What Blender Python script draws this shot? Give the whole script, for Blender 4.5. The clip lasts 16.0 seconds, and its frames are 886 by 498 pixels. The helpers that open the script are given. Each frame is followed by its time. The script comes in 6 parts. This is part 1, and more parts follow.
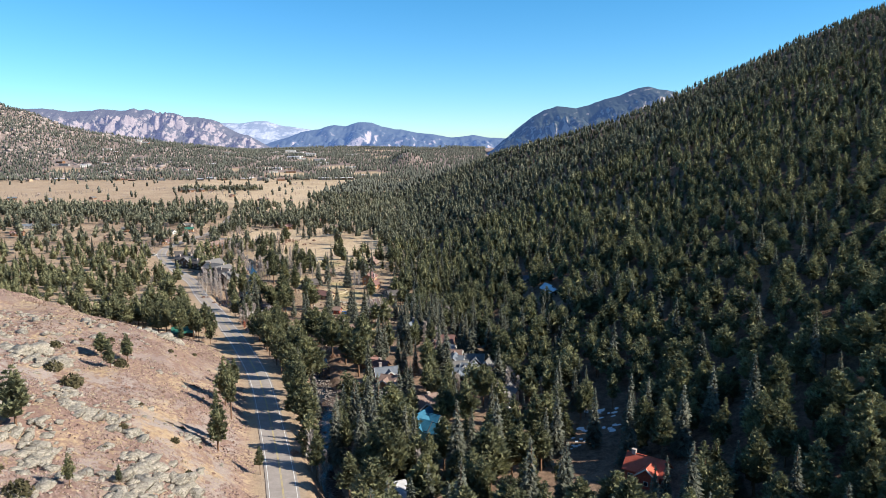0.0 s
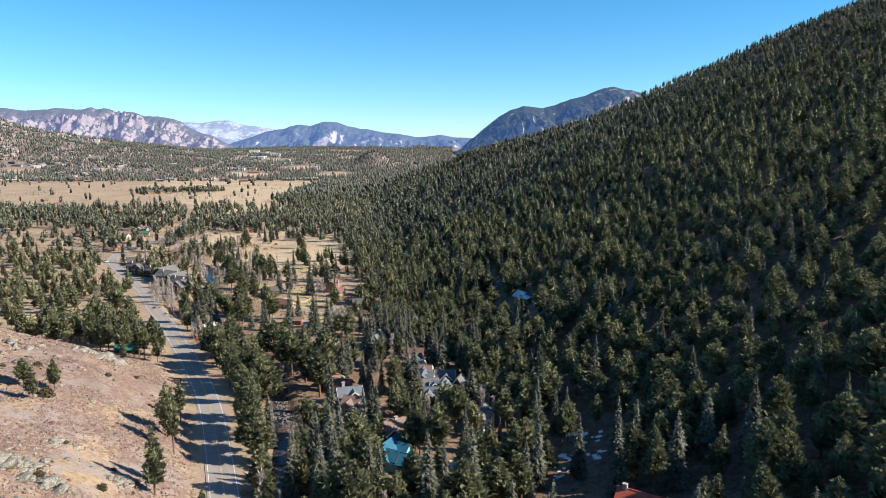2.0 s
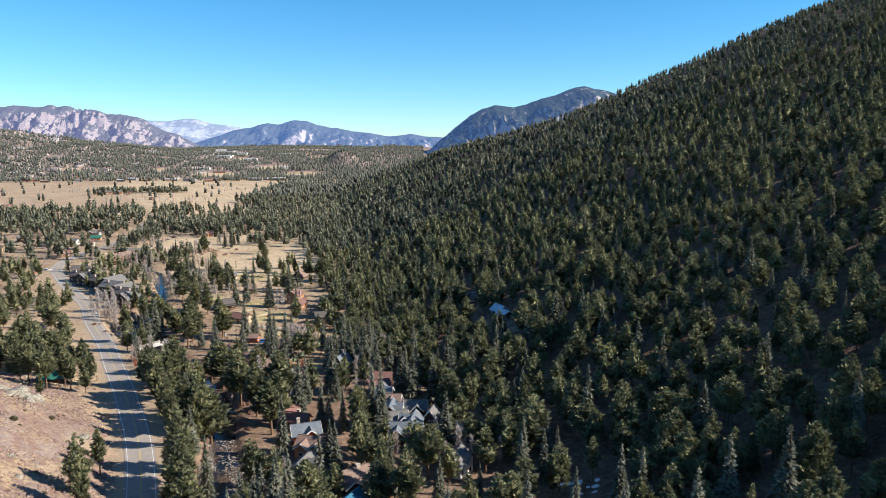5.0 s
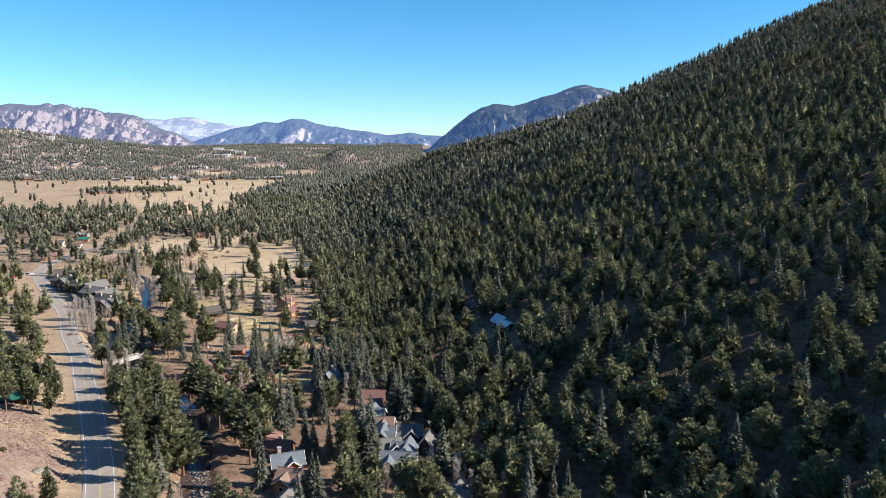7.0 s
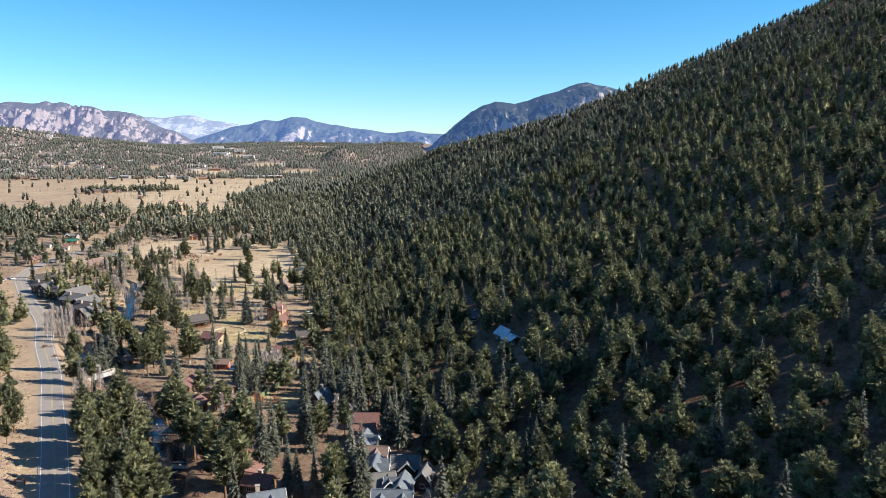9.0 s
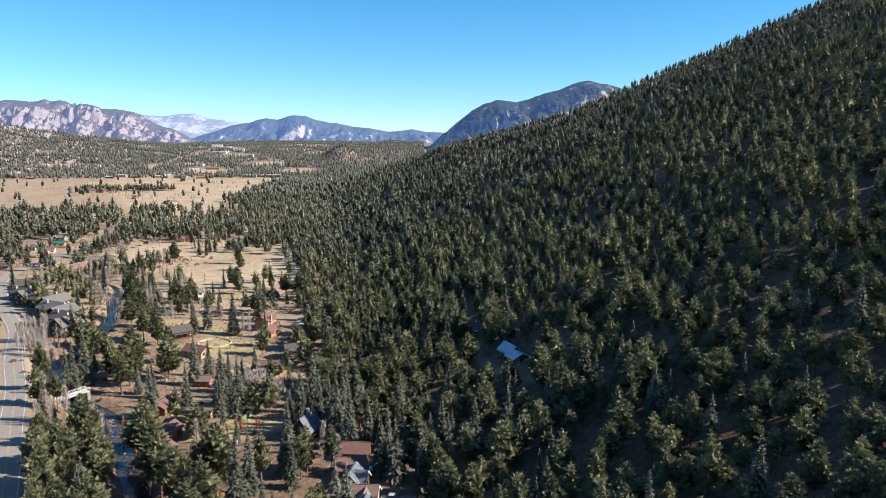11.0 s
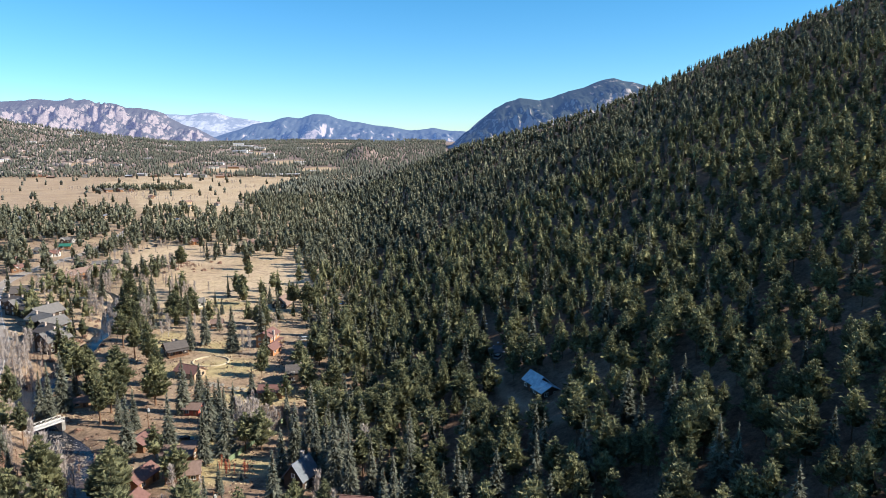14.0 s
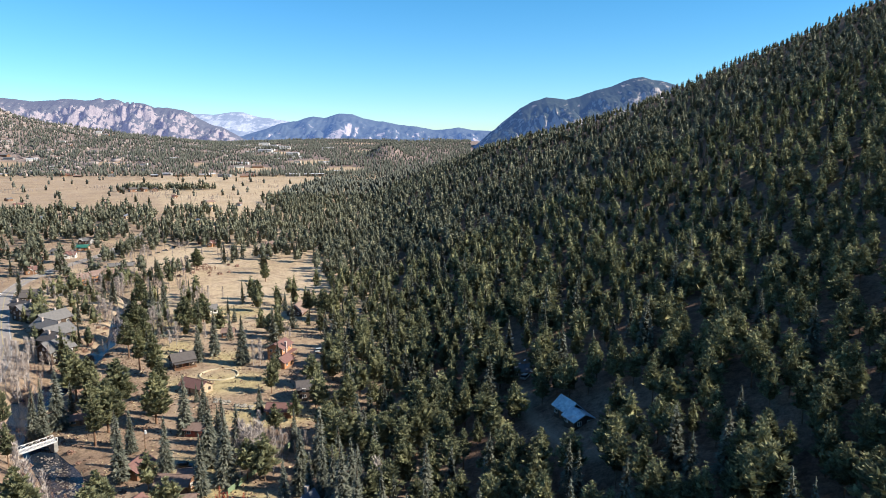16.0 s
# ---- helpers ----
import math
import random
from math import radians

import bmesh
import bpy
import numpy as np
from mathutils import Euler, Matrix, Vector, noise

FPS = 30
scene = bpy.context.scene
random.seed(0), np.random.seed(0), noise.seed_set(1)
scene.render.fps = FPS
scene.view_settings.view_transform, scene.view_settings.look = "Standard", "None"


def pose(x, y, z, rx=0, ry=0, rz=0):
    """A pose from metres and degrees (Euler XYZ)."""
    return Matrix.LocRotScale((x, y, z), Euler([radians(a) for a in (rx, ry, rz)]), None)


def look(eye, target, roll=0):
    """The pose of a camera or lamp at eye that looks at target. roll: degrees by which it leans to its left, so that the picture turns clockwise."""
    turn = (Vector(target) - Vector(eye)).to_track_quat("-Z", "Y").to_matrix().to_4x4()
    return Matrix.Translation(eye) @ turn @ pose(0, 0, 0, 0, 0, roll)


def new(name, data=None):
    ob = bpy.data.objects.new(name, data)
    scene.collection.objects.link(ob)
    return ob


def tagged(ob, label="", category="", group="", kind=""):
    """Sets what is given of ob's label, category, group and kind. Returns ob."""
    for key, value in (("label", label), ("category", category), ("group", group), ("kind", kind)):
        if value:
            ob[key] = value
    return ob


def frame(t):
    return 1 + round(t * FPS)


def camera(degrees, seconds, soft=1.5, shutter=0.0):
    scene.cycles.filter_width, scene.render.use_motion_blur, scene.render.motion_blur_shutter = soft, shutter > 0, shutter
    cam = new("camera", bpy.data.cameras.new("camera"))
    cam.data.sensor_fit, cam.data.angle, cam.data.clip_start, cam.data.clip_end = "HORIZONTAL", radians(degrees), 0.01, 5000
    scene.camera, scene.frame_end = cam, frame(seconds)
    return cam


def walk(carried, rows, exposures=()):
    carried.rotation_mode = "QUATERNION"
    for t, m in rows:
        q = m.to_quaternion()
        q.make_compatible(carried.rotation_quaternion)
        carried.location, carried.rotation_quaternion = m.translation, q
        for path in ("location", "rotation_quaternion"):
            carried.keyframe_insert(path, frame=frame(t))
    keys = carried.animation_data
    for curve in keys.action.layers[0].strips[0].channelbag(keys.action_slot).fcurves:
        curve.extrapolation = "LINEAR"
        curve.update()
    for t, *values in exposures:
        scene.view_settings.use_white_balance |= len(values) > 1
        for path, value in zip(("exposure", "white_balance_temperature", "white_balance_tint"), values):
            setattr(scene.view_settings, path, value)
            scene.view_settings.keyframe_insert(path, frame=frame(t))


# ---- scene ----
cam = camera(64.49, 16.0, soft=0.8)
# seconds, place, (yaw, pitch, roll)
PATH = [
    (0, (0.00, 0.00, 80.00), (-0.000, -8.936, -0.120)),
    (0.5, (-0.10, 5.08, 80.04), (-0.423, -8.932, -0.144)),
    (1, (-0.14, 10.16, 80.04), (-1.074, -8.919, -0.106)),
    (1.5, (-0.12, 15.27, 80.03), (-1.803, -8.935, -0.053)),
    (2, (-0.05, 20.41, 79.98), (-2.694, -8.954, -0.099)),
    (2.5, (0.07, 25.59, 79.96), (-3.370, -8.973, -0.059)),
    (3, (0.25, 30.82, 79.96), (-3.939, -8.992, -0.073)),
    (3.5, (0.50, 36.07, 79.94), (-4.514, -9.013, -0.036)),
    (4, (0.88, 41.33, 79.91), (-4.912, -9.003, 0.008)),
    (6.5, (4.02, 67.22, 79.96), (-5.095, -9.094, 0.025)),
    (7, (4.61, 72.56, 80.01), (-5.096, -9.127, 0.057)),
    (7.5, (5.23, 77.96, 80.09), (-5.064, -9.174, 0.004)),
    (8, (5.86, 83.43, 80.14), (-5.031, -9.217, 0.002)),
    (8.5, (6.46, 88.98, 80.10), (-5.039, -9.236, 0.013)),
    (9, (7.08, 94.57, 80.04), (-5.011, -9.271, 0.038)),
    (11.5, (10.54, 122.75, 80.04), (-4.915, -9.389, 0.068)),
    (12, (11.25, 128.16, 80.05), (-4.829, -9.384, 0.066)),
    (12.5, (11.93, 133.49, 80.03), (-4.474, -9.424, 0.070)),
    (13, (12.59, 138.75, 80.01), (-4.088, -9.438, 0.098)),
    (13.5, (13.22, 143.97, 80.01), (-3.623, -9.474, 0.058)),
    (14, (13.81, 149.18, 80.02), (-3.144, -9.492, 0.043)),
    (14.5, (14.33, 154.37, 80.00), (-2.496, -9.506, 0.043)),
    (15, (14.80, 159.57, 79.98), (-1.954, -9.533, -0.006)),
    (15.5, (15.19, 164.78, 79.94), (-1.511, -9.538, 0.009)),
    (16, (15.56, 170.00, 79.88), (-1.114, -9.523, 0.073)),
]


def gaze(place, turn):
    yaw, pitch, roll = turn
    return pose(*place) @ pose(0, 0, 0, 0, 0, yaw) @ pose(0, 0, 0, 90 + pitch) @ pose(0, 0, 0, 0, 0, roll)


walk(cam, [(t, gaze(a, b)) for t, a, b in PATH])

# ---------------------------------------------------------------- light
SUN_ELEVATION, SUN_BEHIND = 32.5, 13.0   # degrees; from the wooded hill's side, a little behind the camera
sun = new("sun", bpy.data.lights.new("sun", "SUN"))
sun.data.energy, sun.data.angle, sun.data.color = 5.0, radians(0.55), (1.0, 0.92, 0.79)
sun.matrix_world = look((300 * math.cos(radians(SUN_BEHIND)), -300 * math.sin(radians(SUN_BEHIND)), 300 * math.tan(radians(SUN_ELEVATION))), (0, 0, 0))
world = bpy.data.worlds.new("sky")
scene.world = world
world.use_nodes = True
wn = world.node_tree
sky = wn.nodes.new("ShaderNodeTexSky")
sky.sky_type, sky.sun_disc = "NISHITA", False
sky.sun_elevation, sky.sun_rotation = radians(SUN_ELEVATION), radians(90 + SUN_BEHIND)
sky.altitude, sky.air_density, sky.dust_density, sky.ozone_density = 2300, 1.0, 0.0, 3.0
background = wn.nodes["Background"]
background.inputs["Strength"].default_value = 0.083
deep = wn.nodes.new("ShaderNodeHueSaturation")
deep.inputs["Saturation"].default_value = 1.1
# deeper blue away from the horizon, as in clear mountain air
where = wn.nodes.new("ShaderNodeTexCoord")
split = wn.nodes.new("ShaderNodeSeparateXYZ")
wn.links.new(where.outputs["Generated"], split.inputs[0])
climb = wn.nodes.new("ShaderNodeMapRange")
climb.inputs["From Min"].default_value, climb.inputs["From Max"].default_value = 0.0, 0.25
wn.links.new(split.outputs[2], climb.inputs["Value"])
tint = wn.nodes.new("ShaderNodeMix")
tint.data_type = "RGBA"
tint.inputs[6].default_value, tint.inputs[7].default_value = (0.74, 0.98, 1.12, 1), (0.46, 1.13, 1.25, 1)
wn.links.new(climb.outputs[0], tint.inputs[0])
zenith = wn.nodes.new("ShaderNodeMapRange")
zenith.inputs["From Min"].default_value, zenith.inputs["From Max"].default_value = 0.25, 1.0
wn.links.new(split.outputs[2], zenith.inputs["Value"])
overhead = wn.nodes.new("ShaderNodeMix")
overhead.data_type = "RGBA"
overhead.inputs[7].default_value = (1.0, 1.0, 1.0, 1)
wn.links.new(zenith.outputs[0], overhead.inputs[0])
wn.links.new(tint.outputs[2], overhead.inputs[6])
tone = wn.nodes.new("ShaderNodeMix")
tone.data_type, tone.blend_type = "RGBA", "MULTIPLY"
tone.inputs[0].default_value = 1.0
wn.links.new(overhead.outputs[2], tone.inputs[7])
wn.links.new(sky.outputs[0], deep.inputs["Color"])
wn.links.new(deep.outputs[0], tone.inputs[6])
wn.links.new(tone.outputs[2], background.inputs["Color"])
scene.view_settings.exposure = 0.84


# ---------------------------------------------------------------- numbers: noise and the lie of the land
def lattice(ix, iy):
    n = (ix.astype(np.int64) * 374761393 + iy.astype(np.int64) * 668265263) & 0xFFFFFFFF
    n = ((n ^ (n >> 13)) * 1274126177) & 0xFFFFFFFF
    return ((n ^ (n >> 16)) & 0xFFFF) / 65535.0


def vnoise(x, y):
    ix, iy = np.floor(x), np.floor(y)
    u, v = x - ix, y - iy
    u, v = u * u * (3 - 2 * u), v * v * (3 - 2 * v)
    a, b = lattice(ix, iy), lattice(ix + 1, iy)
    c, d = lattice(ix, iy + 1), lattice(ix + 1, iy + 1)
    return (a + (b - a) * u) * (1 - v) + (c + (d - c) * u) * v


def fbm(x, y, octaves=4):
    """About -1 to 1."""
    total, size = 0.0, 1.0
    for o in range(octaves):
        total = total + (vnoise(x + 17.3 * o, y - 9.1 * o) * 2 - 1) * size
        x, y, size = x * 2.03, y * 2.03, size * 0.5
    return total / 1.6


def smooth(x, a, b):
    u = np.clip((x - a) / (b - a), 0, 1)
    return u * u * (3 - 2 * u)


def softplus(x, w):
    return w * np.logaddexp(0, x / w)


FLOOR_Y = [-3000, 100, 200, 300, 380, 460, 560, 700, 900, 1500, 1900, 2020, 2500, 3000, 3600, 4000, 5200]
FLOOR_Z = [-2, -4, -5.5, -8.5, -13, -16, -17, -19, -21, -26, -31, -32, -12, 6, 22, 24, 20]
ROAD_Y = [-2500, -300, 0, 100, 160, 183, 229, 253, 306, 329, 374, 417, 467, 503, 528, 588, 625, 676, 740, 803, 932, 1009, 1300, 1700]
ROAD_X = [300, 30, -2, -23, -39, -46, -61, -69.5, -93, -104, -124, -147, -169, -192, -207, -240, -251, -254, -249, -255, -282, -305, -430, -640]
RIVER_Y = [-2500, 0, 120, 160, 190, 213, 234, 261, 280, 304, 320, 337, 351, 358, 365, 372, 380, 387, 397, 409, 426, 447, 480, 500, 516, 560, 620, 700, 900, 1300]
RIVER_X = [380, 40, -20, -29, -34, -38, -40.5, -46, -51, -60, -67, -77, -85, -91, -98, -104, -110, -116, -125, -130.5, -132, -128, -131, -138, -143, -155, -190, -215, -205, -330]
FAR_HILL_X = [-3200, -2400, -1829, -1551, -1311, -1043, -766, -480, -300]
FAR_HILL_Z = [400, 300, 226, 137, 80, 54, 20, 7, 7]
CREST_X = [-400, -200, -100, 0, 99, 219, 377, 520, 900]
CREST_Y = [2200, 1880, 1580, 1350, 1290, 945, 915, 860, 760]


def floor_z(y):
    return np.interp(y, FLOOR_Y, FLOOR_Z)


def road_x(y):
    return sum(np.interp(y + d, ROAD_Y, ROAD_X) for d in (-14, -7, 0, 7, 14)) / 5


def river_x(y):
    return sum(np.interp(y + d, RIVER_Y, RIVER_X) for d in (-9, -3, 3, 9)) / 4 + 1.5 * np.sin(y / 11.0)


def river_half(y):
    return 3.2 + 5.2 * np.exp(-((y - 411) / 20.0) ** 2) + 0.6 * np.exp(-((y - 355) / 22.0) ** 2) + 0.6 * np.sin(y / 17.0) - 1.7 * smooth(y, 500, 570)


def road_dist(x, y):
    slope = (road_x(y + 4) - road_x(y - 4)) / 8
    return (x - road_x(y)) / np.sqrt(1 + slope ** 2)


def river_dist(x, y):
    slope = (river_x(y + 4) - river_x(y - 4)) / 8
    return (x - river_x(y)) / np.sqrt(1 + slope ** 2)


def hill_z(x, y):
    crest = sum(np.interp(x + d, CREST_X, CREST_Y) for d in (-50, -25, 0, 25, 50)) / 5
    over = softplus(y - crest - 15, 18)
    z = -38 + 0.445 * x + 0.0388 * np.maximum(y, -200) - 0.52 * over
    z = z - 0.3 * softplus(x - 700, 60) - 0.25 * softplus(200 - y, 60) * smooth(x, 250, 600)
    z = z + 8.5 * smooth(z, 80, 190)
    rough = smooth(z - floor_z(y), 4, 60)
    fold = 9.0 * fbm(x / 210.0 + 4.0, y / 120.0, 3) * smooth(crest - y, 120, 300)
    return z + rough * (fold + 4.0 * fbm(x / 95.0, y / 95.0) + 1.2 * fbm(x / 17.0, y / 17.0, 3))


def spur_z(x, y):
    """The rocky hillside beside the road, above the valley floor."""
    away = -road_dist(x, y) - 9
    steep = np.interp(y, [146, 180, 400], [0.95, 0.75, 0.8])
    rise = steep * softplus(away, 3.0)
    rise = 34 * (1 - np.exp(-rise / 34))
    rise = rise * (1 - smooth(y - 0.35 * (-x - 100), 238, 318)) * smooth(y, -260, 40)
    return rise


def low_side(y):
    return smooth(y, 120, 190) * (1 - smooth(y, 400, 480))


def ground_z(x, y):
    x, y = np.asarray(x, float), np.asarray(y, float)
    base = floor_z(y) + 0.5 * fbm(x / 60.0, y / 60.0, 3) * smooth(np.abs(x - road_x(y)), 6, 30)
    # the river's side lies lower than the road
    rx = river_x(y)
    foot = np.clip(road_dist(rx, y) - river_half(y) - 1.0, 8.0, 30)
    low = base - 4.2 * smooth(road_dist(x, y), np.minimum(8.5, foot - 2.5), foot) * low_side(y) * (1 - smooth(x, 20, 70))
    # rocky wooded country beyond the far meadow, rising to a long hill on the town's near side
    low = low + smooth(y, 1950, 2400) * 7 * fbm(x / 260.0, y / 260.0, 5) * smooth(-x, 100, 400)
    top = np.interp(x * 2900 / np.maximum(y, 1900), FAR_HILL_X, FAR_HILL_Z) - 7
    rise = smooth(y, 1960, 2950) * (1 - smooth(y, 2950, 3700))
    low = low + top * rise * (1 + 0.16 * fbm(x / 150.0, y / 150.0, 5)) + smooth(top, 5, 60) * rise * 13 * np.abs(fbm(x / 75.0 + 3, y / 75.0, 4))
    low = low + smooth(y, 3150, 3600) * 16 * fbm(x / 230.0 + 2, y / 230.0, 4)
    # a rocky hillock at the town's end
    low = low + 46 * np.exp(-((x + 125) / 52) ** 2 - ((y - 2560) / 110) ** 2) * (1 + 0.3 * fbm(x / 40, y / 40))
    spur = spur_z(x, y)
    low = low + spur * (1 + 0.10 * fbm(x / 26.0, y / 26.0)) + smooth(spur, 1, 9) * (1.5 * fbm(x / 14.0, y / 14.0, 4))
    h = hill_z(x, y)
    z = low + softplus(h - low, 2.5)
    # the road's bed and its banks
    d = np.abs(road_dist(x, y))
    tight = np.exp(-((y - 408) / 32.0) ** 2) * (road_dist(x, y) > 0)
    bed = 1 - smooth(d, 6.0 - 0.8 * tight, 12.0 - 4.5 * tight)
    z = z * (1 - bed) + (floor_z(y)) * bed
    r = np.abs(river_dist(x, y)) - river_half(y)
    near = smooth(y, -200, 0) * (1 - smooth(y, 1000, 1250))
    z = z * 1.0 - 2.3 * (1 - smooth(r, -1.5, 3.0)) * near * (1 - bed)
    return z


def land(x, y):
    return float(ground_z(x, y))


# ---------------------------------------------------------------- materials
def material(name, build, rough=0.85, bump=0.0, bump_scale=1.0, spec=0.3):
    """build(nodes, links, position) gives the colour's socket; position is the object's own place in metres."""
    m = bpy.data.materials.new(name)
    m.use_nodes = True
    t = m.node_tree
    b = t.nodes["Principled BSDF"]
    b.inputs["Roughness"].default_value = rough
    b.inputs["Specular IOR Level"].default_value = spec
    geo = t.nodes.new("ShaderNodeNewGeometry")
    col = build(t, geo)
    t.links.new(col, b.inputs["Base Color"])
    if bump:
        n = noise_tex(t, geo.outputs["Position"], bump_scale, 6)
        bp = t.nodes.new("ShaderNodeBump")
        bp.inputs["Strength"].default_value, bp.inputs["Distance"].default_value = 1.0, bump
        t.links.new(n, bp.inputs["Height"])
        t.links.new(bp.outputs[0], b.inputs["Normal"])
    return m


def noise_tex(t, vector, scale, detail=4, rough=0.6):
    n = t.nodes.new("ShaderNodeTexNoise")
    n.inputs["Scale"].default_value, n.inputs["Detail"].default_value, n.inputs["Roughness"].default_value = scale, detail, rough
    t.links.new(vector, n.inputs["Vector"])
    return n.outputs["Fac"]


def ramp(t, fac, *stops):
    r = t.nodes.new("ShaderNodeValToRGB")
    e = r.color_ramp.elements
    while len(e) < len(stops):
        e.new(0.5)
    for k, (p, c) in zip(e, stops):
        k.position, k.color = p, (*c, 1)
    t.links.new(fac, r.inputs[0])
    return r.outputs[0]


def mix(t, fac, a, b, mode="MIX"):
    n = t.nodes.new("ShaderNodeMix")
    n.data_type, n.blend_type = "RGBA", mode
    for socket, v in ((n.inputs[0], fac), (n.inputs[6], a), (n.inputs[7], b)):
        if isinstance(v, (int, float)):
            socket.default_value = v
        elif isinstance(v, tuple):
            socket.default_value = (*v, 1)
        else:
            t.links.new(v, socket)
    return n.outputs[2]


def attribute(t, name):
    n = t.nodes.new("ShaderNodeAttribute")
    n.attribute_name = name
    return n.outputs["Fac"]


def arith(t, op, a, b=0.0):
    n = t.nodes.new("ShaderNodeMath")
    n.operation = op
    for s, v in zip(n.inputs, (a, b)):
        if isinstance(v, (int, float)):
            s.default_value = v
        else:
            t.links.new(v, s)
    return n.outputs[0]


def plain(name, a, b, scale=1.5, rough=0.8, bump=0.0, spec=0.3):
    """Two close tones mixed by noise at two sizes."""
    def build(t, geo):
        p = geo.outputs["Position"]
        n = arith(t, "ADD", arith(t, "MULTIPLY", noise_tex(t, p, scale, 5), 0.65), arith(t, "MULTIPLY", noise_tex(t, p, scale * 7, 3), 0.35))
        return ramp(t, n, (0.36, a), (0.64, b))
    return material(name, build, rough, bump, scale * 5, spec)


def foliage(name, dark, mid, light, gaps=0.0):
    """Needles: each clump a tone of its own, each tree another."""
    def build(t, geo):
        tree = ramp(t, noise_tex(t, geo.outputs["Position"], 0.12, 3, 0.7), (0.3, (0, 0, 0)), (0.7, (1, 1, 1)))
        clump = geo.outputs["Random Per Island"]
        sprig = noise_tex(t, geo.outputs["Position"], 2.8, 5, 0.8)
        f = arith(t, "ADD", arith(t, "MULTIPLY", tree, 0.55), arith(t, "ADD", arith(t, "MULTIPLY", clump, 0.22), arith(t, "MULTIPLY", arith(t, "SUBTRACT", sprig, 0.5), 0.4)))
        c = ramp(t, f, (0.22, dark), (0.47, mid), (0.74, light))
        return mix(t, 0.55, c, ramp(t, sprig, (0.36, (0.55, 0.55, 0.55)), (0.61, (1.4, 1.39, 1.35))), "MULTIPLY")
    m = material(name, build, 0.8, 0.0, spec=0.12)
    t = m.node_tree
    b = t.nodes["Principled BSDF"]
    through_light, both = t.nodes.new("ShaderNodeBsdfTranslucent"), t.nodes.new("ShaderNodeMixShader")
    both.inputs[0].default_value = 0.15
    t.links.new(mix(t, 1.0, b.inputs["Base Color"].links[0].from_socket, (1.4, 1.4, 1.3), "MULTIPLY"), through_light.inputs["Color"])
    t.links.new(b.outputs[0], both.inputs[1])
    t.links.new(through_light.outputs[0], both.inputs[2])
    last = both
    if gaps:
        # light falls between the needles of a spray
        p = t.nodes["Geometry"].outputs["Position"]
        hole, clear = t.nodes.new("ShaderNodeMixShader"), t.nodes.new("ShaderNodeBsdfTransparent")
        t.links.new(ramp(t, noise_tex(t, p, 4.2, 2, 0.6), (gaps - 0.03, (0, 0, 0)), (gaps + 0.03, (1, 1, 1))), hole.inputs[0])
        t.links.new(clear.outputs[0], hole.inputs[1])
        t.links.new(both.outputs[0], hole.inputs[2])
        last = hole
    t.links.new(last.outputs[0], t.nodes["Material Output"].inputs["Surface"])
    return m


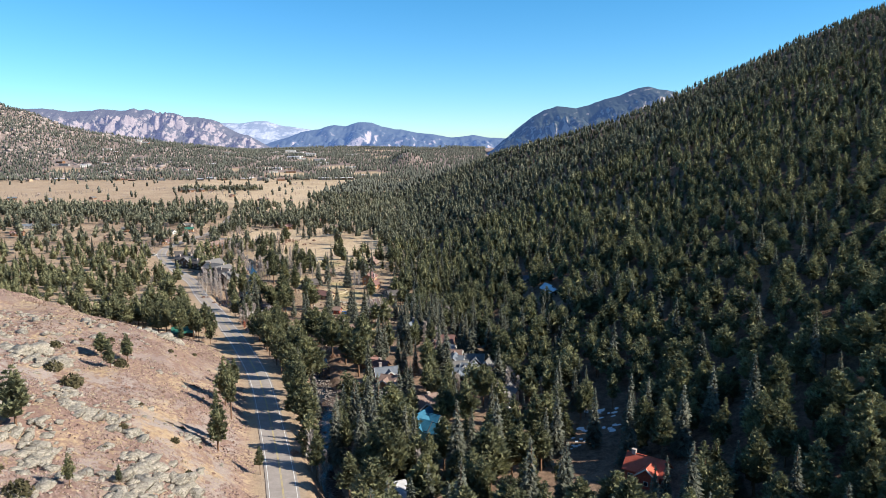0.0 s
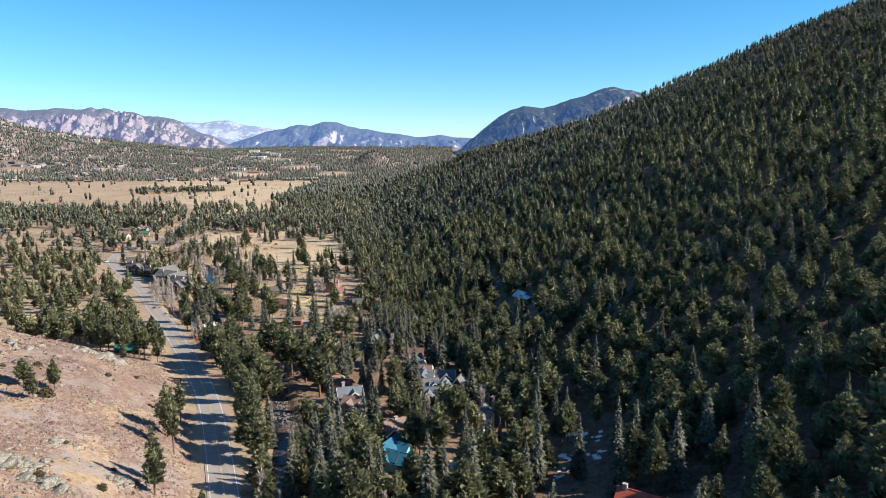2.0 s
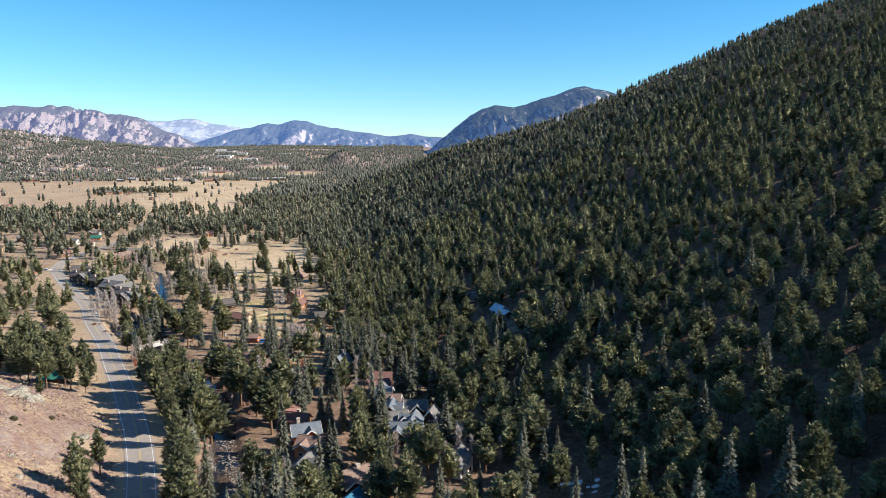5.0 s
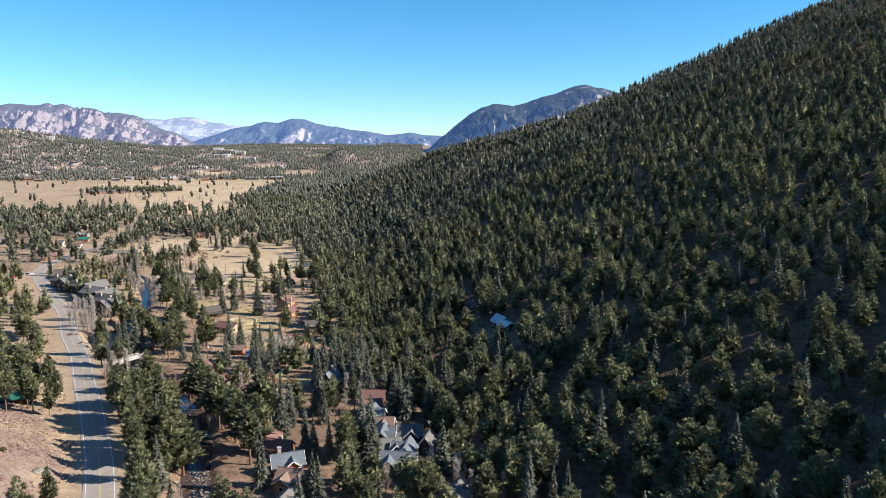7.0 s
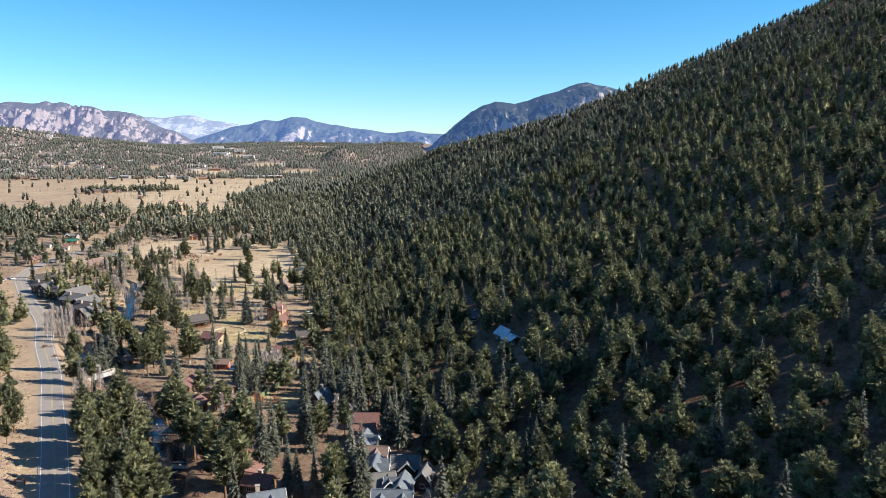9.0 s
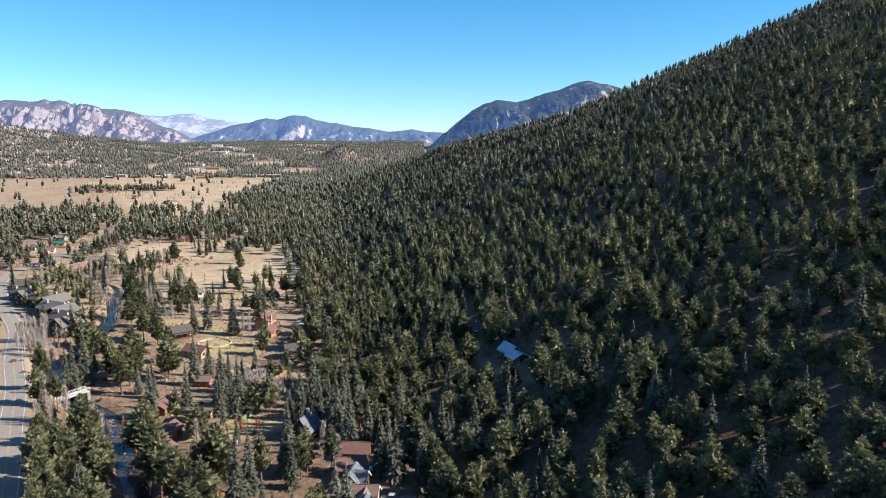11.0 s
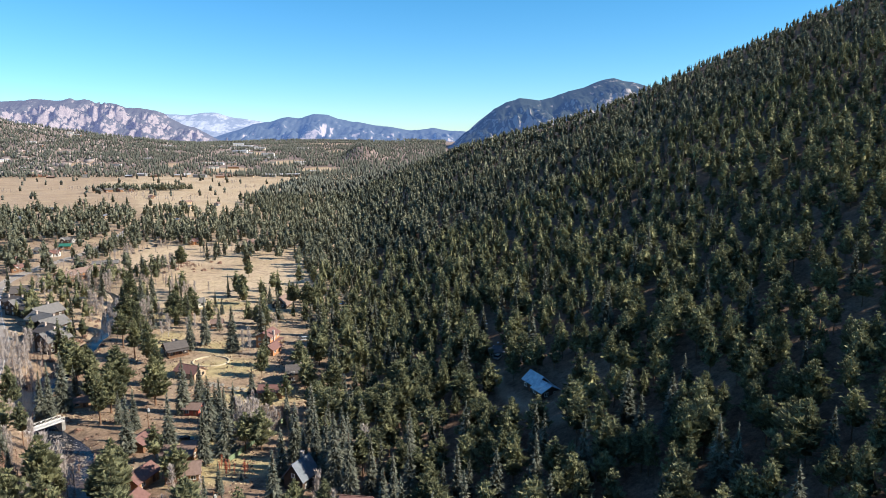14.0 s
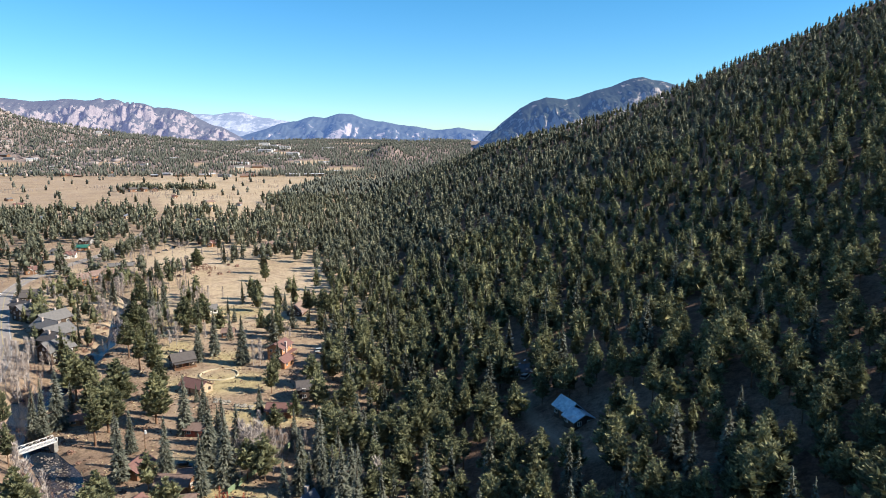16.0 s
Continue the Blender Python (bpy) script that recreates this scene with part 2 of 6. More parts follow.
def ground_colour(t, geo):
    p = geo.outputs["Position"]
    big, small, fine = noise_tex(t, p, 0.035, 6), noise_tex(t, p, 0.5, 8, 0.75), noise_tex(t, p, 2.2, 4, 0.75)
    tan = ramp(t, small, (0.3, (0.29, 0.205, 0.13)), (0.5, (0.43, 0.32, 0.205)), (0.72, (0.54, 0.43, 0.29)))
    mauve = ramp(t, fine, (0.3, (0.16, 0.105, 0.09)), (0.7, (0.32, 0.215, 0.18)))
    scrub = ramp(t, arith(t, "ADD", arith(t, "MULTIPLY", noise_tex(t, p, 0.06, 4, 0.6), 0.45), arith(t, "MULTIPLY", noise_tex(t, p, 0.7, 6, 0.75), 0.55)), (0.415, (0, 0, 0)), (0.515, (1, 1, 1)))
    slope = mix(t, scrub, tan, mauve)
    soil = ramp(t, small, (0.3, (0.15, 0.10, 0.073)), (0.7, (0.33, 0.222, 0.165)))
    bits = ramp(t, noise_tex(t, p, 0.32, 8, 0.8), (0.40, (0.42, 0.39, 0.37)), (0.50, (1, 1, 1)), (0.64, (1.3, 1.28, 1.22)))
    specks = ramp(t, noise_tex(t, p, 1.5, 6, 0.85), (0.40, (0.5, 0.47, 0.44)), (0.5, (1, 1, 1)), (0.62, (1.25, 1.23, 1.18)))
    bits = mix(t, 1.0, bits, specks, "MULTIPLY")
    lawn = mix(t, 0.6, ramp(t, small, (0.3, (0.37, 0.31, 0.15)), (0.7, (0.52, 0.44, 0.235))), bits, "MULTIPLY")
    stone = ramp(t, fine, (0.3, (0.25, 0.205, 0.185)), (0.7, (0.44, 0.38, 0.345)))
    gravel = ramp(t, fine, (0.3, (0.36, 0.27, 0.19)), (0.7, (0.50, 0.40, 0.30)))
    meadow = ramp(t, noise_tex(t, p, 0.02, 6, 0.65), (0.3, (0.47, 0.35, 0.235)), (0.5, (0.63, 0.49, 0.345)), (0.7, (0.70, 0.56, 0.42)))
    patch = ramp(t, noise_tex(t, p, 0.07, 8, 0.75), (0.40, (0.34, 0.26, 0.19)), (0.50, (0.52, 0.41, 0.27)), (0.60, (0.43, 0.36, 0.21)))
    meadow = mix(t, 0.35, meadow, patch)
    meadow = mix(t, 0.5, meadow, bits, "MULTIPLY")
    c = mix(t, attribute(t, "slope"), meadow, slope)
    c = mix(t, attribute(t, "duff"), c, mix(t, 0.7, soil, bits, "MULTIPLY"))
    # mottled mauve-grey tone mixed over the ground beyond y 1900
    far_mauve = ramp(t, noise_tex(t, p, 0.03, 6, 0.7), (0.35, (0.19, 0.15, 0.15)), (0.5, (0.29, 0.225, 0.215)), (0.66, (0.40, 0.315, 0.28)))
    c = mix(t, attribute(t, "far_mauve"), c, far_mauve)
    c = mix(t, attribute(t, "lawn"), c, lawn)
    c = mix(t, attribute(t, "gravel"), c, gravel)
    pick = arith(t, "MULTIPLY", attribute(t, "stone"), ramp(t, noise_tex(t, p, 0.16, 8, 0.75), (0.47, (0, 0, 0)), (0.53, (1, 1, 1))))
    c = mix(t, pick, c, stone)
    c = mix(t, 1.0, c, (0.865, 0.86, 0.865), "MULTIPLY")
    return mix(t, 0.25, c, ramp(t, big, (0.3, (0.75, 0.72, 0.68)), (0.7, (1.1, 1.08, 1.05))), "MULTIPLY")


GROUND = material("dry_ground", ground_colour, 0.95, 0.25, 1.3, 0.1)
ASPHALT = plain("worn_asphalt", (0.265, 0.234, 0.213), (0.345, 0.307, 0.283), 0.5, 0.9, 0.01, 0.2)
WHITE_LINE = plain("white_road_paint", (0.60, 0.60, 0.58), (0.78, 0.78, 0.76), 2.0, 0.7)
YELLOW_LINE = plain("yellow_road_paint", (0.42, 0.33, 0.15), (0.52, 0.42, 0.20), 2.0, 0.7)
PINE = foliage("pine_needles", (0.084, 0.092, 0.056), (0.192, 0.197, 0.112), (0.320, 0.310, 0.165), 0.41)
SPRUCE = foliage("spruce_needles", (0.10, 0.108, 0.086), (0.160, 0.168, 0.135), (0.24, 0.241, 0.192), 0.425)
# far and middle trees: distance haze is mixed into the needle colour
HAZED_PINE = foliage("far_hazed_needles", (0.086, 0.096, 0.084), (0.134, 0.143, 0.121), (0.196, 0.200, 0.166))
MID_HAZED_PINE = foliage("mid_hazed_needles", (0.090, 0.098, 0.074), (0.176, 0.183, 0.130), (0.280, 0.277, 0.192))
JUNIPER = foliage("shrub_leaves", (0.06, 0.055, 0.03), (0.10, 0.09, 0.05), (0.16, 0.13, 0.08))
BARK = plain("pine_bark", (0.12, 0.07, 0.045), (0.22, 0.13, 0.08), 2.0, 0.9)
ASPEN_BARK = plain("bare_aspen_bark", (0.34, 0.29, 0.265), (0.50, 0.44, 0.40), 1.0, 0.85)
SAPLING = plain("grey_sapling_bark", (0.25, 0.205, 0.18), (0.40, 0.335, 0.30), 0.5, 0.85)
WILLOW = plain("bare_willow_twigs", (0.20, 0.12, 0.09), (0.33, 0.20, 0.15), 0.4, 0.85)


def granite_colour(t, geo):
    """Weathered granite: pale faces, grey-green lichen, dark joints."""
    p = geo.outputs["Position"]
    face = ramp(t, noise_tex(t, p, 1.1, 6, 0.7), (0.34, (0.20, 0.18, 0.155)), (0.52, (0.335, 0.305, 0.26)), (0.68, (0.46, 0.42, 0.36)))
    lichen = mix(t, ramp(t, noise_tex(t, p, 2.3, 5, 0.75), (0.5, (0, 0, 0)), (0.6, (0.55, 0.55, 0.55))), face, (0.17, 0.18, 0.135))
    cells = t.nodes.new("ShaderNodeTexVoronoi")
    cells.feature = "DISTANCE_TO_EDGE"
    cells.inputs["Scale"].default_value = 0.75
    t.links.new(p, cells.inputs["Vector"])
    lichen = mix(t, 0.5, lichen, ramp(t, geo.outputs["Random Per Island"], (0.0, (0.8, 0.8, 0.82)), (1.0, (1.12, 1.1, 1.06))), "MULTIPLY")
    return mix(t, 1.0, lichen, ramp(t, cells.outputs["Distance"], (0.01, (0.5, 0.47, 0.44)), (0.04, (1, 1, 1))), "MULTIPLY")


ROCK = material("lichened_granite", granite_colour, 0.92, 0.35, 2.2, 0.2)
COBBLE = plain("river_cobble", (0.09, 0.075, 0.065), (0.24, 0.205, 0.18), 0.9, 0.8)
SNOW = plain("old_snow", (0.75, 0.77, 0.80), (0.88, 0.89, 0.90), 0.4, 0.6)


def water_material():
    """Clear mountain water: brown stones show through the shallows, the pools are deep blue."""
    m = bpy.data.materials.new("river_water")
    m.use_nodes = True
    t = m.node_tree
    b = t.nodes["Principled BSDF"]
    geo = t.nodes.new("ShaderNodeNewGeometry")
    p = geo.outputs["Position"]
    sep = t.nodes.new("ShaderNodeSeparateXYZ")
    t.links.new(p, sep.inputs[0])
    reach = ramp(t, arith(t, "DIVIDE", arith(t, "SUBTRACT", sep.outputs[1], 330), 60.0), (0.25, (1, 1, 1)), (0.75, (0, 0, 0)))
    shoal = arith(t, "MULTIPLY", reach, ramp(t, noise_tex(t, p, 0.10, 4, 0.6), (0.40, (0, 0, 0)), (0.52, (1, 1, 1))))
    bed = ramp(t, noise_tex(t, p, 1.6, 5, 0.75), (0.36, (0.030, 0.022, 0.018)), (0.52, (0.085, 0.058, 0.046)), (0.68, (0.20, 0.15, 0.125)))
    t.links.new(mix(t, shoal, (0.010, 0.020, 0.036), bed), b.inputs["Base Color"])
    b.inputs["Roughness"].default_value, b.inputs["IOR"].default_value = 0.14, 1.33
    t.links.new(arith(t, "SUBTRACT", 0.32, arith(t, "MULTIPLY", shoal, 0.2)), b.inputs["Specular IOR Level"])
    bp = t.nodes.new("ShaderNodeBump")
    bp.inputs["Strength"].default_value, bp.inputs["Distance"].default_value = 0.5, 0.05
    t.links.new(noise_tex(t, p, 1.1, 4), bp.inputs["Height"])
    t.links.new(bp.outputs[0], b.inputs["Normal"])
    return m


WATER = water_material()


# ---------------------------------------------------------------- mesh helpers
def raw_mesh(name, verts, faces, mat):
    """A mesh from arrays: verts n x 3, faces m x 3 or m x 4."""
    verts, faces = np.asarray(verts, np.float32), np.asarray(faces, np.int32)
    me = bpy.data.meshes.new(name)
    k = faces.shape[1]
    me.vertices.add(len(verts))
    me.vertices.foreach_set("co", verts.ravel())
    me.loops.add(faces.size)
    me.loops.foreach_set("vertex_index", faces.ravel())
    me.polygons.add(len(faces))
    me.polygons.foreach_set("loop_start", np.arange(0, faces.size, k, dtype=np.int32))
    me.update(calc_edges=True)
    me.materials.append(mat)
    return me


def part(name, bm, mat, parent, label=""):
    """One mesh object from a bmesh, under a thing or a part."""
    me = bpy.data.meshes.new(name)
    bm.to_mesh(me)
    bm.free()
    me.materials.append(mat)
    ob = new(name, me)
    ob.parent = parent
    return tagged(ob, label)


def shade_smooth(me):
    me.polygons.foreach_set("use_smooth", np.ones(len(me.polygons), bool))


# ---------------------------------------------------------------- the ground, one sheet to the horizon
def ground_sheet():
    fine = np.radians(np.linspace(-40, 40, 239))
    rough = np.radians(np.linspace(40, 320, 85))[1:-1]
    ang = np.concatenate([fine, rough])
    rad = [8.0 * k for k in range(1, 19)]
    while rad[-1] < 5100:
        rad.append(rad[-1] + max(2.0, rad[-1] * 0.0135))
    rad = np.array(rad)
    A, R = np.meshgrid(ang, rad)
    X, Y = R * np.sin(A), -30 + R * np.cos(A)
    Z = ground_z(X, Y)
    n, m = len(rad), len(ang)
    verts = np.stack([X.ravel(), Y.ravel(), Z.ravel()], 1)
    i, j = np.meshgrid(np.arange(n - 1), np.arange(m), indexing="ij")
    j2 = (j + 1) % m
    faces = np.stack([i * m + j, i * m + j2, (i + 1) * m + j2, (i + 1) * m + j], -1).reshape(-1, 4)[:, ::-1]
    verts = np.concatenate([verts, [[0, -30, land(0, -30)]]])
    me = raw_mesh("ground", verts, faces, GROUND)
    x, y = verts[:, 0], verts[:, 1]
    cover = ground_cover(x, y)
    for key, value in cover.items():
        a = me.attributes.new(key, "FLOAT", "POINT")
        a.data.foreach_set("value", np.clip(value, 0, 1).astype(np.float32))
    shade_smooth(me)
    return tagged(new("ground", me), "dry grassy valley floor, rocky slope and forest soil", "ground", kind="structure")


# open places: centre x, y, half sizes, turn in degrees
LAWNS = [(-66, 434, 20, 12, 0), (-42, 404, 16, 10, 0), (-70, 463, 10, 10, 0), (-60, 363, 9, 7, 0), (-38, 340, 14, 8, 0), (-98, 470, 8, 16, 0), (-124, 512, 14, 24, 0), (-92, 540, 16, 14, 0), (-46, 345, 12, 18, 10)]
FIELDS = [(-355, 2370, 60, 95, 0), (-225, 2140, 70, 100, 0), (-470, 2130, 75, 55, 0), (-248, 2900, 40, 110, 0), (-357, 3450, 130, 70, 0), (-520, 2760, 60, 70, 0), (-640, 3190, 90, 60, 0), (-640, 2260, 55, 55, 0), (-900, 2210, 70, 40, 0), (-560, 2600, 40, 60, 0), (-1150, 2150, 60, 40, 0), (-300, 3150, 30, 60, 0)]
BARE = [(220, 930, 18, 16, 10), (182, 612, 9, 4, 0), (107, 513, 9, 3.5, 0)]
MEADOWS = [(-101, 620, 54, 44, 8), (-190, 722, 30, 64, 8), (-150, 668, 40, 17, 0)]


TRACKS = [[(-8, 384), (0, 387), (8, 390)], [(-5, 360), (5, 357), (15, 361)], [(45, 399), (45, 368), (53, 336), (63, 334)], [(-104, 446), (-88, 447), (-66, 449), (-44, 462), (-34, 474)], [(-74, 449), (-80, 428), (-74, 400), (-66, 378), (-58, 362), (-66, 340)], [(-50, 446), (-36, 430), (-22, 420)]]


def track_dist(x, y):
    best = np.full(np.shape(x), 1e6)
    for line in TRACKS:
        for (ax, ay), (bx, by) in zip(line, line[1:]):
            k = np.clip(((x - ax) * (bx - ax) + (y - ay) * (by - ay)) / ((bx - ax) ** 2 + (by - ay) ** 2), 0, 1)
            best = np.minimum(best, np.hypot(x - ax - k * (bx - ax), y - ay - k * (by - ay)))
    return best


def inside(x, y, spot, edge=0.25):
    cx, cy, a, b, turn = spot
    c, s = math.cos(radians(turn)), math.sin(radians(turn))
    u, v = ((x - cx) * c + (y - cy) * s) / a, (-(x - cx) * s + (y - cy) * c) / b
    d = np.sqrt(u * u + v * v) + 0.18 * fbm(x / 22.0, y / 22.0, 3)
    return 1 - smooth(d, 1 - edge, 1 + edge)


def ground_cover(x, y):
    hill = smooth(hill_z(x, y) - floor_z(y), -4, 6)
    spur = smooth(spur_z(x, y), 0.3, 3)
    lawn = np.max([inside(x, y, s) for s in LAWNS], axis=0)
    meadow = np.max([inside(x, y, s) for s in MEADOWS], axis=0)
    far_meadow = smooth(y + 40 * fbm(x / 120.0, y / 120.0, 3), 1030, 1110) * (1 - smooth(y, 1850, 1980))
    road = np.abs(road_dist(x, y))
    right = smooth(road_dist(x, y), 2, 14)
    woods = right * (1 - smooth(y, 430, 560)) * (1 - meadow) * (1 - lawn)
    wild = smooth(y, 1900, 2200) * (1 - np.max([inside(x, y, s) for s in FIELDS], axis=0))
    yards = 0.5 * smooth(-x, 150, 190) * smooth(y, 480, 560) * (1 - smooth(y, 860, 980)) * (1 - meadow) * smooth(fbm(x / 35.0, y / 35.0, 3), -0.5, 0.3)
    duff = np.clip(hill + yards + woods * np.interp(y, [320, 390], [0.9, 0.7]) + 0.95 * wild, 0, 1) * (1 - far_meadow * (1 - hill))
    return {"duff": duff, "far_mauve": 0.8 * wild * (1 - hill), "lawn": lawn * 0.8, "slope": spur + 0.4 * (1 - right),
            "gravel": np.maximum(np.max([inside(x, y, s) for s in BARE], axis=0), np.maximum(0.85 * (1 - smooth(road, 4.4, 6.5)) * (y < 860), 0.65 * (1 - smooth(track_dist(x, y), 0.8, 2.4)))),
            # beyond y 1900: granite, plus extra grey that stands in for haze
            "stone": np.clip(spur * smooth(fbm(x / 30.0, y / 30.0) + 0.012 * (-x - 60), -0.1, 0.5) * (1 - 0.7 * smooth(y, 190, 260)) + wild * (0.45 + 0.45 * smooth(-x, 300, 800)), 0, 1)}


ground = ground_sheet()


def strip(name, ys, centre, left, right, lift, mat, height=None):
    """A band along a line x = centre(y), from left to right metres off it."""
    x0, slope = centre(ys), (centre(ys + 2) - centre(ys - 2)) / 4
    k = np.sqrt(1 + slope ** 2)
    nx, ny = 1 / k, -slope / k
    cols = np.linspace(0, 1, 4)
    rows = []
    for c in cols:
        off = left + (right - left) * c
        rows.append(np.stack([x0 + nx * off, ys + ny * off, (floor_z(ys) if height is None else height(ys)) + lift], 1))
    v = np.stack(rows, 1).reshape(-1, 3)
    n, m = len(ys), len(cols)
    i, j = np.meshgrid(np.arange(n - 1), np.arange(m - 1), indexing="ij")
    f = np.stack([i * m + j, i * m + j + 1, (i + 1) * m + j + 1, (i + 1) * m + j], -1).reshape(-1, 4)
    return new(name, raw_mesh(name, v, f, mat))


road_ys = np.arange(-300, 935, 5.0)
road = tagged(strip("road", road_ys, road_x, -3.9, 3.9, 0.14, ASPHALT), "grey two-lane asphalt road through the valley", "road", kind="structure")
for off, mat_, name_, label_ in ((-3.25, WHITE_LINE, "edge_line", "worn white edge line"), (3.25, WHITE_LINE, "edge_line", "worn white edge line"),
                                 (-0.12, YELLOW_LINE, "centre_line", "faded yellow centre line"), (0.12, YELLOW_LINE, "centre_line", "faded yellow centre line")):
    line = strip(name_, np.arange(60, 930, 4.0), road_x, off - 0.07, off + 0.07, 0.15, mat_)
    line.parent = road
    tagged(line, label_)
river_ys = np.arange(-150, 1000, 3.0)


def water_level(y):
    return floor_z(y) - 4.2 * low_side(y)


river = tagged(strip("river_water", river_ys, river_x, -9.0, 9.0, -1.25, WATER, water_level), "dark blue shallow river between stony banks", "river", kind="structure")


# ---------------------------------------------------------------- far mountains
def mountain_colour(forest_a, forest_b, rock_a, rock_b, amount, scale):
    def build(t, geo):
        p = geo.outputs["Position"]
        f = ramp(t, noise_tex(t, p, scale * 6, 6, 0.7), (0.35, forest_a), (0.65, forest_b))
        r = ramp(t, noise_tex(t, p, scale * 3, 8, 0.75), (0.35, rock_a), (0.62, rock_b))
        sep = t.nodes.new("ShaderNodeSeparateXYZ")
        t.links.new(geo.outputs["Normal"], sep.inputs[0])
        steep = arith(t, "SUBTRACT", 1.0, sep.outputs[2])
        k = arith(t, "ADD", arith(t, "MULTIPLY", steep, 0.7), noise_tex(t, p, scale, 8, 0.72))
        return mix(t, ramp(t, k, (amount - 0.03, (0, 0, 0)), (amount + 0.04, (1, 1, 1))), f, r)
    return build


def ridge(name, profile, y, depth, mat, label, rough, foot=-60, seed=0.0, columns=230, rows=46, gully=140.0, crag=0.0):
    """A mountain: its skyline as (x, z) at distance y, its slope falling to its foot depth metres nearer."""
    px, pz = np.array(profile, float).T
    xs = np.linspace(px[0], px[-1], columns)
    top = np.interp(xs, px, pz)
    top = top + rough * 0.35 * fbm(xs / 90.0 + seed, xs * 0 + seed, 5)
    v = np.linspace(-0.35, 1, rows)
    V, X = np.meshgrid(v, xs, indexing="ij")
    fall = np.where(V < 0, 1 + V * 1.2, 1 - np.clip(V, 0, 1) ** 0.85)
    Y = y - V * depth
    cut = fbm(X / gully + seed, Y / (gully * 1.2) - seed, 7)
    ribs = np.abs(fbm(X / (gully * 0.45) + 3 * seed, Y / (gully * 1.3) + seed, 4))
    Z = foot + (top[None, :] - foot) * fall + rough * (cut * 1.9 + 0.5 - 1.1 * ribs) * np.sin(np.clip(V, 0, 1) * math.pi) * 1.2
    if crag:
        tooth = (1 - np.abs(fbm(X / 62.0 + seed, Y / 75.0, 5))) ** 4
        Z = Z + crag * tooth * np.clip(0.4 + fbm(X / 300.0, Y / 200.0 + seed, 3), 0, 1) * smooth(V, 0.06, 0.26) * (1 - smooth(V, 0.55, 0.9))
    Y = Y + rough * 2.0 * fbm(X / gully, V * 4 + seed, 4) * np.clip(V, 0, 1)
    verts = np.stack([X.ravel(), Y.ravel(), Z.ravel()], 1)
    i, j = np.meshgrid(np.arange(rows - 1), np.arange(columns - 1), indexing="ij")
    f = np.stack([i * columns + j, i * columns + j + 1, (i + 1) * columns + j + 1, (i + 1) * columns + j], -1).reshape(-1, 4)[:, ::-1]
    me = raw_mesh(name, verts, f, mat)
    shade_smooth(me)
    return tagged(new(name, me), label, "mountain", kind="structure")


def skyline(points, y):
    """Bearings (x per y, z per y from 80 m up) at distance y."""
    return [(a * y, 80 + b * y) for a, b in points]


# blue emission stands in for the haze before the far mountains
def backdrop_material(name, colour, haze_glow, strength):
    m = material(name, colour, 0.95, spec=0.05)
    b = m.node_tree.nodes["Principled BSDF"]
    b.inputs["Emission Color"].default_value = (*haze_glow, 1)
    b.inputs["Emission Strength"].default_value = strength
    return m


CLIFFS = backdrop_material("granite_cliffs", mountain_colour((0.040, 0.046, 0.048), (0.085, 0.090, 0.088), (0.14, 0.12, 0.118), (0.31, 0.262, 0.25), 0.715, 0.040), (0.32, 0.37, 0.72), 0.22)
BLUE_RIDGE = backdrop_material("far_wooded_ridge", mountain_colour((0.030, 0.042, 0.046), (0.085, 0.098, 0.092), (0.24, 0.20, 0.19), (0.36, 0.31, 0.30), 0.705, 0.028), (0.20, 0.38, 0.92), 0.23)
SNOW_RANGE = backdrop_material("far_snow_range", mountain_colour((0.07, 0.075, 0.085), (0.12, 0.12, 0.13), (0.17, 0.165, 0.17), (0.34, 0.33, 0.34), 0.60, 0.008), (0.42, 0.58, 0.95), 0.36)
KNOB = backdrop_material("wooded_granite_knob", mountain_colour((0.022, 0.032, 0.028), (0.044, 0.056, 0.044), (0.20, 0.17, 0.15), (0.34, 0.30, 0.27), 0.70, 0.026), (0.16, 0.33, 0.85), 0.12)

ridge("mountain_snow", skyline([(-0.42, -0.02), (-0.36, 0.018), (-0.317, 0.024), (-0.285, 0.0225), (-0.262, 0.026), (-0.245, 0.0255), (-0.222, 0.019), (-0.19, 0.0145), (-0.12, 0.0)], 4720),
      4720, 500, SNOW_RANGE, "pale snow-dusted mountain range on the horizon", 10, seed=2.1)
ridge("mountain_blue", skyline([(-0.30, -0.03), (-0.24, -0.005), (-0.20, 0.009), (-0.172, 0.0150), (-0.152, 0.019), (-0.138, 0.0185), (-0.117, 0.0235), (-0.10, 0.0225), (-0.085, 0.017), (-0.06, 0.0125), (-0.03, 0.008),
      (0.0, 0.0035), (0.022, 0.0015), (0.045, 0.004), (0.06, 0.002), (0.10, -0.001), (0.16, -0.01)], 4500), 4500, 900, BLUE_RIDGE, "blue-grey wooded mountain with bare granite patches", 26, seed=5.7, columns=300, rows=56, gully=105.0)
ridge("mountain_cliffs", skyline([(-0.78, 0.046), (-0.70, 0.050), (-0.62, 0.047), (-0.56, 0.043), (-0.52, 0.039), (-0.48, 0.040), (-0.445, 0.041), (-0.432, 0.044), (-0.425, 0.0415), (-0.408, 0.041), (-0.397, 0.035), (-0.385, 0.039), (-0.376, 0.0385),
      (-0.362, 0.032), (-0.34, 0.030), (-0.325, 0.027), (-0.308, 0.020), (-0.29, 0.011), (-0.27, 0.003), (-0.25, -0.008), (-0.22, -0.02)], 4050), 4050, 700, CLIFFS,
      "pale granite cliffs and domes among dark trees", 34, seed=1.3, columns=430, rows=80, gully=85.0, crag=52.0)
